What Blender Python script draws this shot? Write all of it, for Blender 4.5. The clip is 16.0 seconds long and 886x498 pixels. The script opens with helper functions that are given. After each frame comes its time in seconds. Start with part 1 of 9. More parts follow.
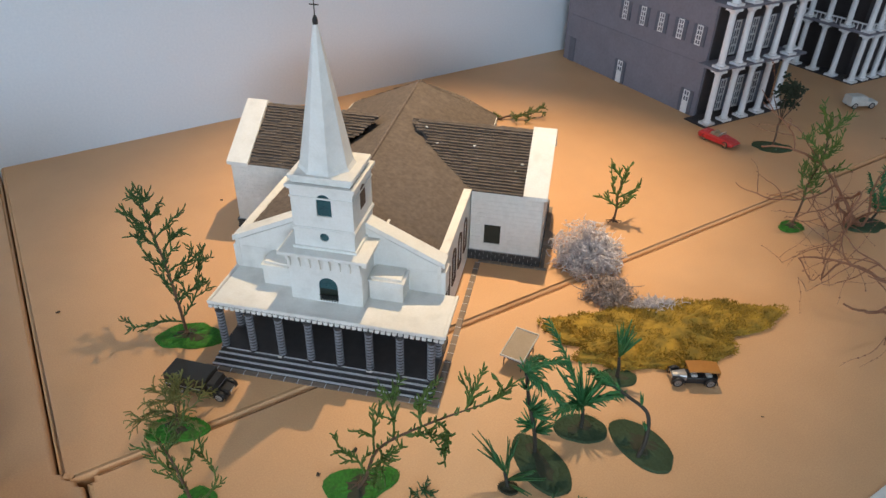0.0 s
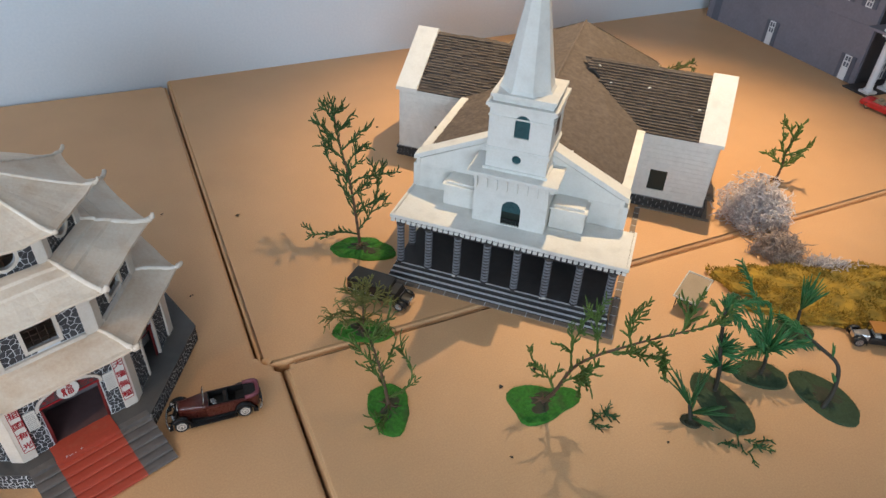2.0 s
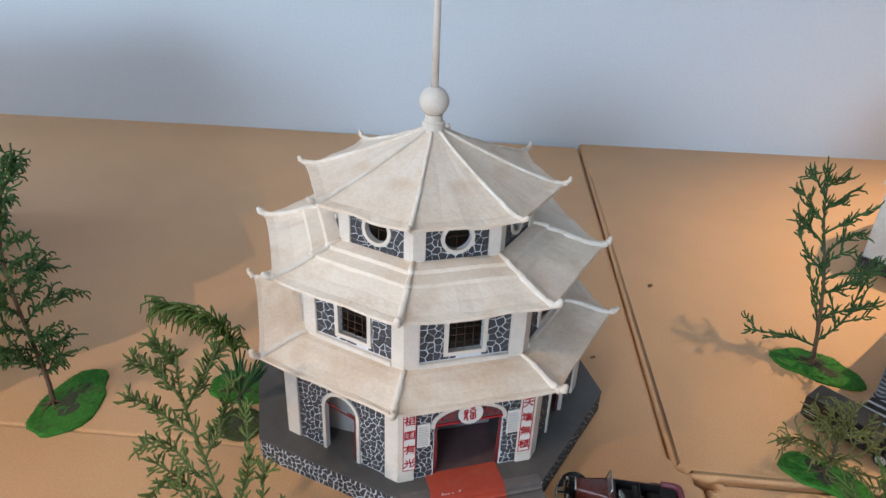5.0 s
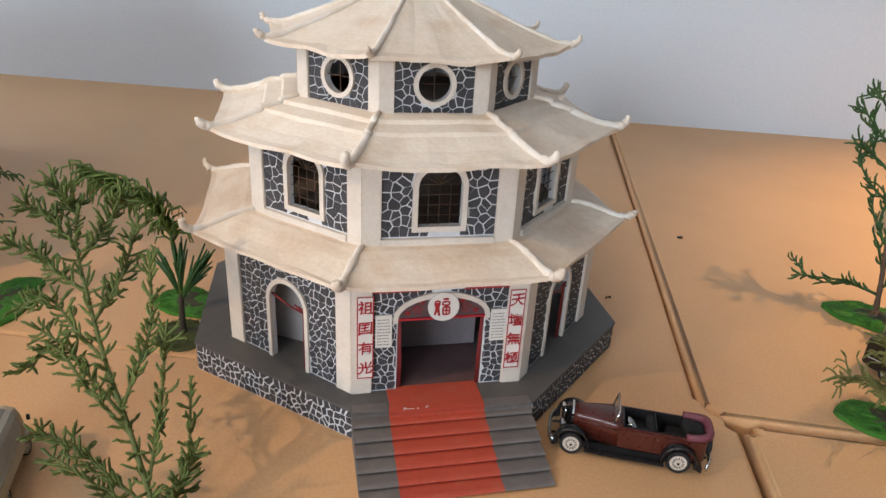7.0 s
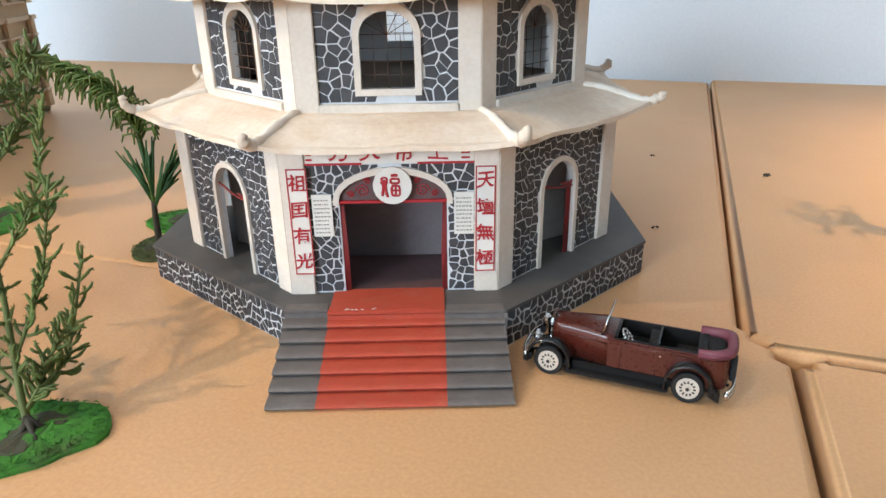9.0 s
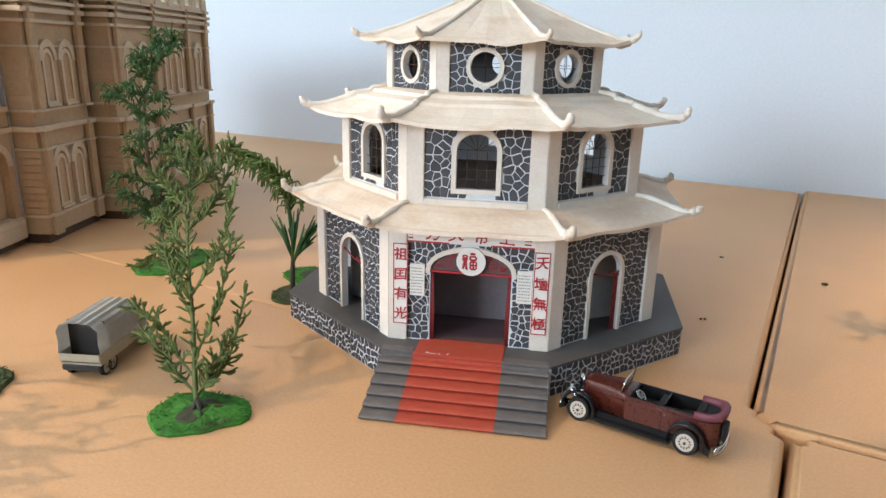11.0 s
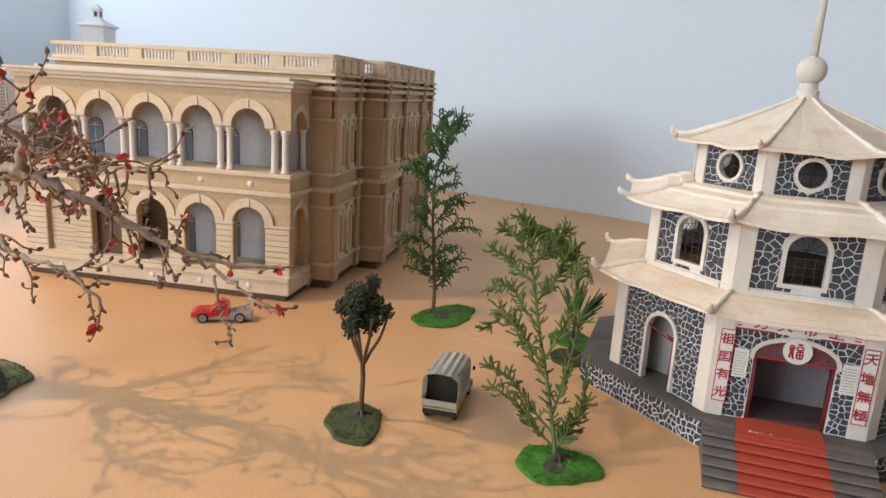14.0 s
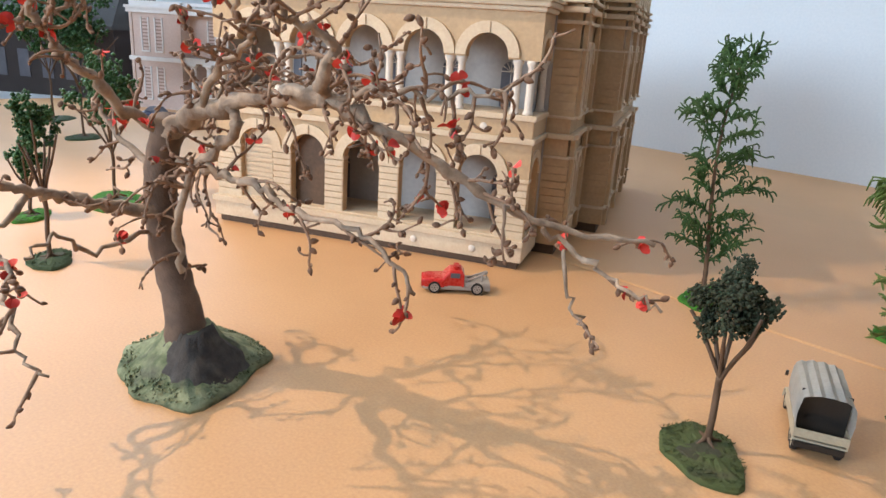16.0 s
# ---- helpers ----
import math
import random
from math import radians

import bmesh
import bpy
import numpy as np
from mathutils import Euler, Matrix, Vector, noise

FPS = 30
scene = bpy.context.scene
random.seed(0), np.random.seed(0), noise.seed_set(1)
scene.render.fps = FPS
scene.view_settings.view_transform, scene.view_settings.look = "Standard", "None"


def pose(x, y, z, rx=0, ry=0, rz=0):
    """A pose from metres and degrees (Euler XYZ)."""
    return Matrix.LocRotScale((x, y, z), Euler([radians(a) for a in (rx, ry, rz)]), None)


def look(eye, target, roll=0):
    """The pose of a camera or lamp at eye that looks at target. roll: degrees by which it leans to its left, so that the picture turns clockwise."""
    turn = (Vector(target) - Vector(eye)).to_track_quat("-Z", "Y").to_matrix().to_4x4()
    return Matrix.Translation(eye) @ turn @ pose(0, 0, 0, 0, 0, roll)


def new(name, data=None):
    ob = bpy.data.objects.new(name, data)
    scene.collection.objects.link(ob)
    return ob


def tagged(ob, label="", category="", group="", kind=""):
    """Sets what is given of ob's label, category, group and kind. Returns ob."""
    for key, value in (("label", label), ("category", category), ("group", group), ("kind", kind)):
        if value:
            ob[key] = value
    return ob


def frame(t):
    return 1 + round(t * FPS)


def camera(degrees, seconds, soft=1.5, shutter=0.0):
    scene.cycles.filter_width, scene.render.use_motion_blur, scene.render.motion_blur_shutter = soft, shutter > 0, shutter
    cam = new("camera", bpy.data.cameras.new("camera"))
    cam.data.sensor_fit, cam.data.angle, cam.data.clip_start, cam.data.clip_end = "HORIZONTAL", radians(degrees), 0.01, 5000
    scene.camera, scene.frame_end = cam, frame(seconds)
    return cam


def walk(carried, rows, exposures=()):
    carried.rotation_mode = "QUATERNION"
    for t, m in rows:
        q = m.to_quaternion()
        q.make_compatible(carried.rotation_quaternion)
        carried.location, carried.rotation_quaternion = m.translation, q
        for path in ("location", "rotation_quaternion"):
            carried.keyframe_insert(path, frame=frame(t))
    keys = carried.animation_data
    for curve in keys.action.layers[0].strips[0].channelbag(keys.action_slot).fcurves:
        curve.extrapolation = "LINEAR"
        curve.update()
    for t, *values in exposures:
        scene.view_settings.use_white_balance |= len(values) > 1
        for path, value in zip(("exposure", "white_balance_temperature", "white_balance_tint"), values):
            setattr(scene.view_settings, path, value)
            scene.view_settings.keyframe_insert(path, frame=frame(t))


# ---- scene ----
cam = camera(66.6, 16.0)
PATH = [
    (0, (-0.152, 0.263, 0.714), (-0.16, 1.928, -0.393), 1.3),
    (0.5, (-0.195, 0.233, 0.71), (-0.163, 1.884, -0.419), 0.4),
    (1, (-0.234, 0.211, 0.704), (-0.222, 1.853, -0.438), 1.1),
    (1.5, (-0.27, 0.215, 0.69), (-0.338, 1.835, -0.481), 1.9),
    (2, (-0.32, 0.208, 0.665), (-0.507, 1.802, -0.529), 3.0),
    (2.5, (-0.37, 0.196, 0.65), (-0.704, 1.753, -0.56), 4.4),
    (3, (-0.411, 0.181, 0.648), (-0.928, 1.692, -0.555), 4.8),
    (3.5, (-0.443, 0.176, 0.64), (-1.134, 1.636, -0.539), 4.7),
    (4, (-0.484, 0.193, 0.587), (-1.307, 1.629, -0.536), 5.9),
    (4.2, (-0.507, 0.209, 0.566), (-1.391, 1.638, -0.518), 4.8),
    (6.3, (-0.524, 0.292, 0.385), (-1.676, 1.708, -0.432), 3.4),
    (6.5, (-0.517, 0.298, 0.367), (-1.669, 1.707, -0.462), 3.3),
    (7, (-0.503, 0.321, 0.326), (-1.68, 1.71, -0.501), 3.3),
    (7.5, (-0.489, 0.347, 0.281), (-1.723, 1.695, -0.533), 3.1),
    (8, (-0.481, 0.375, 0.248), (-1.81, 1.623, -0.575), 1.6),
    (8.5, (-0.472, 0.408, 0.227), (-1.866, 1.584, -0.595), 0.7),
    (9, (-0.455, 0.434, 0.213), (-1.915, 1.553, -0.572), -0.9),
    (9.5, (-0.434, 0.432, 0.223), (-1.989, 1.467, -0.492), 0.3),
    (9.7, (-0.42, 0.421, 0.229), (-2.037, 1.378, -0.457), 0.6),
    (11.8, (-0.296, 0.347, 0.276), (-2.003, 1.253, -0.24), 2.0),
    (12, (-0.286, 0.324, 0.287), (-1.999, 1.228, -0.214), 2.1),
    (12.5, (-0.29, 0.274, 0.299), (-2.031, 1.14, -0.168), 2.7),
    (13, (-0.319, 0.251, 0.307), (-2.092, 1.065, -0.13), 3.0),
    (13.5, (-0.343, 0.211, 0.303), (-2.148, 0.959, -0.124), 3.8),
    (14, (-0.364, 0.179, 0.288), (-2.203, 0.82, -0.165), 3.4),
    (14.5, (-0.397, 0.173, 0.27), (-2.239, 0.753, -0.249), 3.0),
    (15, (-0.447, 0.142, 0.257), (-2.288, 0.674, -0.315), 3.0),
    (15.5, (-0.518, 0.087, 0.26), (-2.372, 0.535, -0.341), 3.2),
    (16, (-0.561, 0.046, 0.248), (-2.43, 0.418, -0.357), 3.8),
]
EXPOSURES = [(0, -0.32, 6600, 13), (2, -0.34, 6700, 13), (2.5, -0.22, 6450, 13), (3, -0.16, 6150, 12), (3.5, -0.09, 5900, 11), (4, -0.12, 5900, 11), (6.3, -0.20, 7400, 18), (7.2, -0.03, 7400, 18), (8.2, 0.34, 7050, 14), (9.7, 0.48, 6950, 12), (12, 0.13, 7000, 14), (12.6, 0.01, 7450, 15), (13.7, -0.05, 7500, 17), (14.5, 0.03, 7400, 17), (15.2, 0.15, 7200, 16), (16, 0.18, 6950, 15)]
walk(cam, [(t, look(eye, target, roll)) for t, eye, target, roll in PATH], EXPOSURES)

# ---- world and light ----
world = bpy.data.worlds.new("room_world")
scene.world = world
world.use_nodes = True
sky_nodes = world.node_tree
sky_tex = sky_nodes.nodes.new("ShaderNodeTexSky")
sky_tex.sky_type, sky_tex.sun_disc, sky_tex.sun_elevation, sky_tex.sun_rotation = "NISHITA", False, radians(35), radians(150)
sky_nodes.links.new(sky_tex.outputs[0], sky_nodes.nodes["Background"].inputs[0])
sky_nodes.nodes["Background"].inputs[1].default_value = 0.1


def spot_lamp(name, eye, target, watts, colour, degrees, blend, size):
    data = bpy.data.lights.new(name, "SPOT")
    data.energy, data.color, data.spot_size, data.spot_blend, data.shadow_soft_size = watts, colour, radians(degrees), blend, size
    ob = new(name, data)
    ob.matrix_world = look(eye, target)
    return ob


def area_lamp(name, eye, target, watts, colour, sx, sy):
    data = bpy.data.lights.new(name, "AREA")
    data.shape, data.size, data.size_y, data.energy, data.color = "RECTANGLE", sx, sy, watts, colour
    ob = new(name, data)
    ob.matrix_world = look(eye, target)
    return ob


# ceiling spots over the table, and daylight in the window behind the camera
spot_lamp("ceiling_spot_church", (0.0, 1.85, 1.75), (-0.12, 1.50, 0), 224, (1.0, 0.77, 0.47), 52, 1.0, 0.013)
spot_lamp("ceiling_spot_tree", (-1.37, -0.955, 1.25), (-1.2, -0.06, 0), 64, (1.0, 0.82, 0.60), 62, 0.8, 0.0045)
spot_lamp("ceiling_spot_pagoda", (-0.70, -0.10, 1.40), (-0.88, 0.42, 0), 10, (1.0, 0.82, 0.60), 44, 0.9, 0.012)
spot_lamp("ceiling_spot_right", (1.5, 1.95, 1.3), (0.58, 1.55, 0), 13, (1.0, 0.80, 0.56), 42, 0.8, 0.012)
area_lamp("window_daylight", (-3.41, -1.37, 1.40), (-0.6, 1.0, 0.25), 46, (0.62, 0.80, 1.0), 2.0, 1.1)
area_lamp("window_daylight_front", (0.1, -2.6, 0.92), (0.12, 1.6, 1.05), 91, (0.58, 0.79, 1.0), 1.5, 0.8)

# ---- materials ----
def mat(name, c1, c2=None, rough=0.6, scale=60.0, bump=0.15, metal=0.0, spec=0.35, rnd=0.0, fine=8.0, coat=0.0, contrast=0.25, stain=None):
    m = bpy.data.materials.new(name)
    m.use_nodes = True
    nt = m.node_tree
    b = nt.nodes["Principled BSDF"]
    c2 = c2 or tuple(v * 0.8 for v in c1)
    tc = nt.nodes.new("ShaderNodeTexCoord")
    n1 = nt.nodes.new("ShaderNodeTexNoise")
    n1.inputs["Scale"].default_value, n1.inputs["Detail"].default_value, n1.inputs["Roughness"].default_value = scale, 6.0, 0.6
    n2 = nt.nodes.new("ShaderNodeTexNoise")
    n2.inputs["Scale"].default_value, n2.inputs["Detail"].default_value = scale * fine, 4.0
    for n in (n1, n2):
        nt.links.new(tc.outputs["Object"], n.inputs["Vector"])
    ramp = nt.nodes.new("ShaderNodeMapRange")
    ramp.inputs["From Min"].default_value, ramp.inputs["From Max"].default_value = 0.5 - contrast, 0.5 + contrast
    nt.links.new(n1.outputs["Fac"], ramp.inputs["Value"])
    mix = nt.nodes.new("ShaderNodeMix")
    mix.data_type = "RGBA"
    mix.inputs["A"].default_value, mix.inputs["B"].default_value = (*c1, 1), (*c2, 1)
    nt.links.new(ramp.outputs["Result"], mix.inputs["Factor"])
    col = mix.outputs["Result"]
    fine_mix = nt.nodes.new("ShaderNodeMix")
    fine_mix.data_type, fine_mix.blend_type = "RGBA", "OVERLAY"
    fine_mix.inputs["Factor"].default_value = 0.22
    nt.links.new(col, fine_mix.inputs["A"])
    nt.links.new(n2.outputs["Fac"], fine_mix.inputs["B"])
    col = fine_mix.outputs["Result"]
    if stain:
        n3 = nt.nodes.new("ShaderNodeTexNoise")
        n3.inputs["Scale"].default_value, n3.inputs["Detail"].default_value = stain[1], 5.0
        nt.links.new(tc.outputs["Object"], n3.inputs["Vector"])
        r3 = nt.nodes.new("ShaderNodeMapRange")
        r3.inputs["From Min"].default_value, r3.inputs["From Max"].default_value, r3.inputs["To Max"].default_value = 0.55, 0.75, stain[2]
        nt.links.new(n3.outputs["Fac"], r3.inputs["Value"])
        m3 = nt.nodes.new("ShaderNodeMix")
        m3.data_type = "RGBA"
        m3.inputs["B"].default_value = (*stain[0], 1)
        nt.links.new(r3.outputs["Result"], m3.inputs["Factor"])
        nt.links.new(col, m3.inputs["A"])
        col = m3.outputs["Result"]
    if rnd:
        info = nt.nodes.new("ShaderNodeObjectInfo")
        geo = nt.nodes.new("ShaderNodeNewGeometry")
        add = nt.nodes.new("ShaderNodeMath")
        add.operation = "ADD"
        nt.links.new(info.outputs["Random"], add.inputs[0])
        nt.links.new(geo.outputs["Random Per Island"], add.inputs[1])
        rr = nt.nodes.new("ShaderNodeMapRange")
        rr.inputs["From Max"].default_value = 2.0
        rr.inputs["To Min"].default_value, rr.inputs["To Max"].default_value = 1 - rnd, 1 + rnd
        nt.links.new(add.outputs[0], rr.inputs["Value"])
        hsv = nt.nodes.new("ShaderNodeHueSaturation")
        nt.links.new(rr.outputs["Result"], hsv.inputs["Value"])
        nt.links.new(col, hsv.inputs["Color"])
        col = hsv.outputs["Color"]
    nt.links.new(col, b.inputs["Base Color"])
    rm = nt.nodes.new("ShaderNodeMapRange")
    rm.inputs["To Min"].default_value, rm.inputs["To Max"].default_value = max(0.03, rough - 0.12), min(1, rough + 0.12)
    nt.links.new(n2.outputs["Fac"], rm.inputs["Value"])
    nt.links.new(rm.outputs["Result"], b.inputs["Roughness"])
    b.inputs["Metallic"].default_value, b.inputs["Specular IOR Level"].default_value, b.inputs["Coat Weight"].default_value = metal, spec, coat
    if bump:
        bp = nt.nodes.new("ShaderNodeBump")
        bp.inputs["Strength"].default_value, bp.inputs["Distance"].default_value = bump, 0.25 / (scale * fine) + 0.0002
        nt.links.new(n2.outputs["Fac"], bp.inputs["Height"])
        nt.links.new(bp.outputs["Normal"], b.inputs["Normal"])
    return m


def glass_mat(name, colour, rough=0.05):
    m = bpy.data.materials.new(name)
    m.use_nodes = True
    b = m.node_tree.nodes["Principled BSDF"]
    b.inputs["Base Color"].default_value = (*colour, 1)
    b.inputs["Roughness"].default_value, b.inputs["Transmission Weight"].default_value, b.inputs["IOR"].default_value = rough, 0.9, 1.3
    return m


M_TABLE = mat("tan_leatherette", (0.63, 0.352, 0.173), (0.562, 0.311, 0.149), 0.48, 5, 0.06, spec=0.4, fine=90, stain=((0.45, 0.27, 0.14), 3.0, 0.45))
M_WALL = mat("white_wall_paint", (0.72, 0.765, 0.80), (0.725, 0.77, 0.805), 0.8, 3, 0.05, fine=60)
M_CREAM = mat("cream_card", (0.79, 0.69, 0.575), (0.68, 0.53, 0.40), 0.75, 13, 0.35, fine=22, contrast=0.17, stain=((0.60, 0.41, 0.26), 26, 0.45))
M_RIDGE = mat("whitened_plaster_ridge", (0.80, 0.73, 0.65), (0.66, 0.54, 0.42), 0.75, 70, 0.6, contrast=0.2)
M_WHITE = mat("white_card", (0.71, 0.63, 0.55), (0.63, 0.545, 0.46), 0.65, 50, 0.12, stain=((0.62, 0.54, 0.44), 30, 0.35))
M_CHALK = mat("white_mortar_paint", (0.70, 0.70, 0.70), (0.56, 0.565, 0.575), 0.8, 200, 0.25)
M_STONE = mat("slate_grey_stone_paint", (0.036, 0.036, 0.040), (0.062, 0.060, 0.064), 0.55, 150, 0.3, rnd=0.35)
M_GREY = mat("dark_grey_platform_paint", (0.105, 0.096, 0.09), (0.078, 0.071, 0.067), 0.6, 40, 0.2, stain=((0.14, 0.13, 0.12), 35, 0.4))
M_TREAD = mat("brown_grey_step_paint", (0.155, 0.135, 0.125), (0.115, 0.100, 0.094), 0.6, 60, 0.25, stain=((0.22, 0.19, 0.17), 70, 0.4))
M_RED = mat("red_carpet_paint", (0.47, 0.072, 0.040), (0.40, 0.060, 0.034), 0.6, 45, 0.2, stain=((0.45, 0.14, 0.08), 60, 0.4))
M_INK = mat("red_ink", (0.45, 0.025, 0.03), (0.36, 0.02, 0.025), 0.6, 300, 0.0)
M_DARKRED = mat("dark_red_curtain", (0.26, 0.028, 0.025), (0.17, 0.02, 0.02), 0.65, 300, 0.2)
M_TYMP = mat("dark_mauve_panel", (0.13, 0.075, 0.075), (0.10, 0.055, 0.055), 0.6, 90, 0.1)
M_MAUVE = mat("grey_mauve_card", (0.22, 0.185, 0.19), (0.18, 0.15, 0.155), 0.8, 40, 0.1)
M_PAPER = mat("white_paper", (0.74, 0.70, 0.64), (0.68, 0.64, 0.57), 0.8, 120, 0.05)
M_GREYINK = mat("grey_ink", (0.35, 0.31, 0.27), None, 0.8, 300, 0.0)
M_INSIDE = mat("bare_card_inside", (0.30, 0.24, 0.19), (0.24, 0.19, 0.15), 0.8, 60, 0.1)
M_WIRE = mat("dark_wire", (0.10, 0.05, 0.03), None, 0.5, 300, 0.0)
M_CHURCH = mat("church_white_board", (0.74, 0.715, 0.66), (0.67, 0.64, 0.58), 0.7, 40, 0.25, stain=((0.5, 0.48, 0.44), 40, 0.3))
M_ROUGHCAST = mat("church_white_stone_relief", (0.73, 0.695, 0.63), (0.63, 0.595, 0.53), 0.8, 90, 0.5, rnd=0.05)
M_SHINGLE = mat("brown_shingle_card", (0.160, 0.124, 0.100), (0.096, 0.075, 0.062), 0.92, 130, 0.8, rnd=0.22, contrast=0.2, stain=((0.20, 0.155, 0.125), 30, 0.5))
M_SLATE = mat("dark_roof_slate", (0.105, 0.084, 0.071), (0.068, 0.055, 0.047), 0.85, 80, 0.5, rnd=0.28, stain=((0.15, 0.12, 0.10), 40, 0.5))
M_PLINTH = mat("black_brick", (0.035, 0.03, 0.028), (0.05, 0.044, 0.04), 0.7, 100, 0.3, rnd=0.3)
M_JOINT = mat("pale_joint", (0.42, 0.39, 0.36), None, 0.85, 100, 0.1)
M_COLUMN = mat("grey_column_rib", (0.26, 0.265, 0.285), (0.16, 0.16, 0.175), 0.55, 120, 0.2)
M_STEP = mat("charcoal_step", (0.045, 0.042, 0.042), (0.06, 0.055, 0.054), 0.6, 90, 0.3)
M_EDGE = mat("grey_white_step_edge", (0.60, 0.60, 0.60), (0.45, 0.45, 0.45), 0.7, 150, 0.2)
M_PAVER = mat("brown_grey_paver", (0.23, 0.17, 0.13), (0.17, 0.13, 0.10), 0.75, 90, 0.2, rnd=0.25)
M_TEAL = mat("blue_green_window", (0.03, 0.10, 0.11), (0.02, 0.06, 0.07), 0.3, 90, 0.0)
M_DKGREEN = mat("dark_green_window", (0.018, 0.026, 0.02), None, 0.45, 90, 0.1)
M_YELLOW = mat("ochre_painted_card", (0.535, 0.368, 0.222), (0.462, 0.312, 0.180), 0.7, 30, 0.2, stain=((0.47, 0.28, 0.11), 20, 0.35))
M_YPALE = mat("pale_ochre_trim", (0.66, 0.52, 0.37), (0.58, 0.44, 0.30), 0.7, 40, 0.15)
M_LILAC = mat("pale_grey_inner_wall", (0.43, 0.395, 0.37), (0.37, 0.34, 0.32), 0.8, 20, 0.05)
M_BROWNB = mat("mauve_brown_wall", (0.205, 0.19, 0.215), (0.175, 0.16, 0.185), 0.7, 20, 0.2)
M_BLUEGREY = mat("grey_shutter", (0.13, 0.13, 0.155), None, 0.6, 60, 0.1)
M_PURWHITE = mat("white_column_paint", (0.76, 0.74, 0.73), (0.68, 0.66, 0.66), 0.6, 60, 0.1)
# near-black brown; behind columns and in openings it also stands in for shade
M_DARKIN = mat("dark_wall_and_shade", (0.055, 0.045, 0.045), None, 0.8, 30, 0.1)
M_PINKDK = mat("dark_pink_louvre", (0.36, 0.25, 0.225), (0.28, 0.19, 0.17), 0.75, 40, 0.15)
M_PINK = mat("pink_wall", (0.64, 0.50, 0.45), (0.56, 0.435, 0.39), 0.75, 25, 0.15)
M_BLACKROOF = mat("grey_black_roof", (0.075, 0.08, 0.085), None, 0.7, 40, 0.2)
M_GRASS = mat("bright_green_flock", (0.05, 0.22, 0.025), (0.025, 0.12, 0.015), 0.9, 220, 0.8, fine=5, contrast=0.18, stain=((0.06, 0.05, 0.03), 60, 0.6))
M_OLIVEGRASS = mat("olive_green_flock", (0.075, 0.095, 0.03), (0.045, 0.06, 0.02), 0.9, 260, 0.8, fine=5, stain=((0.09, 0.075, 0.045), 60, 0.6))
M_DULLGRASS = mat("dull_green_flock", (0.055, 0.085, 0.04), (0.035, 0.055, 0.025), 0.9, 260, 0.6, fine=5)
M_MOUND = mat("grey_green_mound", (0.25, 0.27, 0.16), (0.075, 0.10, 0.05), 0.95, 70, 1.0, fine=5, contrast=0.14, stain=((0.045, 0.042, 0.04), 45, 0.9))
M_LEAF = mat("mid_green_plastic_frond", (0.108, 0.165, 0.030), (0.052, 0.105, 0.019), 0.55, 90, 0.3, rnd=0.25)
M_LEAFTIP = mat("green_plastic_finger", (0.125, 0.165, 0.040), (0.064, 0.098, 0.022), 0.6, 90, 0.3, rnd=0.25)
M_LEAFOLIVE = mat("olive_green_plastic_frond", (0.125, 0.145, 0.040), (0.070, 0.098, 0.024), 0.6, 90, 0.3, rnd=0.25)
M_LEAFMID = mat("bottle_green_plastic_frond", (0.05, 0.115, 0.028), (0.028, 0.075, 0.02), 0.55, 90, 0.3, rnd=0.3)
M_EARTH = mat("grey_black_earth", (0.075, 0.066, 0.06), (0.03, 0.027, 0.026), 0.95, 130, 1.0, fine=5, stain=((0.13, 0.12, 0.10), 60, 0.6))
M_DARKPAD = mat("dark_green_stem_patch", (0.035, 0.045, 0.022), (0.06, 0.05, 0.03), 0.8, 200, 0.8, fine=5)
M_LEAFDK = mat("dark_green_plastic_frond", (0.03, 0.10, 0.028), (0.018, 0.065, 0.018), 0.5, 90, 0.3, rnd=0.3)
M_LEAFPALM = mat("emerald_plastic_frond", (0.038, 0.165, 0.052), (0.022, 0.105, 0.032), 0.45, 90, 0.2, rnd=0.25)
M_LEAFTAN = mat("tan_green_frond", (0.20, 0.18, 0.06), (0.12, 0.15, 0.04), 0.7, 90, 0.2, rnd=0.3)
M_CROWN = mat("bottle_green_foam", (0.022, 0.055, 0.030), (0.055, 0.042, 0.026), 0.9, 300, 0.8, rnd=0.35)
M_BARK = mat("brown_wire_trunk", (0.13, 0.075, 0.045), (0.085, 0.05, 0.03), 0.6, 200, 0.4)
M_DARKBARK = mat("dark_trunk", (0.05, 0.04, 0.03), (0.03, 0.03, 0.02), 0.7, 200, 0.4)
M_DRIFT = mat("grey_brown_driftwood", (0.42, 0.31, 0.225), (0.19, 0.128, 0.088), 0.75, 55, 1.0, fine=5, contrast=0.15, stain=((0.10, 0.07, 0.05), 60, 0.6))
M_DARKDRIFT = mat("dark_brown_trunk_bark", (0.17, 0.108, 0.075), (0.085, 0.055, 0.04), 0.8, 80, 0.8)
M_BUD = mat("brown_bud", (0.25, 0.135, 0.08), (0.08, 0.042, 0.028), 0.7, 200, 0.3, rnd=0.4)
M_PETAL = mat("scarlet_petal", (0.68, 0.055, 0.035), (0.5, 0.025, 0.02), 0.55, 200, 0.1, rnd=0.2)
M_TWIGDK = mat("brown_knotted_twig", (0.36, 0.225, 0.15), (0.17, 0.10, 0.064), 0.75, 120, 0.5, rnd=0.2)
M_TWIG = mat("red_brown_twig", (0.32, 0.15, 0.085), (0.19, 0.085, 0.048), 0.7, 200, 0.3)
M_LICHEN = mat("grey_lilac_lichen", (0.74, 0.67, 0.63), (0.45, 0.37, 0.35), 0.9, 120, 0.3, rnd=0.4)
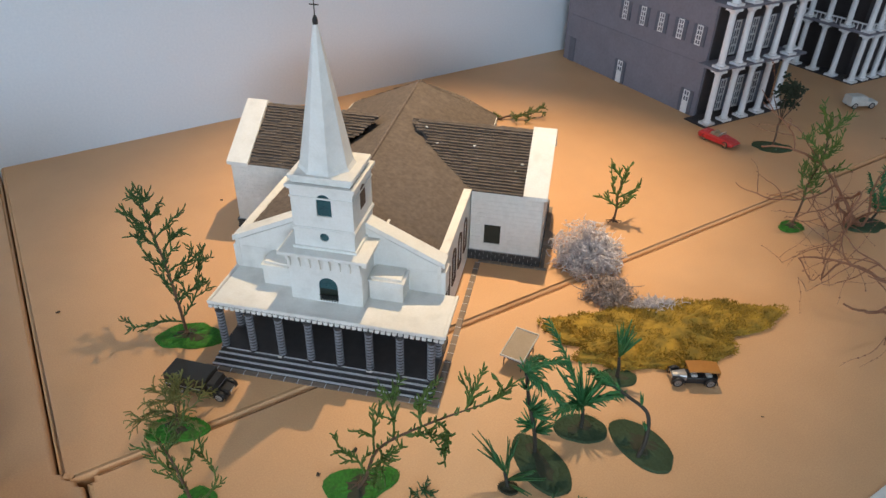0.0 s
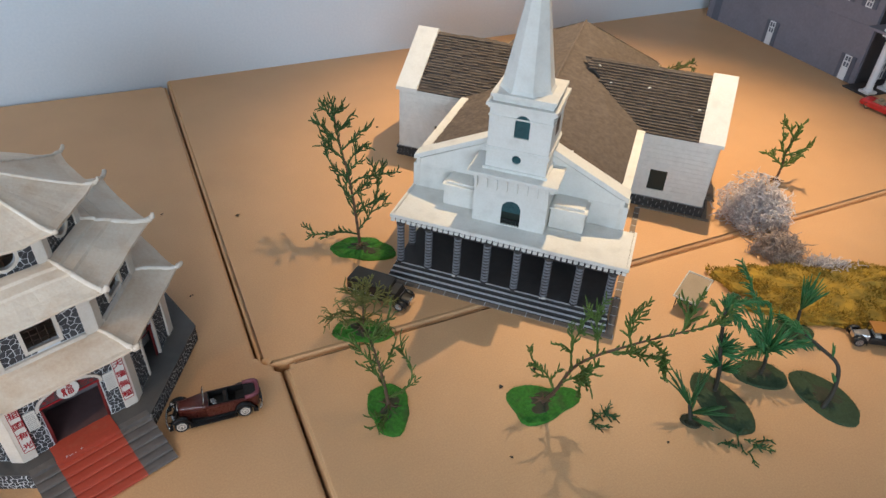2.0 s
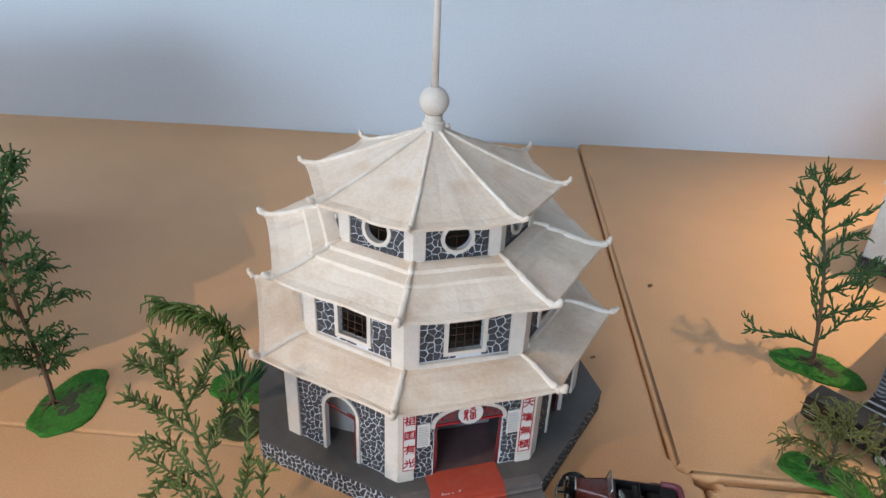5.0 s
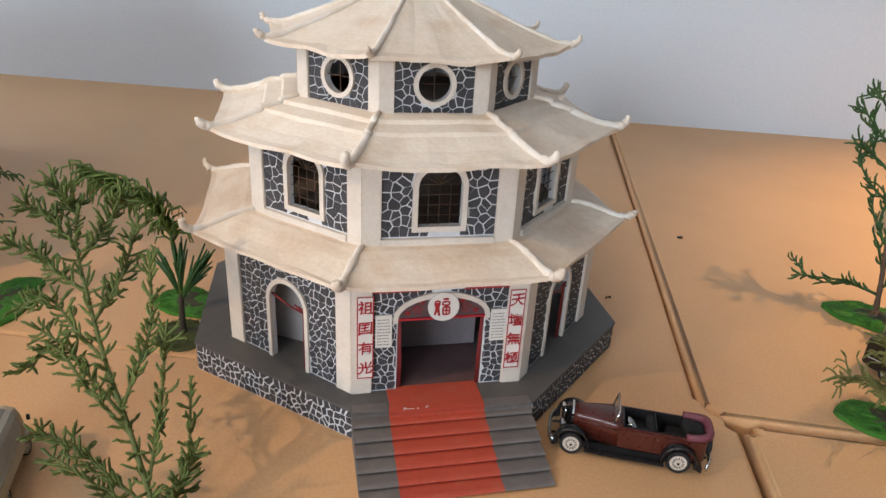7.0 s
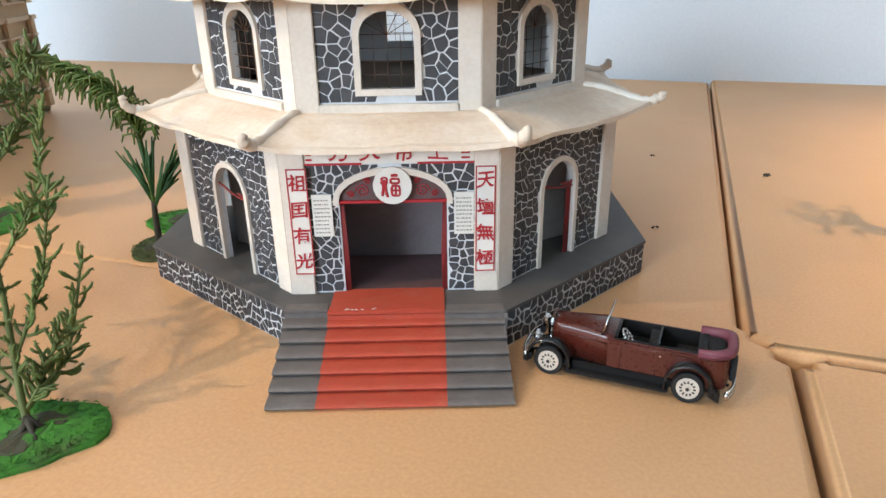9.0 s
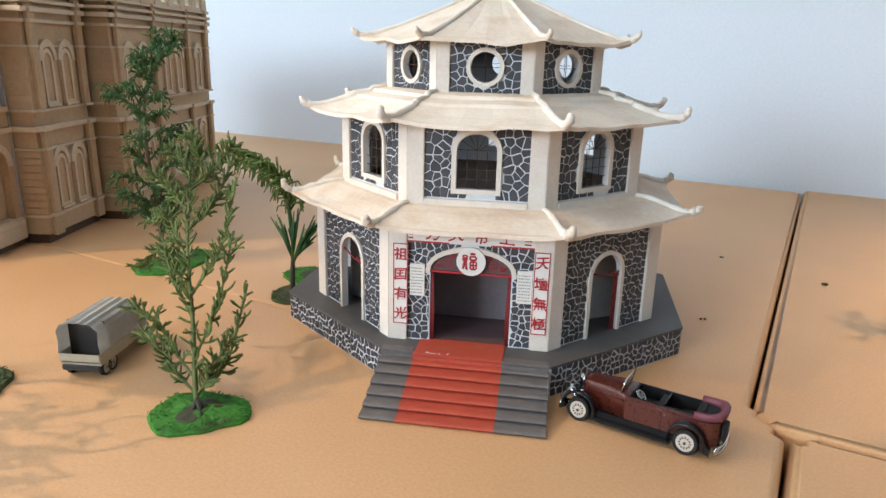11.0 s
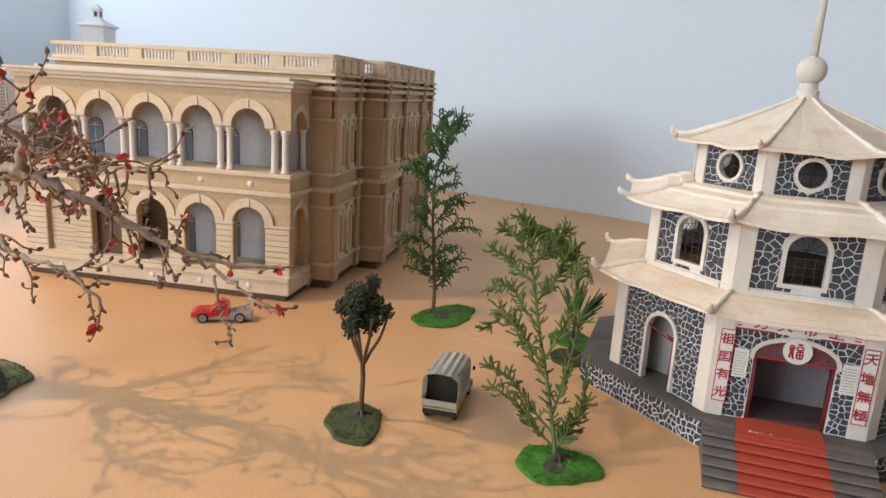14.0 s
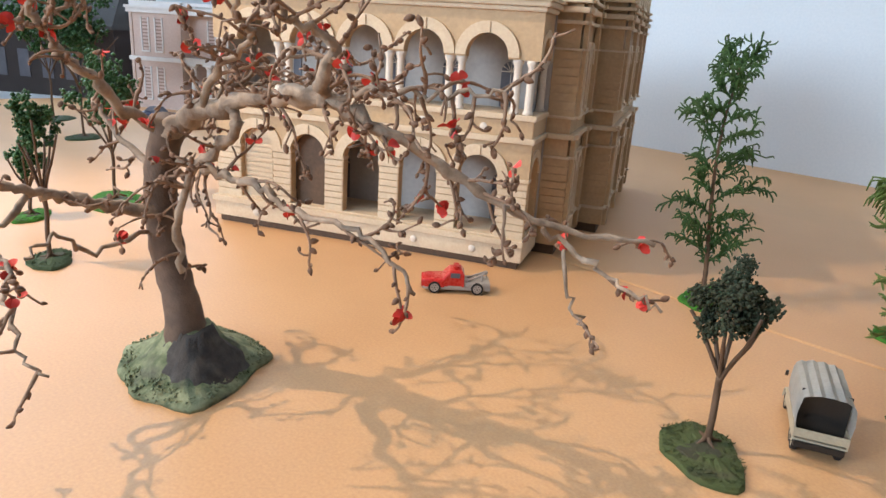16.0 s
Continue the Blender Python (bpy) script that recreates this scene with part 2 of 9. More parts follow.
M_LICHENBR = mat("brown_grey_lichen", (0.46, 0.36, 0.30), (0.20, 0.14, 0.11), 0.9, 120, 0.3, rnd=0.45)
M_MOSS = mat("ochre_moss", (0.38, 0.225, 0.028), (0.15, 0.10, 0.016), 0.95, 45, 0.6, rnd=0.65, contrast=0.16, stain=((0.16, 0.13, 0.025), 30, 0.5))
M_MAROON = mat("maroon_car_enamel", (0.078, 0.0145, 0.009), (0.068, 0.0125, 0.008), 0.30, 60, 0.0, spec=0.4, coat=0.25)
M_ENAMEL = mat("glossy_black_enamel", (0.012, 0.012, 0.013), (0.016, 0.015, 0.015), 0.14, 80, 0.0, spec=0.3, coat=0.0)
M_PLUM = mat("plum_folded_hood", (0.17, 0.045, 0.06), None, 0.5, 80, 0.2)
M_BLACK = mat("black_plastic", (0.014, 0.013, 0.013), (0.02, 0.019, 0.018), 0.35, 100, 0.1, coat=0.2)
M_SEAT = mat("black_ribbed_seat", (0.025, 0.024, 0.024), None, 0.6, 150, 0.3)
M_CHROME = mat("chrome", (0.72, 0.70, 0.68), None, 0.18, 100, 0.0, metal=1.0)
M_TYRE = mat("black_tyre", (0.015, 0.014, 0.014), None, 0.75, 200, 0.2)
M_RIM = mat("pale_wheel_disc", (0.60, 0.52, 0.44), None, 0.45, 150, 0.0)
M_CARRED = mat("bright_red_enamel", (0.60, 0.028, 0.022), (0.52, 0.02, 0.018), 0.28, 80, 0.02, coat=0.5)
M_CARGREY = mat("pale_grey_diecast", (0.42, 0.37, 0.33), None, 0.45, 100, 0.1)
M_KHAKI = mat("khaki_grey_plastic", (0.413, 0.354, 0.252), (0.362, 0.305, 0.216), 0.6, 60, 0.15)
M_CANVAS = mat("grey_canvas_cover", (0.58, 0.56, 0.51), (0.50, 0.48, 0.43), 0.75, 60, 0.25)
M_TARP = mat("pale_canvas_cover", (0.62, 0.60, 0.55), (0.53, 0.51, 0.46), 0.75, 60, 0.25)
M_ORANGE = mat("orange_brown_hood", (0.42, 0.17, 0.03), (0.36, 0.14, 0.025), 0.6, 60, 0.15)
M_SILVER = mat("silver_bonnet", (0.38, 0.36, 0.35), None, 0.35, 100, 0.0, metal=0.7)
M_CARWHITE = mat("off_white_jeep_paint", (0.60, 0.57, 0.52), None, 0.5, 80, 0.1)
M_CARBLUE = mat("dark_blue_enamel", (0.02, 0.035, 0.09), None, 0.3, 80, 0.0, coat=0.4)
M_BEIGE = mat("beige_tray", (0.36, 0.27, 0.18), (0.31, 0.23, 0.15), 0.7, 60, 0.1)
M_GLASS = glass_mat("clear_plastic", (0.9, 0.92, 0.92))


# ---- building helpers ----
class Tubes:
    """Verts and faces of many round bars and small leaves in one mesh."""

    def __init__(self):
        self.v, self.f = [], []

    def bar(self, pts, radii, sides=5, cap=True):
        pts = [Vector(p) for p in pts]
        if isinstance(radii, (int, float)):
            radii = [radii] * len(pts)
        start, ref = len(self.v), None
        for i, p in enumerate(pts):
            d = (pts[min(i + 1, len(pts) - 1)] - pts[max(i - 1, 0)]).normalized()
            if ref is None:
                ref = d.orthogonal().normalized()
            else:
                ref = (ref - d * ref.dot(d))
                ref = ref.normalized() if ref.length > 1e-6 else d.orthogonal().normalized()
            side = d.cross(ref)
            for k in range(sides):
                a = 2 * math.pi * k / sides
                self.v.append(p + (ref * math.cos(a) + side * math.sin(a)) * radii[i])
        for i in range(len(pts) - 1):
            for k in range(sides):
                a, b = start + i * sides + k, start + i * sides + (k + 1) % sides
                self.f.append((a, b, b + sides, a + sides))
        if cap:
            self.f.append(tuple(start + k for k in reversed(range(sides))))
            e = start + (len(pts) - 1) * sides
            self.f.append(tuple(e + k for k in range(sides)))

    def leaf(self, p, d, n, length, width):
        p, d = Vector(p), Vector(d).normalized()
        s = d.cross(n)
        s = s.normalized() if s.length > 1e-6 else d.orthogonal().normalized()
        i = len(self.v)
        up = s.cross(d) * width
        rim = [(0, 0, 0), (0.25, 0.7, 0.25), (0.6, 1.0, 0.35), (0.9, 0.6, 0.1), (1.0, 0, -0.1), (0.9, -0.6, 0.15), (0.6, -1.0, 0.4), (0.25, -0.7, 0.2)]
        self.v += [p + d * length * a + s * width * b + up * c for a, b, c in rim] + [p + d * length * 0.55]
        self.f += [(i + k, i + (k + 1) % 8, i + 8) for k in range(8)]

    def blob(self, p, r, rng):
        p = Vector(p)
        i = len(self.v)
        for x, y, z in ((1, 0, 0), (-1, 0, 0), (0, 1, 0), (0, -1, 0), (0, 0, 1), (0, 0, -1)):
            self.v.append(p + Vector((x, y, z)) * r * rng.uniform(0.7, 1.25))
        for a, b, c in ((0, 2, 4), (2, 1, 4), (1, 3, 4), (3, 0, 4), (2, 0, 5), (1, 2, 5), (3, 1, 5), (0, 3, 5)):
            self.f.append((i + a, i + b, i + c))


def part(name, shape, material, parent, label="", smooth=False, kind="", m=None):
    me = shape if isinstance(shape, bpy.types.Mesh) else bpy.data.meshes.new(name)
    if isinstance(shape, Tubes):
        me.from_pydata([tuple(v) for v in shape.v], [], shape.f)
        me.shade_smooth()
    elif not isinstance(shape, bpy.types.Mesh):
        bmesh.ops.recalc_face_normals(shape, faces=shape.faces[:])
        shape.to_mesh(me)
        shape.free()
        if smooth:
            me.shade_smooth()
    if not me.materials:
        me.materials.append(material)
    ob = new(name, me)
    ob.parent = parent
    if m is not None:
        ob.matrix_basis = m
    return tagged(ob, label, kind=kind)


def thing(name, m, label, category, group=""):
    ob = new(name)
    ob.empty_display_size = 0.02
    ob.matrix_basis = m
    return tagged(ob, label, category, group)


def bx(bm, x0, x1, y0, y1, z0, z1, m=None, bevel=0.0):
    r = bmesh.ops.create_cube(bm, size=1.0)
    vs = r["verts"]
    for v in vs:
        v.co = Vector((x1 if v.co.x > 0 else x0, y1 if v.co.y > 0 else y0, z1 if v.co.z > 0 else z0))
    if bevel:
        es = list({e for v in vs for e in v.link_edges})
        r = bmesh.ops.bevel(bm, geom=es, offset=bevel, segments=2, affect="EDGES", clamp_overlap=True)
        vs = list({v for f in r["faces"] for v in f.verts} | {v for v in vs if v.is_valid})
    if m is not None:
        bmesh.ops.transform(bm, matrix=m, verts=vs)
    return vs


def box(x0, x1, y0, y1, z0, z1, bevel=0.0, m=None):
    bm = bmesh.new()
    bx(bm, x0, x1, y0, y1, z0, z1, m, bevel)
    return bm


def lathe(bm, prof, n=16, m=None):
    """Turns (radius, z) pairs about z."""
    rings = []
    for r, z in prof:
        rings.append([bm.verts.new((r * math.cos(2 * math.pi * k / n), r * math.sin(2 * math.pi * k / n), z)) for k in range(n)])
    for a, b in zip(rings, rings[1:]):
        for k in range(n):
            bm.faces.new((a[k], a[(k + 1) % n], b[(k + 1) % n], b[k]))
    bm.faces.new(list(reversed(rings[0])))
    bm.faces.new(rings[-1])
    if m is not None:
        bmesh.ops.transform(bm, matrix=m, verts=[v for r in rings for v in r])
    return bm


def prism(bm, pts, z0, z1, m=None):
    """An upright prism over a polygon in plan."""
    a = [bm.verts.new((x, y, z0)) for x, y in pts]
    b = [bm.verts.new((x, y, z1)) for x, y in pts]
    n = len(pts)
    for k in range(n):
        bm.faces.new((a[k], a[(k + 1) % n], b[(k + 1) % n], b[k]))
    bm.faces.new(list(reversed(a)))
    bm.faces.new(b)
    if m is not None:
        bmesh.ops.transform(bm, matrix=m, verts=a + b)
    return bm


def sheet(bm, outer, holes, y0, y1, m=None):
    """A board in the x-z plane with holes, from depth y0 to y1."""
    t = bmesh.new()
    edges = []
    for loop in [outer, *holes]:
        vs = [t.verts.new((x, y0, z)) for x, z in loop]
        edges += [t.edges.new((vs[k], vs[(k + 1) % len(vs)])) for k in range(len(vs))]
    bmesh.ops.triangle_fill(t, use_beauty=True, edges=edges)
    g = bmesh.ops.extrude_face_region(t, geom=t.faces[:])
    for v in [e for e in g["geom"] if isinstance(e, bmesh.types.BMVert)]:
        v.co.y = y1
    bmesh.ops.recalc_face_normals(t, faces=t.faces[:])
    if m is not None:
        bmesh.ops.transform(t, matrix=m, verts=t.verts[:])
    me = bpy.data.meshes.new("scratch")
    t.to_mesh(me)
    t.free()
    bm.from_mesh(me)
    bpy.data.meshes.remove(me)
    return bm


def rect(x0, x1, z0, z1):
    return [(x0, z0), (x1, z0), (x1, z1), (x0, z1)]


def arch(cx, z0, w, zs, n=12, rise=1.0):
    r = w / 2
    return [(cx - r, z0), (cx + r, z0)] + [(cx + r * math.cos(math.pi * k / n), zs + r * rise * math.sin(math.pi * k / n)) for k in range(n + 1)]


def circle(cx, cz, r, n=20):
    return [(cx + r * math.cos(2 * math.pi * k / n), cz + r * math.sin(2 * math.pi * k / n)) for k in range(n)]


def wobble_disc(rng, rx, ry, h, n=28, rough=0.12, tri=0.0):
    """A flat turf pad with an uneven outline and a low dome."""
    bm = bmesh.new()
    ph = [rng.uniform(0, 6.28) for _ in range(4)]
    out = []
    for k in range(n):
        a = 2 * math.pi * k / n
        q = 1 + rough * (math.sin(2 * a + ph[0]) + 0.6 * math.sin(3 * a + ph[1]) + 0.3 * math.sin(7 * a + ph[2])) + tri * math.cos(3 * a)
        out.append((rx * q * math.cos(a), ry * q * math.sin(a)))
    rings = []
    for s, z in ((1, 0), (1.0, h * 0.55), (0.95, h), (0.6, h * 1.25), (0.3, h * 1.5)):
        rings.append([bm.verts.new((x * s, y * s, z + (rng.uniform(-1, 1) * h * 0.2 if s < 1 else 0))) for x, y in out])
    for a, b in zip(rings, rings[1:]):
        for k in range(n):
            bm.faces.new((a[k], a[(k + 1) % n], b[(k + 1) % n], b[k]))
    bm.faces.new(rings[-1])
    bm.faces.new(list(reversed(rings[0])))
    return bm


def spline(pts, n):
    """Points on a smooth curve through pts."""
    pts = [Vector(p) for p in pts]
    out = []
    for i in range(len(pts) - 1):
        p0, p1, p2, p3 = pts[max(i - 1, 0)], pts[i], pts[i + 1], pts[min(i + 2, len(pts) - 1)]
        for k in range(n):
            t = k / n
            out.append(0.5 * ((2 * p1) + (p2 - p0) * t + (2 * p0 - 5 * p1 + 4 * p2 - p3) * t * t + (3 * p1 - p0 - 3 * p2 + p3) * t * t * t))
    out.append(pts[-1])
    return out

# ---- the room and the padded table ----
WALL_O, WALL_YAW = (-1.166, 1.622), 35.2
SEAM_YAW = 33.3
J = (-0.612, 0.792)


def room():
    m = pose(WALL_O[0], WALL_O[1], 0, 0, 0, WALL_YAW)
    w = part("wall_north", box(-3.6, 4.2, 0.0, 0.12, -0.8, 2.2), M_WALL, None)
    w.matrix_basis = m
    tagged(w, "white painted wall behind the model table", "wall", kind="structure")
    bm = bmesh.new()
    sheet(bm, rect(-4.6, 0.12, -0.8, 2.2), [rect(-2.25, -0.08, 0.80, 2.05)], 0.0, 0.12)
    w = part("wall_west", bm, M_WALL, None)
    w.matrix_basis = m @ pose(-3.6, 0, 0, 0, 0, 90)
    tagged(w, "white painted side wall with a wide window opening", "wall", kind="structure")
    w = part("wall_east", box(4.2, 4.32, -4.6, 0.12, -0.8, 2.2), M_WALL, None)
    w.matrix_basis = m
    tagged(w, "white painted end wall of the exhibition room", "wall", kind="structure")
    bm = bmesh.new()
    sheet(bm, rect(-3.6, 4.2, -0.8, 2.2), [rect(-2.4, -0.3, 0.4, 1.95)], 0.0, 0.12)
    w = part("wall_south", bm, M_WALL, None)
    w.matrix_basis = m @ pose(0, -4.6, 0)
    tagged(w, "white painted wall with a wide window opening", "wall", kind="structure")
    w = part("ceiling", box(-3.72, 4.32, -4.6, 0.12, 2.2, 2.3), M_WALL, None)
    w.matrix_basis = m
    tagged(w, "white ceiling of the exhibition room", "ceiling", kind="structure")
    w = part("floor", box(-3.72, 4.32, -4.6, 0.12, -0.9, -0.8), M_INSIDE, None)
    w.matrix_basis = m
    tagged(w, "brown floor below the model table", "floor", kind="structure")


def table_panel(pts, soft, groove=None):
    """One padded board with soft rounded edges."""
    bm = bmesh.new()
    prism(bm, pts, -0.05, 0)
    bmesh.ops.recalc_face_normals(bm, faces=bm.faces[:])
    up = [e for e in bm.edges if abs(e.verts[0].co.z - e.verts[1].co.z) > 0.01]
    bmesh.ops.bevel(bm, geom=up, offset=0.009, segments=6, affect="EDGES", clamp_overlap=True)
    top = [e for e in bm.edges if all(v.co.z > -0.001 for v in e.verts)]
    bmesh.ops.bevel(bm, geom=top, offset=soft, segments=8, profile=0.5, affect="EDGES", clamp_overlap=False)
    if groove is not None:
        # a tight stitched seam, fading out towards its end
        end, y0 = groove
        for co, no in [((0, y0 + dy, 0), (0, 1, 0)) for dy in (-0.004, -0.0012, 0, 0.0012, 0.004)] + [((end + dx, 0, 0), (1, 0, 0)) for dx in (-0.08, 0)]:
            bmesh.ops.bisect_plane(bm, geom=bm.verts[:] + bm.edges[:] + bm.faces[:], plane_co=co, plane_no=no)
        for v in bm.verts:
            d = abs(v.co.y - y0)
            if v.co.z > -0.0002 and d < 0.0015 and v.co.x < end - 0.01:
                v.co.z -= 0.0030 if d < 0.0006 else 0.0010
    ob = part("padded_panel", bm, M_TABLE, table, "padded tan leatherette panel with rounded edges")
    for p in ob.data.polygons:
        p.use_smooth = p.normal.z < 0.999
    return ob


room()
table = thing("model_table", pose(J[0], J[1], 0, 0, 0, SEAM_YAW), "large display table padded in tan leatherette with sunken seams", "table")
table_panel([(-0.0095, 0.0015), (2.9, 0.0015), (2.9, 1.11), (-0.0095, 1.11)], 0.0080)
table_panel([(-2.6, -2.4), (0.014, -2.4), (0.014, -0.004), (-0.0125, 0.016), (-0.0125, 0.975), (-2.6, 0.975)], 0.0062, (-0.10, -0.011))
table_panel([(0.017, -2.4), (2.9, -2.4), (2.9, -0.0015), (0.017, -0.0015)], 0.0080)
part("table_frame", box(-2.55, 2.85, -2.35, 0.9, -0.75, -0.052), M_INSIDE, table, "plain brown support under the padded panels")


def crumb(x, y, r, rz):
    rng = random.Random(int(x * 1000))
    t = Tubes()
    for _ in range(5):
        t.blob((rng.uniform(-r, r), rng.uniform(-r, r) * 0.6, r * 0.5), r * 0.55, rng)
    ob = part("plant_crumb", t, M_DARKBARK, None)
    ob.matrix_basis = pose(x, y, 0, 0, 0, rz)
    tagged(ob, "tiny dark plant crumb fallen on the tan table", "crumb", "crumbs on the table")


ob = part("paper_card", box(0, 0.20, 0, 0.14, 0.0, 0.0016, 0.0003), M_PAPER, None)
ob.matrix_basis = pose(0.417, 0.822, 0, 0, 0, 213)
tagged(ob, "plain white card lying on the tan table", "card")

# ---- the octagonal pagoda ----
PG = pose(-0.8905, 0.728, 0, 0, 0, 53.2)
pagoda = thing("pagoda", PG, "octagonal three-tiered pagoda model, cream roofs, stone-patterned walls, red steps", "pagoda")
T8 = math.tan(math.pi / 8)


def face(i, ap):
    return pose(0, 0, 0, 0, 0, 45 * i) @ pose(0, -ap, 0)


def ring8(ap):
    r = ap / math.cos(math.pi / 8)
    return [(r * math.sin(math.pi / 8 + math.pi / 4 * k), -r * math.cos(math.pi / 8 + math.pi / 4 * k)) for k in range(8)]


def stone_cells(rng, x0, x1, z0, z1, size, openings, joint, rise=1.0):
    """Crazy paving: the cells of scattered seeds, drawn in from their joints. Openings: (cx, half width, bottom, spring or centre, round)."""
    nx, nz = max(2, round((x1 - x0) / size)), max(2, round((z1 - z0) / size))
    dx, dz = (x1 - x0) / nx, (z1 - z0) / nz
    seeds = [(x0 + (i + 0.5 + rng.uniform(-0.42, 0.42)) * dx, z0 + (j + 0.5 + rng.uniform(-0.42, 0.42)) * dz) for i in range(nx) for j in range(nz)]
    cells = []
    for i, (sx, sz) in enumerate(seeds):
        poly = [(x0, z0), (x1, z0), (x1, z1), (x0, z1)]
        for j, (tx, tz) in enumerate(seeds):
            if i == j or abs(tx - sx) > 3.2 * dx or abs(tz - sz) > 3.2 * dz:
                continue
            nxv, nzv = tx - sx, tz - sz
            ln = math.hypot(nxv, nzv)
            width = joint * (0.45 + 1.2 * abs(math.sin((min(i, j) * 31 + max(i, j)) * 12.9898)))
            c = ((sx + tx) / 2 * nxv + (sz + tz) / 2 * nzv) - width * 0.5 * ln
            out = []
            for k in range(len(poly)):
                p, q = poly[k], poly[(k + 1) % len(poly)]
                a, b = p[0] * nxv + p[1] * nzv - c, q[0] * nxv + q[1] * nzv - c
                if a <= 0:
                    out.append(p)
                if (a < 0 < b) or (b < 0 < a):
                    f = a / (a - b)
                    out.append((p[0] + (q[0] - p[0]) * f, p[1] + (q[1] - p[1]) * f))
            poly = out
            if len(poly) < 3:
                break
        if len(poly) < 3:
            continue
        inside = False
        if openings:
            dense = []
            for k in range(len(poly)):
                p, q = poly[k], poly[(k + 1) % len(poly)]
                dense += [(p[0] + (q[0] - p[0]) * f / 4, p[1] + (q[1] - p[1]) * f / 4) for f in range(4)]
            poly = dense
        for cx, hw, zb, zs, rnd in openings:
            inside |= (math.hypot(sx - cx, (sz - zs) / (rise if sz > zs else 1)) < hw * 0.92) or (not rnd and zb < sz < zs and abs(sx - cx) < hw * 0.92)
            moved = []
            for x, z in poly:
                if rnd:
                    d = math.hypot(x - cx, z - zs)
                    if d < hw:
                        f = hw / max(d, 1e-5)
                        x, z = cx + (x - cx) * f, zs + (z - zs) * f
                elif zb < z <= zs and abs(x - cx) < hw:
                    x = cx + math.copysign(hw, sx - cx)
                elif z > zs and math.hypot(x - cx, (z - zs) / rise) < hw:
                    f = hw / max(math.hypot(x - cx, (z - zs) / rise), 1e-5)
                    x, z = cx + (x - cx) * f, zs + (z - zs) * f
                moved.append((x, z))
            poly = moved
        area = 0.5 * abs(sum(poly[k][0] * poly[(k + 1) % len(poly)][1] - poly[(k + 1) % len(poly)][0] * poly[k][1] for k in range(len(poly))))
        if not inside and area > size * size * 0.10:
            cells.append(poly)
    return cells


def stone_mesh(bm, poly, lift):
    """A thin stone with a chamfered edge, standing proud of the face (towards -y)."""
    cx, cz = sum(p[0] for p in poly) / len(poly), sum(p[1] for p in poly) / len(poly)
    a = [bm.verts.new((x, 0, z)) for x, z in poly]
    b = [bm.verts.new((cx + (x - cx) * 0.965, -lift, cz + (z - cz) * 0.965)) for x, z in poly]
    n = len(poly)
    for k in range(n):
        bm.faces.new((a[k], a[(k + 1) % n], b[(k + 1) % n], b[k]))
    bm.faces.new(b)


def clad(parent, m, cells, single):
    """Stones on a wall: as parts, or joined."""
    if single:
        for poly in cells:
            bm = bmesh.new()
            stone_mesh(bm, poly, 0.0004)
            part("stone", bm, M_STONE, parent, m=m)
    elif cells:
        bm = bmesh.new()
        for poly in cells:
            stone_mesh(bm, poly, 0.0004)
        part("stone_cladding", bm, M_STONE, parent, kind="stuff", m=m)


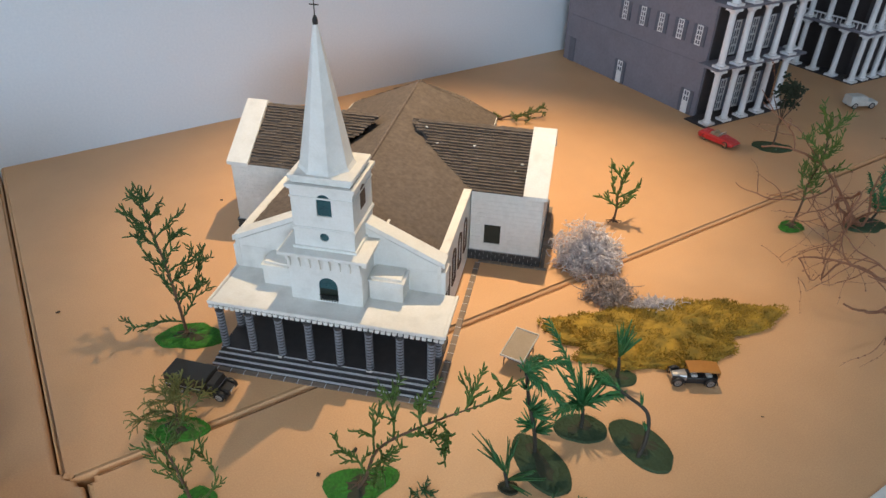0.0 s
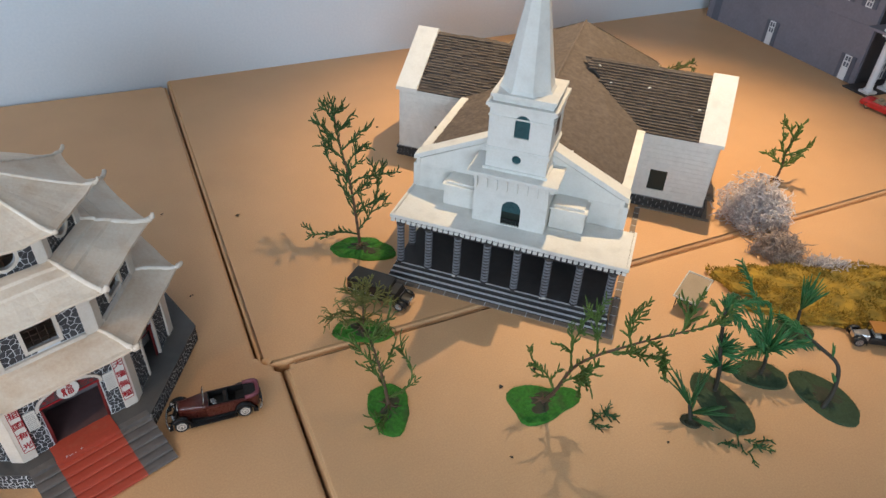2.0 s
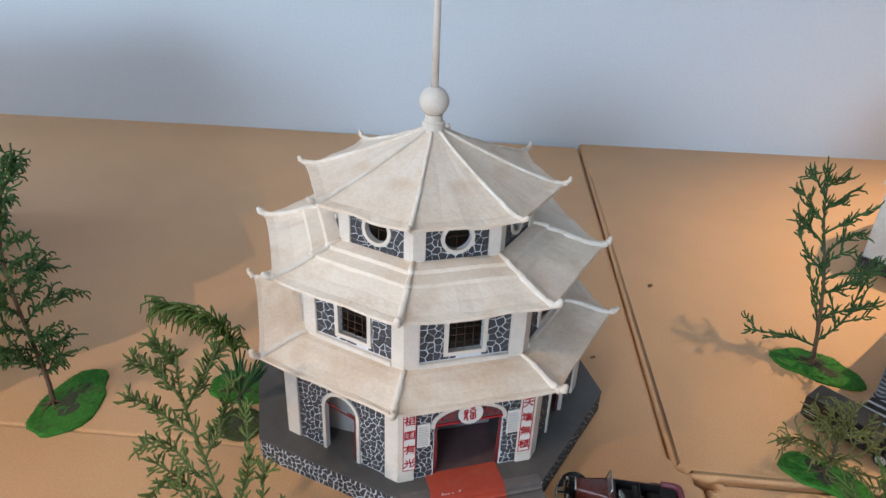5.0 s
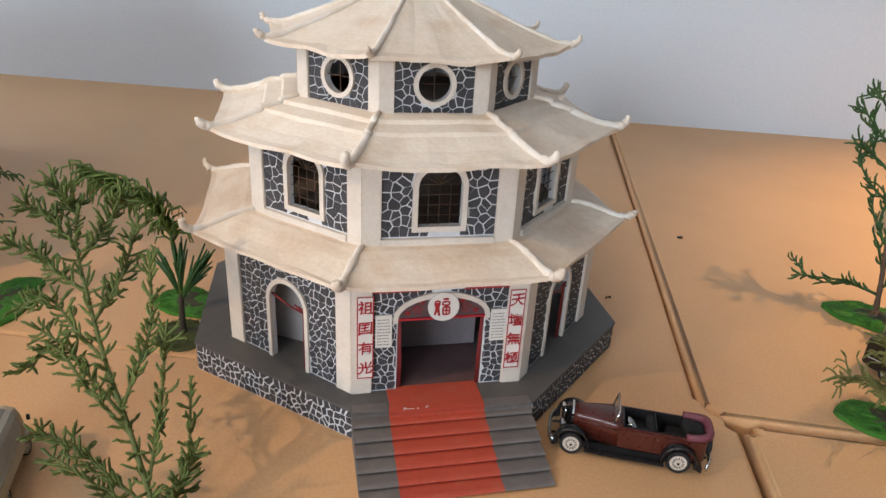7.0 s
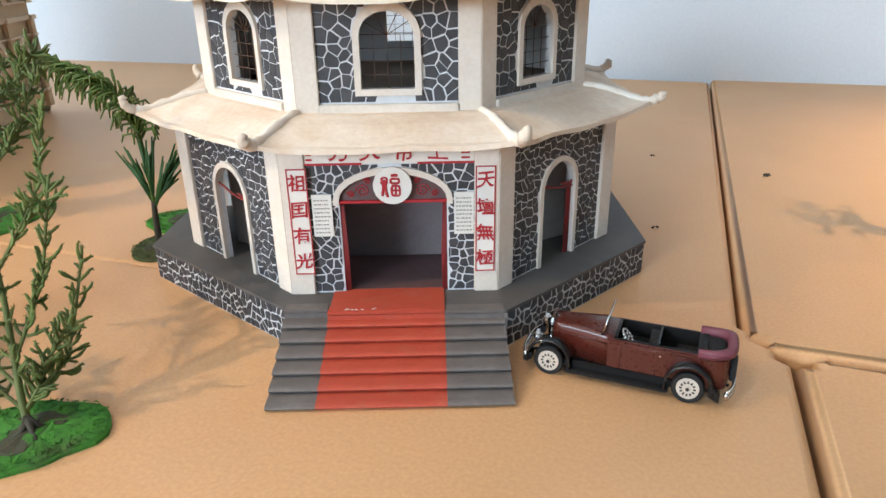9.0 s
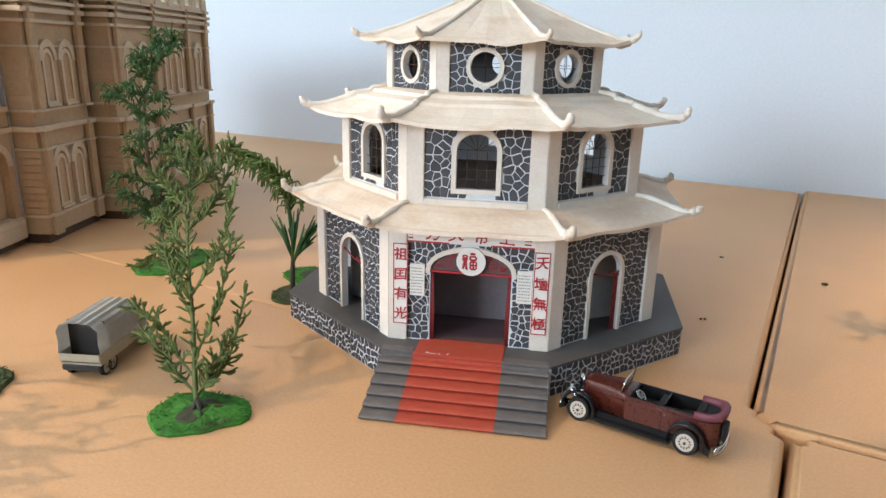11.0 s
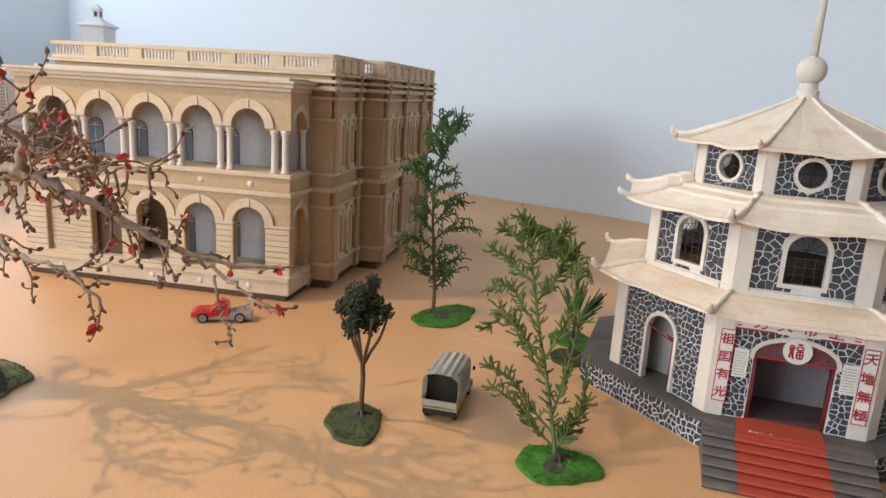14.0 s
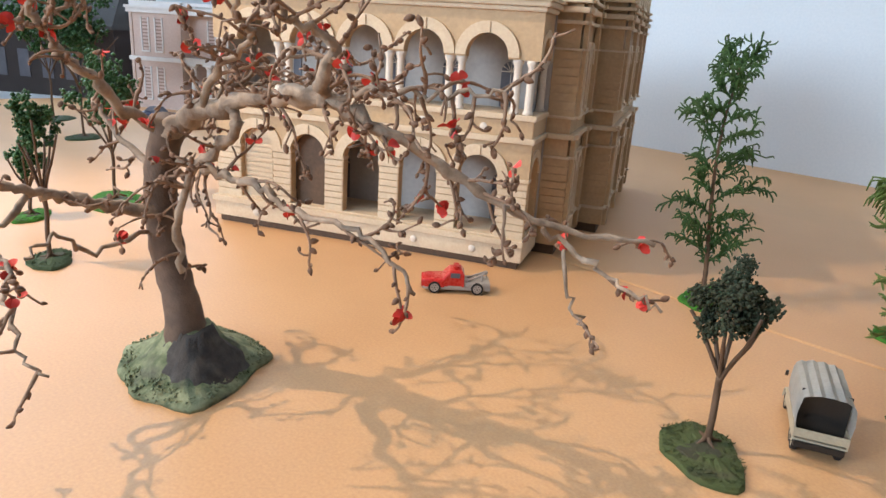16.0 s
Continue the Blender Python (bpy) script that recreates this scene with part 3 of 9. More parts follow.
def pagoda_base():
    half = [(-0.0635, -0.170), (0.066, -0.177), (0.176, -0.077), (0.180, 0.067)]
    ring = half + [(-x, -y) for x, y in half]
    bm = bmesh.new()
    prism(bm, ring, 0, 0.0235)
    base = part("platform", bm, M_CHALK, pagoda, "low platform with painted stone sides")
    bm = bmesh.new()
    prism(bm, [(x * 1.006, y * 1.006) for x, y in ring], 0.0235, 0.0255)
    part("platform_top", bm, M_GREY, pagoda, "dark grey platform top")
    for i in range(8):
        (xa, ya), (xb, yb) = ring[i], ring[(i + 1) % 8]
        hs = math.hypot(xb - xa, yb - ya) / 2
        m = pose((xa + xb) / 2, (ya + yb) / 2, 0, 0, 0, math.degrees(math.atan2(yb - ya, xb - xa))) @ pose(0, -0.0002, 0)
        cells = stone_cells(random.Random(50 + i), -hs + 0.001, hs - 0.001, 0.0008, 0.023, 0.0052, [], 0.0010)
        clad(base, m, cells, i in (1, 7))
    # stairs: six treads, risers undercut to look shaded, a carpet strip down the middle
    n, v0, v1, zs = 6, -0.1715, -0.2370, 0.0205
    along = Matrix(((0, 0, 1, 0), (1, 0, 0, 0), (0, 1, 0, 0), (0, 0, 0, 1)))
    for k in range(n):
        ya, yb = v0 + (v1 - v0) * k / n, v0 + (v1 - v0) * (k + 1) / n
        zt, zb = zs * (1 - k / n), zs * (1 - (k + 1) / n)
        prof = [(ya + 0.006, zt - 0.0002), (ya + 0.006, 0), (yb + 0.0024, 0), (yb + 0.0024, zb), (yb + 0.0002, zt - 0.0016), (yb, zt - 0.0012), (yb + 0.0006, zt - 0.0006), (yb + 0.0018, zt - 0.0002), (yb + 0.0036, zt)]
        for x0, x1, mt, nm in ((-0.0645, -0.0385, M_TREAD, "tread"), (-0.0385, 0.030, M_RED, "carpet_tread"), (0.030, 0.065, M_TREAD, "tread")):
            bm = bmesh.new()
            prism(bm, prof, x0, x1, along)
            bmesh.ops.recalc_face_normals(bm, faces=bm.faces[:])
            part(nm, bm, mt, pagoda)
    for x0, x1, y, mt, nm in ((-0.0645, -0.0385, -0.1738, M_TREAD, "landing_edge"), (-0.0385, 0.030, -0.1774, M_RED, "carpet_edge"), (0.030, 0.065, -0.1786, M_TREAD, "landing_edge")):
        bm = bmesh.new()
        bx(bm, x0, x1, y + 0.0006, y + 0.009, 0.0190, 0.0236)
        bx(bm, x0, x1, y, y + 0.009, 0.0240, 0.0258, None, 0.0005)
        part(nm, bm, mt, pagoda)
    part("carpet_landing", box(-0.0375, 0.030, -0.1755, -0.1475, 0.0256, 0.0261), M_RED, pagoda, "red carpet strip through the doorway")
    rng = random.Random(77)
    for _ in range(8):
        x, y = rng.uniform(-0.028, -0.008), -0.1750 + rng.uniform(0, 0.0016)
        bm = bmesh.new()
        prism(bm, [(x + rng.uniform(0.0005, 0.0013) * math.cos(a), y + rng.uniform(0.0003, 0.0007) * math.sin(a)) for a in (0.2, 1.4, 2.6, 3.9, 5.2)], 0.02605, 0.0263)
        part("paint_chip", bm, M_CHALK, pagoda, "pale chip in the paint")


def board_pair(ap, z0, z1, i, w, th):
    """A corner pillar of two boards meeting at the corner after face i."""
    bm = bmesh.new()
    hs = ap * T8
    e = th * T8
    bx(bm, hs - w, hs + e, -th, 0.003, z0, z1, face(i, ap), 0.0005)
    bx(bm, -hs - e, -hs + w, -th, 0.003, z0, z1, face(i + 1, ap), 0.0005)
    return bm


def first_floor():
    ap, z0, z1 = 0.150, 0.0255, 0.124
    hs = ap * T8
    for i in range(8):
        front = i == 0
        w, zs = (0.063, 0.0855) if front else (0.035, 0.0765)
        cx = 0.001 if front else 0.0
        op = arch(cx, z0 - 0.001, w, zs, 14, 0.50 if front else 1.0)
        bm = bmesh.new()
        outer = [(-hs, z0), (op[0][0], z0)] + [(op[0][0], z0)] * 0 + list(reversed(op[2:])) + [(op[1][0], z0), (hs, z0), (hs, z1), (-hs, z1)]
        sheet(bm, [p for p in outer], [], 0.0, 0.004)
        wall = part("wall_panel", bm, M_CHALK, pagoda, "stone-patterned wall with an arched doorway", m=face(i, ap))
        b = 0.0035
        big = arch(cx, zs - 0.003 if front else z0, w + 2 * b, zs, 14, 0.56 if front else 1.0)
        bm = bmesh.new()
        ring = [big[0]] + list(reversed(big[2:]))[0:] + [big[1]]
        inner = [op[1]] + op[2:] + [op[0]]
        inner = [(x, max(z, zs - 0.003 if front else z0)) for x, z in inner]
        sheet(bm, ring + inner, [], -0.0018, 0.001)
        part("door_surround", bm, M_WHITE, pagoda, "white arched door surround", m=face(i, ap))
        top = 0.1065 if front else z1
        cells = stone_cells(random.Random(100 + i), -hs + 0.0135, hs - 0.0135, z0 + 0.001, top, 0.0055, [(cx, w / 2 + (0.0008 if front else b), z0 - 1, zs, False)], 0.00065, 0.62 if front else 1.0)
        if front:
            cells = [c for c in cells if not all(0.0635 < z < 0.0895 and 0.036 < abs(x) < 0.0485 for x, z in c)]
        clad(wall, None, cells, i in (0, 1, 7))
        part("corner_pillar", board_pair(ap, z0, z1, i, 0.0135, 0.0025), M_WHITE, pagoda, "cream board corner pillar")
        # a curtain hangs at one jamb of each side door
        if not front:
            t = Tubes()
            for k in range(4):
                t.bar([(w / 2 - 0.0006 - 0.0012 * k, 0.002, z0), (w / 2 - 0.0008 - 0.001 * k, 0.002, zs - 0.003), (w / 2 - 0.004 * k, 0.0015, zs + 0.001)], 0.0008, 5)
            t.bar([(-w / 2, 0.001, zs + 0.004), (0, 0.0005, zs - 0.0005), (w / 2, 0.001, zs - 0.003)], 0.0008, 5)
            part("curtain", t, M_DARKRED, pagoda, "dark red curtain tied aside", m=face(i, ap))
    f = face(0, ap)
    # tympanum with scrolls, the round sign, the curtains of the front door
    cx, w, zs = 0.001, 0.063, 0.0855
    tym = [(cx - w / 2, zs - 0.001), (cx + w / 2, zs - 0.001)] + arch(cx, zs, w, zs, 14, 0.50)[2:]
    bm = bmesh.new()
    sheet(bm, tym, [], 0.001, 0.0025)
    part("tympanum", bm, M_TYMP, pagoda, "dark mauve arched panel with red scrolls", m=f)
    part("door_lintel", box(cx - w / 2, cx + w / 2, -0.0006, 0.0012, zs - 0.0022, zs - 0.0006), M_INK, pagoda, "thin red lintel", m=f)
    # floor past the door line is coloured dark in place of indoor shade
    part("inner_floor", box(-0.038, 0.040, 0.0026, 0.054, 0.0256, 0.0262), M_TYMP, pagoda, "red-brown floor inside the door, darkened in its colour for shade", m=f)
    for i in (1, 7):
        part("inner_wall", box(-0.034, 0.034, 0.030, 0.032, 0.0256, 0.123), M_LILAC, pagoda, "pale grey inner wall seen through the side door", m=face(i, ap) @ pose(0, 0, 0, 0, 0, 14 if i == 7 else -14))
    part("inner_wall", box(-0.040, 0.042, 0.055, 0.057, 0.0256, 0.123), M_MAUVE, pagoda, "grey-mauve inner wall seen through the door", m=f)
    for sx in (-1, 1):
        for r0, ox, oz in ((0.0042, 0.0175, 0.0905), (0.0022, 0.0245, 0.0885), (0.0022, 0.0145, 0.0965)):
            t = Tubes()
            t.bar([(cx + sx * (ox + r0 * (1 - k / 22) * math.cos(k * 0.6)), 0.0006, oz + r0 * (1 - k / 22) * math.sin(k * 0.6)) for k in range(20)], 0.00035, 4)
            part("scroll", t, M_INK, pagoda, m=f)
        t = Tubes()
        for k in range(4):
            x = cx + sx * (w / 2 - 0.0005 - 0.0008 * k)
            t.bar([(x, 0.0015, z0), (x - sx * 0.0003, 0.0008, 0.05), (x + sx * 0.0003 * k, 0.0015, zs)], 0.0005, 5)
        part("curtain", t, M_DARKRED, pagoda, "dark red door curtain", m=f)
    bm = bmesh.new()
    sheet(bm, circle(0.0012, 0.0945, 0.0112, 28), [], -0.0032, -0.0016)
    part("round_sign", bm, M_PAPER, pagoda, "round white sign with a red character", m=f)
    seal_character((0.0008, -0.0034, 0.0945), 0.0080, f)
    # banner under the eave
    part("banner", box(-0.0485, 0.0485, -0.0012, 0.001, 0.1075, 0.1215), M_PAPER, pagoda, "white lettered banner under the eave", m=f)
    for x, ch in ((-0.0105, "天"), (0.0085, "帝"), (0.0275, "上"), (-0.0285, "万")):
        writing(ch, 0.0125, (x, -0.0015, 0.1148), f)
    for k in range(3):
        for x0, x1 in ((0.041, 0.046), (-0.0475, -0.044)):
            part("banner_bar", box(x0, x1, -0.0014, -0.0012, 0.1095 + 0.003 * k, 0.1107 + 0.003 * k), M_INK, pagoda, m=f)
    for s in (-1, 1):
        part("banner_edge", box(min(s * 0.049, s * 0.016), max(s * 0.049, s * 0.016), -0.0016, -0.0012, 0.1068, 0.1080), M_INK, pagoda, m=f)
    # scrolls with four characters each, on the two front pillars
    for cxp, word in ((-0.0535, "祖囯有光"), (0.0550, "天壇無極")):
        x0, x1 = cxp - 0.0058, cxp + 0.0058
        part("couplet_board", box(x0, x1, -0.0031, -0.0026, 0.0395, 0.1055), M_PAPER, pagoda, "white paper strip with red characters", m=f)
        bm = bmesh.new()
        sheet(bm, rect(x0, x1, 0.0395, 0.1055), [rect(x0 + 0.0007, x1 - 0.0007, 0.0402, 0.1048)], -0.0034, -0.0031)
        part("couplet_border", bm, M_INK, pagoda, m=f)
        for k, ch in enumerate(word):
            writing(ch, 0.0108, (cxp, -0.0035, 0.0972 - 0.0162 * k), f)
    for cxp in (-0.0405, 0.0425):
        part("notice_board", box(cxp - 0.0058, cxp + 0.0058, -0.002, -0.0008, 0.0635, 0.0895), M_PAPER, pagoda, "small white notice with grey lines", m=f)
        bm = bmesh.new()
        rng = random.Random(int(cxp * 1000))
        for k in range(9):
            x = cxp - 0.0046
            while x < cxp + 0.0038:
                l = rng.uniform(0.0006, 0.0019)
                bx(bm, x, min(x + l, cxp + 0.0047), -0.0022, -0.002, 0.0656 + 0.0025 * k, 0.0664 + 0.0025 * k)
                x += l + 0.0005
        part("notice_writing", bm, M_GREYINK, pagoda, m=f)


def seal_character(at3, r, f):
    """The lucky character over the door, brushed in rounded seal script."""
    t = Tubes()

    def stroke(pts, w=0.10):
        q = spline([(x * r, 0, z * r) for x, z in pts], 5) if len(pts) > 2 else [Vector((x * r, 0, z * r)) for x, z in pts]
        t.bar(q, [w * r * (0.85 + 0.25 * math.sin(2.5 * k / len(q) + 0.6)) for k in range(len(q))], 6)

    def loop(cx, cz, w, h, pw):
        q = [Vector(((cx + w * math.copysign(abs(math.cos(a)) ** pw, math.cos(a))) * r, 0, (cz + h * math.copysign(abs(math.sin(a)) ** pw, math.sin(a))) * r)) for a in (2 * math.pi * (k + 0.5) / 20 for k in range(21))]
        t.bar(q, 0.085 * r, 6)

    loop(-0.52, 0.50, 0.20, 0.12, 0.9)
    stroke([(-0.80, 0.22), (-0.55, 0.30), (-0.26, 0.24)])
    stroke([(-0.64, 0.26), (-0.60, -0.10), (-0.66, -0.45), (-0.70, -0.74)])
    stroke([(-0.42, 0.26), (-0.44, -0.20), (-0.38, -0.60), (-0.30, -0.84)])
    stroke([(-0.56, 0.24), (-0.52, 0.0), (-0.54, -0.25)], 0.08)
    stroke([(-0.02, 0.76), (0.22, 0.80), (0.46, 0.76)], 0.11)
    loop(0.24, 0.36, 0.30, 0.17, 0.55)
    loop(0.28, -0.36, 0.29, 0.38, 0.5)
    stroke([(0.28, 0.0), (0.29, -0.36), (0.28, -0.72)], 0.08)
    stroke([(0.0, -0.35), (0.28, -0.33), (0.56, -0.36)], 0.08)
    part("character", t, M_INK, pagoda, m=f @ pose(at3[0], at3[1], at3[2]) @ Matrix.Diagonal((1, 0.35, 1, 1)))


def writing(ch, size, at3, f):
    c = bpy.data.curves.new("character", "FONT")
    c.body, c.size, c.align_x, c.align_y, c.extrude, c.offset = ch, size, "CENTER", "CENTER", 0.00012, 0.00016
    tmp = bpy.data.objects.new("character", c)
    scene.collection.objects.link(tmp)
    bpy.context.view_layer.update()
    me = bpy.data.meshes.new_from_object(tmp)
    bpy.data.objects.remove(tmp)
    xs = [v.co.x for v in me.vertices]
    ys = [v.co.y for v in me.vertices]
    ox, oy = (min(xs) + max(xs)) / 2, (min(ys) + max(ys)) / 2
    # a brush's wavering hand
    rng = random.Random(ord(ch))
    ph = [rng.uniform(0, 6.28) for _ in range(4)]
    lean, k = rng.uniform(-0.08, 0.08), 5.0 / size
    for v in me.vertices:
        x, y = v.co.x - ox, v.co.y - oy
        v.co.x = x + lean * y + size * (0.030 * math.sin(k * y + ph[0]) + 0.016 * math.sin(2.7 * k * y + ph[1]))
        v.co.y = y + 0.5 * lean * x + size * (0.030 * math.sin(k * x + ph[2]) + 0.016 * math.sin(2.9 * k * x + ph[3]))
    me.materials.clear()
    part("character", me, M_INK, pagoda, m=f @ pose(at3[0], at3[1], at3[2], 90, 0, 0))


def upper_floor(ap, z0, z1, rnd):
    hs = ap * T8
    pw = 0.0125 if not rnd else 0.0095
    for i in range(8):
        f = face(i, ap)
        if rnd:
            cz, r = 0.236, 0.0118
            hole, big, opn = circle(0, cz, r, 24), circle(0, cz, r + 0.0034, 24), (0, r + 0.003, 0, cz, True)
        else:
            w, zb, zs = 0.031, 0.1455, 0.175
            hole, big, opn = arch(0, zb, w, zs, 12, 0.85), arch(0, zb - 0.0038, w + 0.0076, zs, 12, 0.95), (0, w / 2 + 0.0036, zb - 0.004, zs, False)
        bm = bmesh.new()
        sheet(bm, rect(-hs, hs, z0, z1), [hole], 0.0, 0.004)
        wall = part("wall_panel", bm, M_CHALK, pagoda, "stone-patterned wall with a round window" if rnd else "stone-patterned wall with an arched window", m=f)
        bm = bmesh.new()
        sheet(bm, big, [hole], -0.0022, 0.0015)
        surround = part("window_surround", bm, M_WHITE, pagoda, "white window surround", m=f)
        t = Tubes()
        if rnd:
            t.bar([(0, 0.002, cz - r), (0, 0.002, cz + r)], 0.0003, 4)
            t.bar([(-r, 0.002, cz), (r, 0.002, cz)], 0.0003, 4)
        else:
            for k in (-0.25, 0.25, 0):
                t.bar([(k * w, 0.002, zb), (k * w, 0.002, zs)], 0.00028, 4)
            for k in range(4):
                z = zb + 0.0075 * (k + 1)
                t.bar([(-w / 2, 0.002, z), (w / 2, 0.002, z)], 0.00028, 4)
            for a in (35, 65, 90, 115, 145):
                t.bar([(0, 0.002, zs), (w / 2 * math.cos(radians(a)), 0.002, zs + w / 2 * 0.85 * math.sin(radians(a)))], 0.00028, 4)
        part("window_grille", t, M_WIRE, pagoda, "thin wire window grille", m=f)
        cells = stone_cells(random.Random((300 if rnd else 200) + i), -hs + pw, hs - pw, z0 + (0.001 if rnd else 0.0095), z1, 0.0066, [opn], 0.0005 if rnd else 0.0006)
        clad(wall, None, cells, i in (0,) or (i in (1, 7) and not rnd))
        part("corner_pillar", board_pair(ap, z0, z1, i, pw, 0.0022), M_WHITE, pagoda, "cream board corner pillar")
        if not rnd:
            part("sill_board", box(-hs + pw, hs - pw, -0.0035, 0.001, z0, z0 + 0.0085, 0.0005), M_WHITE, pagoda, "cream board below the window", m=f)


def skirt(prof, lift, horn, ridge_r):
    """A tier of eight curved roof panels and the ridges between them. prof: (apothem, z) from the inside to the eave."""
    n = 10
    for i in range(8):
        rng = random.Random(i + int(prof[0][1] * 1e4))
        wave = [rng.uniform(0, 6.28) for _ in range(3)]
        bm = bmesh.new()
        for side in (0, 1):
            grid = []
            for j, (ap, z) in enumerate(prof):
                row = []
                tj = j / (len(prof) - 1)
                for k in range(n + 1):
                    s = 2 * k / n - 1
                    out = 0.0022 * abs(s) ** 4 * tj
                    x = s * (ap + out) * T8
                    zz = z + lift * abs(s) ** 4 * tj * tj + rng.uniform(-0.0002, 0.0002) + 0.0007 * tj * (math.sin(4 * s + wave[0]) + 0.6 * math.sin(9 * s + wave[1])) + 0.0005 * math.sin(5 * s + 7 * tj + wave[2]) * tj - (0.0028 if side else 0)
                    row.append(bm.verts.new((x, -(ap + out), zz)))
                grid.append(row)
            for a, b in zip(grid, grid[1:]):
                for k in range(n):
                    bm.faces.new((a[k], a[k + 1], b[k + 1], b[k]))
            if side == 0:
                upper = grid
        for k in range(n):
            bm.faces.new((upper[-1][k], upper[-1][k + 1], grid[-1][k + 1], grid[-1][k]))
            bm.faces.new((upper[0][k + 1], upper[0][k], grid[0][k], grid[0][k + 1]))
        for k in (0, n):
            for a in range(len(prof) - 1):
                bm.faces.new((upper[a][k], upper[a + 1][k], grid[a + 1][k], grid[a][k]))
        ob = part("roof_panel", bm, M_CREAM, pagoda, smooth=False, m=pose(0, 0, 0, 0, 0, 45 * i))
        # the ridge over the corner, ending in an upturned horn
        c = math.cos(math.pi / 8)
        pts, rad = [], []
        for j, (ap, z) in enumerate(prof):
            tj = j / (len(prof) - 1)
            pts.append(((ap + 0.0022 * tj) / c, z + lift * tj * tj + ridge_r * 0.15))
            rad.append(ridge_r * (0.7 + 0.3 * tj))
        r, z = pts[-1]
        k = rng.uniform(0.8, 1.25)
        pts += [(r + 0.0025, z + horn * 0.25), (r + 0.0055, z + horn * 0.8 * k), (r + 0.0052, z + horn * 1.45 * k)]
        rad += [ridge_r * 1.02, ridge_r * 0.80, ridge_r * 0.40]
        q = spline([(x * math.sin(math.pi / 8), -x * math.cos(math.pi / 8), zz) for x, zz in pts], 3)
        rr = [rad[min(int(m / 3), len(rad) - 1)] * rng.uniform(0.78, 1.2) for m in range(len(q))]
        q = [Vector(v) + Vector((rng.uniform(-1, 1), rng.uniform(-1, 1), rng.uniform(-1, 1))) * ridge_r * 0.13 for v in q]
        t = Tubes()
        t.bar(q, rr, 8)
        part("hip_ridge", t, M_RIDGE, pagoda, "cream moulded ridge with an upturned end", m=pose(0, 0, 0, 0, 0, 45 * i))


def ring_floor(ap, z0, z1, name):
    bm = bmesh.new()
    prism(bm, ring8(ap), z0, z1)
    part(name, bm, M_INSIDE, pagoda)


pagoda_base()
first_floor()
ring_floor(0.146, 0.124, 0.1265, "floor_board")
upper_floor(0.128, 0.1285, 0.200, False)
ring_floor(0.124, 0.200, 0.203, "floor_board")
upper_floor(0.091, 0.2135, 0.2585, True)
skirt([(0.129, 0.1325), (0.137, 0.1320), (0.148, 0.1290), (0.158, 0.1250), (0.167, 0.1220), (0.1715, 0.1216)], 0.003, 0.0055, 0.0034)
skirt([(0.092, 0.2165), (0.104, 0.2145), (0.106, 0.2118), (0.118, 0.2092), (0.120, 0.2068), (0.134, 0.2010), (0.147, 0.1975), (0.1545, 0.1968)], 0.003, 0.0055, 0.0033)
skirt([(0.006, 0.3035), (0.03, 0.2905), (0.06, 0.2760), (0.09, 0.2632), (0.103, 0.2578), (0.1125, 0.2562)], 0.003, 0.0045, 0.0025)
ring_floor(0.09, 0.2570, 0.2580, "ceiling_board")
bm = bmesh.new()
lathe(bm, [(0.0105, 0.297), (0.0105, 0.3095), (0.0085, 0.3105), (0.008, 0.3165)], 18)
part("collar", bm, M_WHITE, pagoda, "round collar below the ball", smooth=False)
bm = bmesh.new()
lathe(bm, [(0.0135 * math.sin(math.pi * k / 14) + 0.0002, 0.3285 - 0.0135 * math.cos(math.pi * k / 14)) for k in range(15)], 24)
part("finial_ball", bm, M_WHITE, pagoda, "pale wooden ball on the roof", smooth=True)
bm = bmesh.new()
lathe(bm, [(0.0036, 0.340), (0.0034, 0.40), (0.0026, 0.46), (0.0012, 0.505)], 12)
part("finial_rod", bm, M_WHITE, pagoda, "slender pale rod", smooth=True)

# ---- the white church ----
CH = pose(-0.33, 1.038, 0, 0, 0, -11)
church = thing("church", CH, "white model church with spire, columned porch and brown shingled roofs", "church")


def cpart(name, bm, stuff, label="", parent=None, **k):
    return part(name, bm, stuff, parent or church, label, **k)


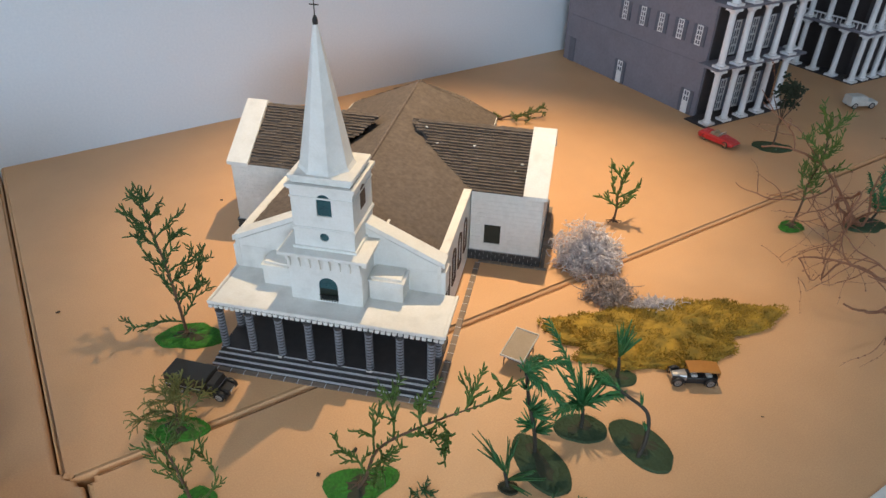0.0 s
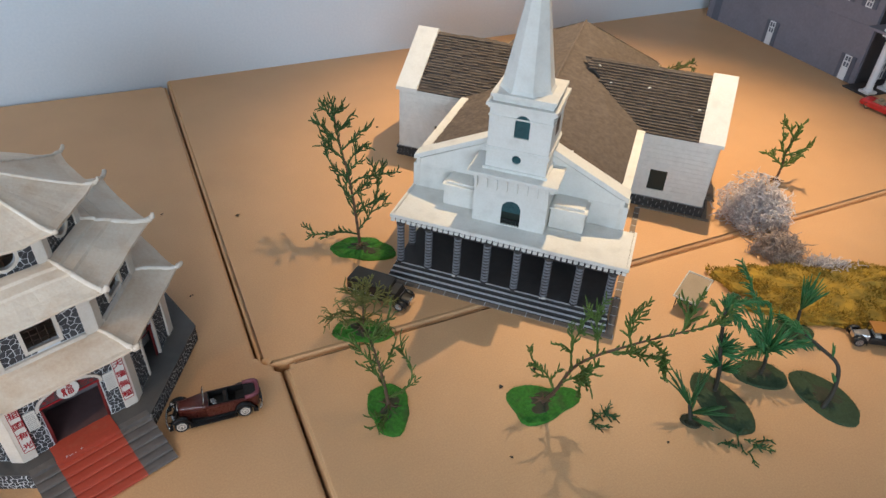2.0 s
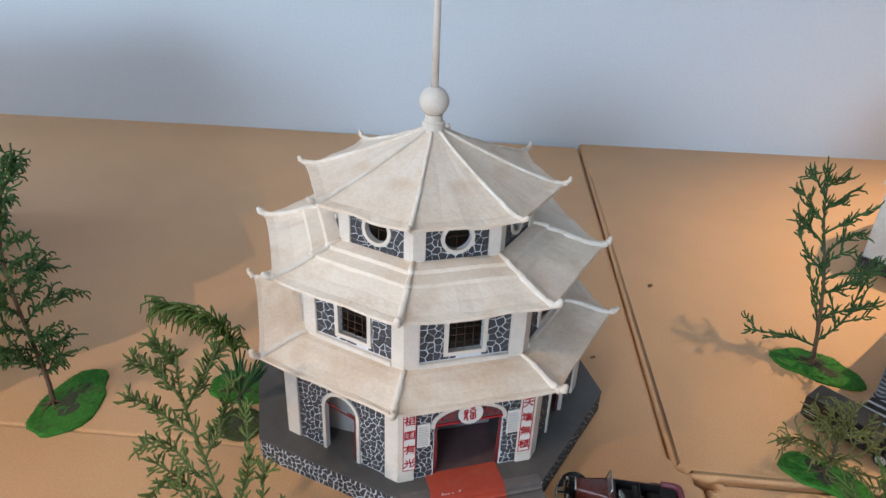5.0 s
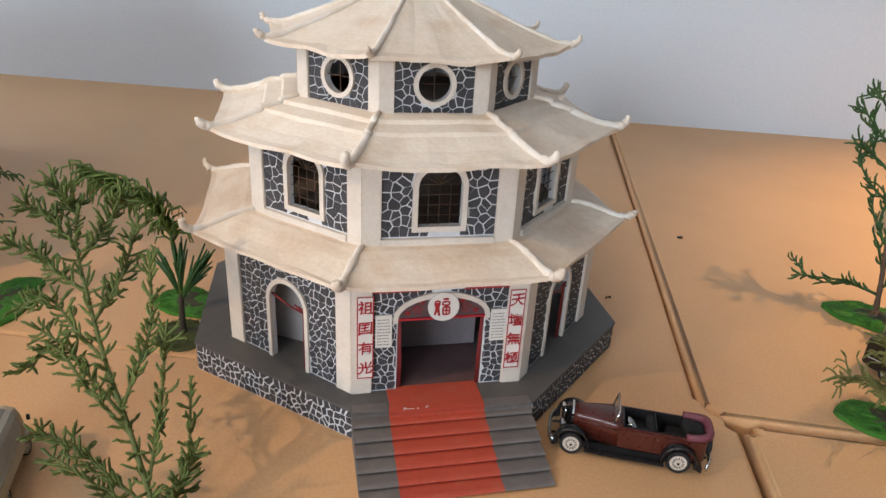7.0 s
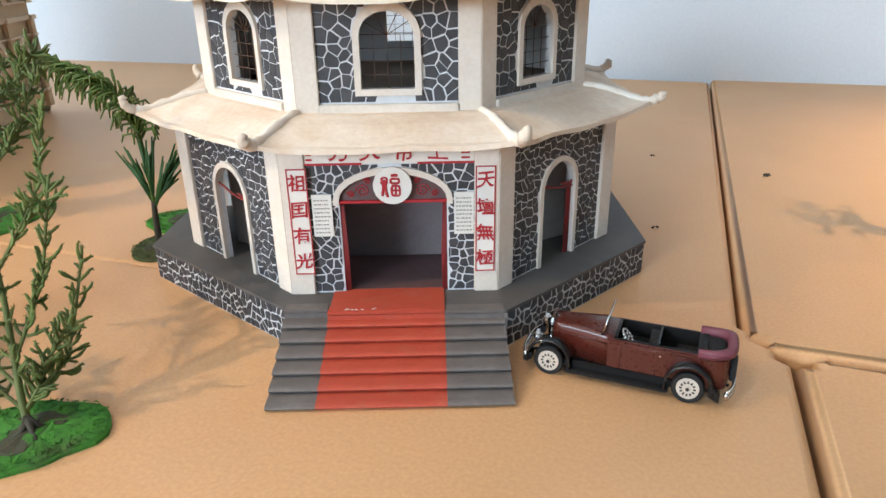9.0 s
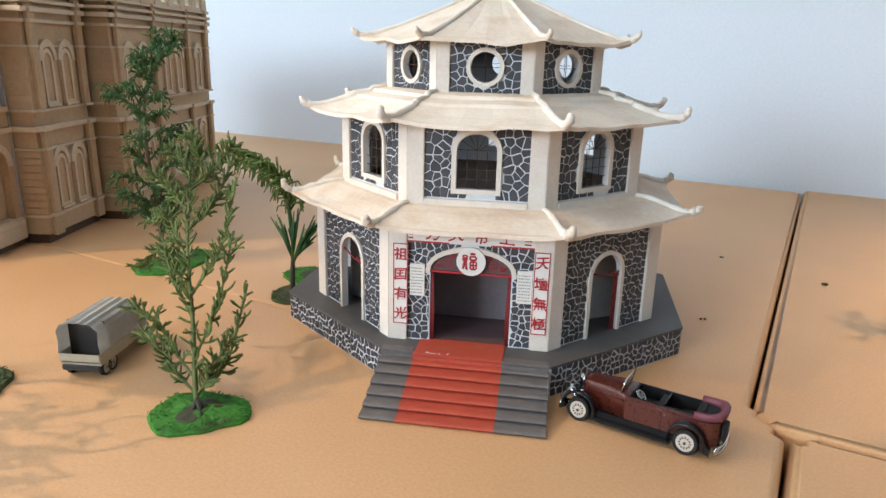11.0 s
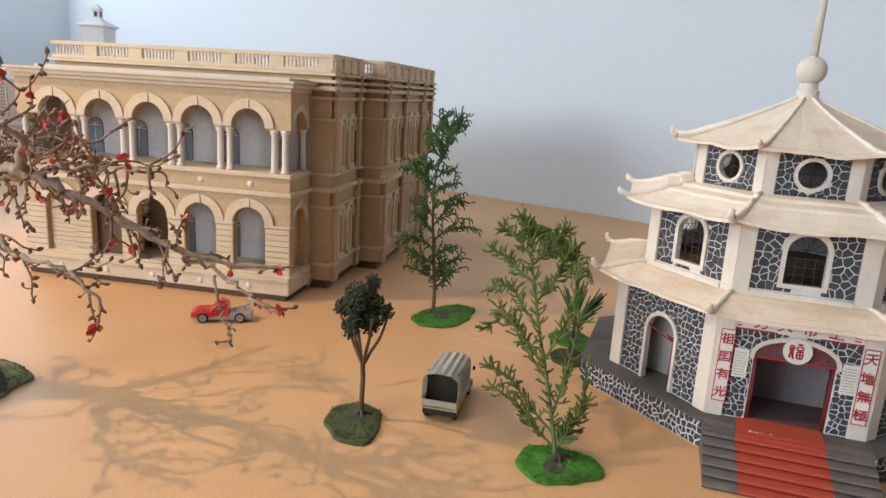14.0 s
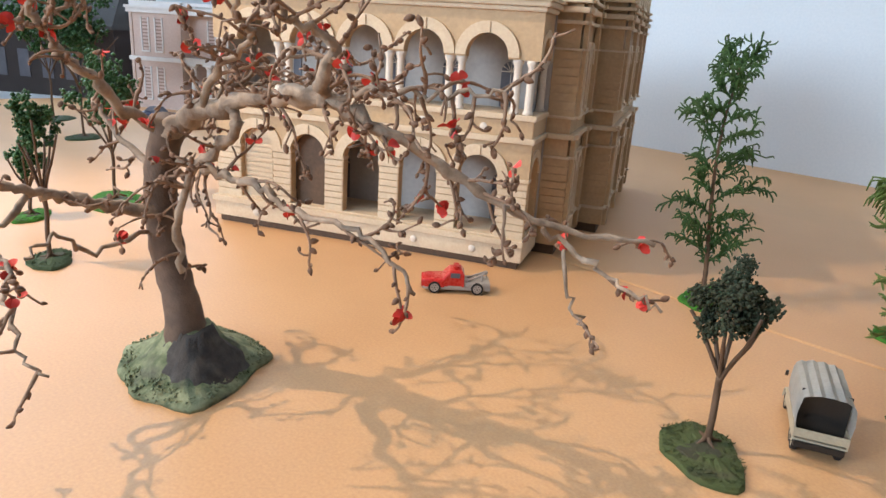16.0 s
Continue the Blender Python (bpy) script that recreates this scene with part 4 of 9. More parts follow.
def church_walls():
    # nave and apse, one shell with side windows cut in relief
    for s in (-1, 1):
        bm = bmesh.new()
        sheet(bm, rect(0.065, 0.64, 0.0, 0.146), [arch(y, 0.05, 0.022, 0.098, 8) for y in (0.115, 0.165, 0.215, 0.265)], -0.003, 0.003, pose(s * 0.160, 0, 0, 0, 0, 90))
        cpart("nave_wall", bm, M_ROUGHCAST, "white side wall with arched windows")
        for y in (0.115, 0.165, 0.215, 0.265):
            bm = bmesh.new()
            sheet(bm, arch(y, 0.05, 0.022, 0.098, 8), [], -0.001, 0.0005, pose(s * 0.158, 0, 0, 0, 0, 90))
            w = cpart("side_window", bm, M_DKGREEN, "dark arched window")
            bm = bmesh.new()
            sheet(bm, arch(y, 0.047, 0.028, 0.098, 8), [arch(y, 0.05, 0.022, 0.098, 8)], -0.0045, 0.0045, pose(s * 0.1605, 0, 0, 0, 0, 90))
            cpart("window_frame", bm, M_BARK, "brown window frame", w)
    bm = bmesh.new()
    sheet(bm, [(-0.163, 0), (0.163, 0), (0.163, 0.142), (0.0, 0.218), (-0.163, 0.142)], [], 0.066, 0.078)
    cpart("front_gable_wall", bm, M_CHURCH, "white gable wall behind the tower")
    for s in (-1, 1):
        bm = bmesh.new()
        p = [(s * 0.168, 0.141), (s * 0.168, 0.149), (s * 0.0, 0.2275), (s * 0.0, 0.2185)]
        sheet(bm, p, [], 0.066, 0.092)
        cpart("gable_coping", bm, M_CHURCH, "broad white sloping coping")
        cpart("side_parapet", box(min(s * 0.152, s * 0.1665), max(s * 0.152, s * 0.1665), 0.0925, 0.300, 0.142, 0.151, 0.001), M_CHURCH, "white parapet along the eave")
    bm = bmesh.new()
    prism(bm, [(0.157, 0.55), (0.157, 0.645), (0.066, 0.735), (-0.066, 0.735), (-0.157, 0.645), (-0.157, 0.55)], 0, 0.146)
    cpart("apse", bm, M_ROUGHCAST, "white angled rear end")
    for s in (-1, 1):
        x0, x1 = (0.165, 0.294) if s > 0 else (-0.294, -0.165)
        bm = bmesh.new()
        cx = 0.206 * s
        sheet(bm, rect(x0, x1, 0.0, 0.143), [rect(cx - 0.015, cx + 0.015, 0.036, 0.076)], 0.311, 0.317)
        wing = cpart("wing_front_wall", bm, M_ROUGHCAST, "rough white wing wall with a small window")
        cpart("wing_window", box(cx - 0.015, cx + 0.015, 0.3135, 0.315, 0.036, 0.076), M_DKGREEN, "dark green window", wing)
        bm = bmesh.new()
        sheet(bm, [(0.311, 0), (0.529, 0), (0.529, 0.143), (0.42, 0.219), (0.311, 0.143)], [rect(0.395, 0.425, 0.0, 0.075)], -0.003, 0.003, pose(s * 0.291, 0, 0, 0, 0, 90))
        cpart("wing_end_wall", bm, M_ROUGHCAST, "white gable end with a door")
        cpart("wing_door", box(s * 0.289 - 0.001, s * 0.289 + 0.001, 0.395, 0.425, 0.001, 0.075), M_BARK, "brown door in the gable end")
        cpart("wing_back_wall", box(x0, x1, 0.524, 0.530, 0, 0.143), M_ROUGHCAST)
        # stones of the wing wall in low relief
        rng = random.Random(7 + s)
        bm = bmesh.new()
        for r in range(14):
            x = x0 + 0.001 - rng.uniform(0, 0.008)
            while x < x1:
                w = rng.uniform(0.008, 0.017)
                a, b, z = max(x, x0 + 0.001), min(x + w - 0.0009, x1 - 0.001), 0.024 + 0.0085 * r
                if b - a > 0.002 and not (a < cx + 0.017 and b > cx - 0.017 and z + 0.008 > 0.035 and z < 0.077):
                    bx(bm, a, b, 0.3106 - rng.uniform(0.0, 0.0004), 0.3115, z, z + 0.0077)
                x += w
        cpart("stone_relief", bm, M_ROUGHCAST, parent=wing, kind="stuff")
        # dark brick plinth
        cpart("plinth_core", box(x0 - 0.001, x1 + 0.001, 0.308, 0.312, 0, 0.0205), M_JOINT)
        cpart("plinth_core", box(min(s * 0.293, s * 0.2965), max(s * 0.293, s * 0.2965), 0.308, 0.532, 0, 0.0205), M_JOINT)
        for r in range(3):
            x = x0 - 0.002 - (0.007 if r % 2 else 0)
            while x < x1 + 0.002:
                a, b = max(x, x0 - 0.0015), min(x + 0.0142, x1 + 0.003)
                if b - a > 0.002:
                    cpart("brick", box(a, b, 0.3068, 0.3085, 0.0006 + 0.0068 * r, 0.0068 + 0.0068 * r), M_PLINTH, parent=wing)
                x += 0.0150
        bm = bmesh.new()
        for r in range(3):
            y = 0.308 + (0.007 if r % 2 else 0)
            while y < 0.53:
                xs = sorted((s * 0.2962, s * 0.2982))
                bx(bm, xs[0], xs[1], y, y + 0.0142, 0.0006 + 0.0068 * r, 0.0068 + 0.0068 * r)
                y += 0.0150
        cpart("plinth_bricks", bm, M_PLINTH, kind="stuff", parent=wing)
    # doorsteps beside the right wing
    for k in range(3):
        cpart("side_step", box(0.2985, 0.318 - 0.004 * k, 0.375 + 0.003 * k, 0.425 - 0.003 * k, 0.0045 * k, 0.0045 * (k + 1)), M_PAVER, "brown brick doorstep")


def slate_row(rng, length, size, jitter=0.1):
    x = -rng.uniform(0, size)
    while x < length:
        w = size * rng.uniform(0.8, 1.2)
        a, b = max(x, 0), min(x + w * 0.94, length)
        if b - a > size * 0.25:
            yield a, b
        x += w


def slate_bm(bm, p, ex, es, en, a, b, t0, t1, lift, inside=None):
    """A slate between a..b along ex and t0..t1 up the slope es, its lower edge lifted along en."""
    c = [p + ex * a + es * t0 + en * lift, p + ex * b + es * t0 + en * lift, p + ex * b + es * t1 + en * 0.0003, p + ex * a + es * t1 + en * 0.0003]
    d = [q - en * (lift + 0.0002) for q in c[:2]]
    if inside and not inside((c[0] + c[1] + c[2] + c[3]) / 4):
        return
    v = [bm.verts.new(q) for q in c + d]
    bm.faces.new(v[:4])
    bm.faces.new((v[1], v[0], v[4], v[5]))


def roof_plane(name, p, q, top, course, size, material, rng, parent, single=False, inside=None):
    """Slates on the slope above the eave p-q, up to the height of the point top."""
    p, q, top = Vector(p), Vector(q), Vector(top)
    ex = (q - p).normalized()
    en = ex.cross(top - p).normalized()
    if en.z < 0:
        en = -en
    es = (top - p) - ex * (top - p).dot(ex)
    run = es.length
    es.normalize()
    rows = int(run / course)
    bm = bmesh.new()
    for r in range(rows):
        for a, b in slate_row(rng, (q - p).length, size):
            if single:
                s = bmesh.new()
                slate_bm(s, p, ex, es, en, a, b, r * course, min((r + 1.2) * course, run), 0.0034 * rng.uniform(0.8, 1.25), inside)
                if len(s.verts):
                    part("slate", s, material, parent)
                else:
                    s.free()
            else:
                slate_bm(bm, p, ex, es, en, a, b, r * course, min((r + 1.35) * course, run), (0.0034 if size > 0.01 else 0.0012) * rng.uniform(0.6, 1.4), inside)
    if not single:
        part(name, bm, material, parent, kind="stuff")
    else:
        bm.free()


def church_roofs():
    zr = lambda y: 0.203 + (y - 0.09) * 0.046
    # main roof: two slopes and the hipped rear
    e, y0, y1, z0 = 0.1615, 0.090, 0.60, 0.146
    bm = bmesh.new()
    ring = [(-e, y0, z0), (e, y0, z0), (e, 0.65, z0), (0.069, 0.742, z0), (-0.069, 0.742, z0), (-e, 0.65, z0)]
    v = [bm.verts.new(p) for p in ring]
    a, b = bm.verts.new((0, y0, zr(y0))), bm.verts.new((0, y1, zr(y1)))
    for f in ((v[0], v[1], a), (v[1], v[2], b, a), (v[2], v[3], b), (v[3], v[4], b), (v[4], v[5], b), (v[5], v[0], a, b), tuple(reversed(v))):
        bm.faces.new(f)
    roof = cpart("main_roof", bm, M_SHINGLE, "brown shingled main roof with a hipped rear")
    rng = random.Random(3)
    for s in (-1, 1):
        def keep(c, s=s):
            return (0.093 < c.y < 0.60) and not (0.305 < c.y < 0.535 and abs(c.x) > 0.045 + abs(c.y - 0.42) * 1.06)
        roof_plane("shingle_covering", (s * e, y0, z0), (s * e, y1 + 0.05, z0), (0, y0, zr(y0) - 0.0), 0.0062, 0.0078, M_SHINGLE, rng, roof, inside=keep)
    for k, (p, q) in enumerate(((2, 3), (3, 4), (4, 5))):
        P, Q, B = Vector(ring[p]), Vector(ring[q]), Vector((0, y1, zr(y1)))
        mid = (P + Q) / 2
        def keep2(c, P=P, Q=Q, B=B):
            t = min(max((c.z - P.z) / (B.z - P.z), 0), 1)
            return abs((c - (mid + (B - mid) * t)).dot((Q - P).normalized())) < (Q - P).length / 2 * (1 - t)
        roof_plane("shingle_covering", P, Q, B, 0.0066, 0.0078, M_SHINGLE, rng, roof, inside=keep2)
    cpart("ridge_cap", tube_bm([(0, 0.10, zr(0.10) + 0.0012), (0, 0.30, zr(0.3) + 0.0015), (0, 0.60, zr(0.6) + 0.0012)], 0.0022), M_SHINGLE, "brown ridge strip", roof)
    # wing roofs
    for s in (-1, 1):
        xo, xi = s * 0.256, s * 0.03
        bm = bmesh.new()
        v = [bm.verts.new(p) for p in ((s * 0.262, 0.3085, 0.1425), (s * 0.150, 0.3085, 0.1425), (xi, 0.42, 0.2165), (s * 0.262, 0.42, 0.2205), (s * 0.262, 0.532, 0.1425), (s * 0.150, 0.532, 0.1425))]
        for f in ((v[0], v[1], v[2], v[3]), (v[3], v[2], v[5], v[4]), (v[0], v[3], v[4]), (v[1], v[0], v[4], v[5]), (v[1], v[5], v[2])):
            bm.faces.new(f)
        wr = cpart("wing_roof", bm, M_SLATE, "dark slated wing roof")
        for y, single in ((0.3085, s > 0), (0.532, False)):
            def keep3(c, s=s):
                k = (abs(c.y - 0.42)) / 0.1115
                return abs(c.x) > 0.150 * k + 0.03 * (1 - k) - (0.005 if k > 0.12 else -0.002) and abs(c.x) < 0.2575
            p, q = sorted(((s * 0.2575, y, 0.1430), (s * 0.03, y, 0.1430)))
            roof_plane("slate_covering", p, q, (p[0], 0.42, 0.2195), 0.0061, 0.0150, M_SLATE, rng, wr, single, keep3)
        # white gable coping with two slopes
        bm = bmesh.new()
        x0, x1 = sorted((s * 0.2565, s * 0.2985))
        for y in (0.304, 0.536):
            d = [(x0, y, 0.1405), (x1, y, 0.1405), (x1, 0.42, 0.2205), (x0, 0.42, 0.2205)]
            u = [(x, yy, z + 0.0065) for x, yy, z in d]
            vv = [bm.verts.new(p) for p in d + u]
            for f in ((0, 1, 2, 3), (4, 5, 6, 7), (0, 1, 5, 4), (1, 2, 6, 5), (2, 3, 7, 6), (3, 0, 4, 7)):
                bm.faces.new([vv[k] for k in f])
        cpart("wing_coping", bm, M_CHURCH, "broad white gable coping")


def tube_bm(pts, r, sides=6):
    t = Tubes()
    t.bar(pts, r, sides)
    me = bpy.data.meshes.new("bar")
    me.from_pydata([tuple(v) for v in t.v], [], t.f)
    return me


def porch():
    c = 0.010
    cpart("porch_floor", box(c - 0.166, c + 0.166, -0.037, 0.066, 0, 0.0135), M_STEP, "charcoal porch floor")
    for k in range(3):
        y = -0.0635 + 0.009 * k
        st = cpart("step", box(c - 0.169 + 0.001 * k, c + 0.169 - 0.001 * k, y, -0.036, 0.0034 * k, 0.0034 * (k + 1), 0.0003), M_STEP, "charcoal porch step with a pale edge")
        cpart("step_edge", box(c - 0.169 + 0.001 * k, c + 0.169 - 0.001 * k, y - 0.0004, y + 0.0034, 0.0034 * (k + 1) + 0.0001, 0.0034 * (k + 1) + 0.0006), M_EDGE, "grey-white strip along the step edge", st)
    cpart("step_edge", box(c - 0.166, c + 0.166, -0.0374, -0.035, 0.0136, 0.0141), M_EDGE, "grey-white strip along the step edge")
    # pavers round the porch and the side
    for k in range(17):
        x = c - 0.178 + 0.0211 * k
        cpart("paver", box(x, x + 0.0203, -0.0722, -0.0640, 0, 0.0022, 0.0003), M_PAVER)
        cpart("paver_joint", box(x + 0.0203, x + 0.0211, -0.0722, -0.0640, 0, 0.0024), M_EDGE)
    for k in range(17):
        y = -0.0635 + 0.0211 * k
        cpart("paver", box(c + 0.170, c + 0.1795, y, y + 0.0203, 0, 0.0022, 0.0003), M_PAVER)
        cpart("paver_joint", box(c + 0.170, c + 0.1795, y + 0.0203, y + 0.0211, 0, 0.0024), M_EDGE)
    for k in range(11):
        y = 0.304 + 0.0211 * k
        cpart("paver", box(0.299, 0.306, y, y + 0.0203, 0, 0.0022, 0.0003), M_PAVER)
    for k in range(6):
        cpart("paver", box(0.185 + 0.0211 * k, 0.2053 + 0.0211 * k, 0.299, 0.3065, 0, 0.0022, 0.0003), M_PAVER)
    # ribbed columns
    h = (0.0835 - 0.0158) / 12
    ribs = [(0.0158 + h * k, h) for k in range(12)]
    first = None
    for k in range(8):
        x = c - 0.160 + 0.3205 / 7 * k
        for y in (-0.0315, 0.018) if k in (0, 7) else (-0.0315,):
            if first is None:
                bm = bmesh.new()
                lathe(bm, [(0.0066, 0.0135), (0.0066, 0.0155), (0.0047, 0.0158), (0.0047, 0.0835), (0.0066, 0.0838), (0.0066, 0.0858)], 14)
                first = cpart("column", bm, M_STEP, "grey and black ribbed porch column", m=pose(x, y, 0))
                bm = bmesh.new()
                for z, h in ribs:
                    lathe(bm, [(0.0046, z), (0.0058, z + 0.12 * h), (0.0060, z + 0.42 * h), (0.0046, z + 0.56 * h)], 14)
                rib = cpart("column_ribs", bm, M_COLUMN, "pale grey raised ribs", first)
            else:
                col = cpart("column", first.data, M_STEP, "grey and black ribbed porch column", m=pose(x, y, 0))
                cpart("column_ribs", rib.data, M_COLUMN, "pale grey raised ribs", col)
    rng = random.Random(12)
    for k in (2, 5):
        for _ in range(3):
            x, y, r = c - 0.160 + 0.3205 / 7 * k + rng.uniform(-0.004, 0.004), -0.0385 - rng.uniform(0, 0.0015), rng.uniform(0.0010, 0.0022)
            cpart("paint_chip", box(x - r, x + r, y - 0.0008, y + 0.0012, 0.0137, 0.0137 + r * 1.6, 0.0004), M_CHURCH, "white chip of plaster at a column foot")
    # dark sheet over the white gable wall, carrying the porch's shade in its colour
    cpart("porch_back_wall", box(c - 0.155, c + 0.155, 0.060, 0.0655, 0.0135, 0.086), M_DARKIN, "dark wall inside the porch, its shade put into the colour")
    # roof slab with dentils and a dark strip standing for the shade between them
    slab = cpart("porch_roof", box(c - 0.174, c + 0.176, -0.0275, 0.066, 0.0865, 0.0945, 0.0005), M_CHURCH, "flat white porch roof")
    for x0, x1, y0, y1 in ((c - 0.1785, c + 0.1805, -0.0315, -0.0275), (c - 0.1785, c - 0.1745, -0.0274, 0.066), (c + 0.1765, c + 0.1805, -0.0274, 0.066)):
        cpart("porch_cornice", box(x0, x1, y0, y1, 0.0905, 0.0965, 0.0006), M_CHURCH, "white moulded cornice edge")
    for k in range(42):
        x = c - 0.1735 + 0.3485 / 41 * k
        cpart("dentil", box(x - 0.0029, x + 0.0029, -0.0325, -0.0275, 0.0850, 0.0900), M_CHURCH, parent=slab)
    cpart("porch_fascia", box(c - 0.172, c + 0.174, -0.0285, -0.026, 0.0858, 0.0905), M_STEP, "dark strip standing in for the shade between the dentils")
    # blocks flanking the tower
    for x0, x1 in ((-0.105, -0.052), (0.062, 0.1135)):
        b = cpart("flank_block", box(x0, x1, 0.031, 0.066, 0.0945, 0.128, 0.0006), M_CHURCH, "stepped white block beside the tower")
        cpart("block_cap", box(x0 - 0.002, x1 + 0.002, 0.029, 0.066, 0.128, 0.1305, 0.0004), M_CHURCH, parent=b)
        cpart("block_cap", box(x0 + 0.003, x1 - 0.003, 0.034, 0.066, 0.1305, 0.134, 0.0004), M_CHURCH, parent=b)
    cpart("front_parapet", box(-0.168, 0.170, 0.0655, 0.0925, 0.0945, 0.1345, 0.0006), M_CHURCH, "white parapet block above the porch")


def tower():
    c = 0.0045
    # lower stage with an open arch and a tiny railing
    bm = bmesh.new()
    op = arch(c + 0.003, 0.097, 0.029, 0.124, 10)
    sheet(bm, rect(c - 0.055, c + 0.055, 0.0945, 0.172), [op], 0.0085, 0.0125)
    low = cpart("tower_front", bm, M_CHURCH, "white tower front with an arched opening")
    cpart("tower_body", box(c - 0.055, c + 0.055, 0.0127, 0.118, 0.0945, 0.172), M_CHURCH, "white square tower stage")
    bm = bmesh.new()
    sheet(bm, op, [], 0.0115, 0.0128)
    cpart("tower_recess", bm, M_DKGREEN, "dark recess", low)
    sheet(bm := bmesh.new(), arch(c + 0.003, 0.118, 0.029, 0.124, 10), [], 0.0105, 0.0116)
    cpart("fanlight", bm, M_TEAL, "blue-green arched fanlight", low)
    for k in range(7):
        x = c + 0.003 - 0.0125 + 0.0042 * k
        cpart("baluster", box(x - 0.0006, x + 0.0006, 0.0082, 0.0094, 0.0965, 0.1055), M_BLACK, "", low)
    cpart("handrail", box(c - 0.0115, c + 0.0175, 0.0080, 0.0096, 0.1055, 0.107), M_BLACK, "tiny dark handrail", low)
    cor = cpart("tower_cornice", box(c - 0.0665, c + 0.0665, -0.0015, 0.122, 0.1755, 0.1805, 0.0006), M_CHURCH, "broad white cornice")
    cpart("cornice_bed", box(c - 0.0585, c + 0.0585, 0.0045, 0.120, 0.1705, 0.1757, 0.0004), M_CHURCH, parent=cor)
    for k in range(8):
        x = c - 0.0525 + 0.015 * k
        b = bmesh.new()
        prism(b, [(-0.0026, -0.002), (0.0026, -0.002), (0.0026, 0.0075), (-0.0026, 0.0075)], 0, 0.0056)
        bmesh.ops.translate(b, verts=b.verts[:], vec=(x, 0.0005, 0.1698))
        bx(b, x - 0.0022, x + 0.0022, 0.0035, 0.0085, 0.1545, 0.1705)
        cpart("bracket", b, M_CHURCH, parent=cor)
    for k in range(7):
        y = 0.012 + 0.016 * k
        cpart("bracket", box(c + 0.0545, c + 0.0615, y - 0.0016, y + 0.0016, 0.1635, 0.1756), M_CHURCH, parent=cor)
    # middle stage
    y0, y1 = 0.018, 0.103
    bm = bmesh.new()
    win = arch(c + 0.003, 0.2355, 0.0215, 0.259, 10)
    sheet(bm, rect(c - 0.0445, c + 0.0445, 0.1805, 0.283), [win, circle(c, 0.2015, 0.0068, 16)], y0, y0 + 0.004)
    mid = cpart("belfry_front", bm, M_CHURCH, "white belfry front with an arched window and round opening")
    cpart("belfry_body", box(c - 0.0445, c + 0.0445, y0 + 0.0042, y1, 0.1805, 0.283), M_CHURCH, "white square belfry")
    bm = bmesh.new()
    sheet(bm, win, [], y0 + 0.0025, y0 + 0.0043)
    cpart("belfry_window", bm, M_TEAL, "blue-green arched window", mid)
    bm = bmesh.new()
    sheet(bm, circle(c, 0.2015, 0.0068, 16), [], y0 + 0.002, y0 + 0.0043)
    cpart("round_window", bm, M_TEAL, "blue-green round window", mid)
    for z0, z1, d in ((0.1805, 0.1845, 0.003), (0.2105, 0.2145, 0.0022), (0.2145, 0.2165, 0.0012), (0.2625, 0.2645, 0.0015), (0.2785, 0.2835, 0.005), (0.2755, 0.2785, 0.0025)):
        bm = bmesh.new()
        sheet(bm, rect(c - 0.0445 - d, c + 0.0445 + d, y0 - d, y1 + d), [rect(c - 0.0440, c + 0.0440, y0 + 0.0005, y1 - 0.0005)], -z1, -z0, Matrix(((1, 0, 0, 0), (0, 0, 1, 0), (0, -1, 0, 0), (0, 0, 0, 1))))
        cpart("string_course", bm, M_CHURCH, parent=mid)
    # side window of the belfry
    bm = bmesh.new()
    sheet(bm, arch(0.060, 0.2355, 0.0215, 0.259, 10), [], -0.0003, 0.0003, pose(c + 0.0450, 0, 0, 0, 0, 90))
    cpart("side_louvre", bm, M_BARK, "brown louvred side window", mid)
    cpart("attic_slab", box(c - 0.0425, c + 0.0425, y0 + 0.002, y1 - 0.002, 0.2835, 0.2935, 0.0006), M_CHURCH, "white attic block")
    cpart("attic_cap", box(c - 0.0455, c + 0.0455, y0 - 0.001, y1 + 0.001, 0.2905, 0.2955, 0.0006), M_CHURCH, "white cap slab")
    # spire: six-sided, with a slight flare at its foot
    bm = bmesh.new()
    n, cy = 8, 0.0605
    rings = []
    for r, z in ((0.0405, 0.2955), (0.0372, 0.300), (0.0350, 0.310), (0.0028, 0.486)):
        rings.append([bm.verts.new((c - 0.004 + r * math.cos(2 * math.pi * (k + 0.5) / n), cy + r * math.sin(2 * math.pi * (k + 0.5) / n), z)) for k in range(n)])
    for a, b in zip(rings, rings[1:]):
        for k in range(n):
            bm.faces.new((a[k], a[(k + 1) % n], b[(k + 1) % n], b[k]))
    bm.faces.new(rings[-1])
    bm.faces.new(list(reversed(rings[0])))
    cpart("spire", bm, M_CHURCH, "tall white eight-sided spire")
    bm = bmesh.new()
    lathe(bm, [(0.0033, 0.484), (0.0036, 0.489), (0.0024, 0.493), (0.0008, 0.495), (0.0006, 0.514), (0.0002, 0.516)], 10, pose(c - 0.004, cy, 0))
    cpart("finial", bm, M_BLACK, "dark finial with a thin rod")
    bm = bmesh.new()
    bx(bm, c - 0.010, c + 0.002, cy - 0.0003, cy + 0.0003, 0.5065, 0.508)
    cpart("weather_vane", bm, M_BLACK, "dark vane")


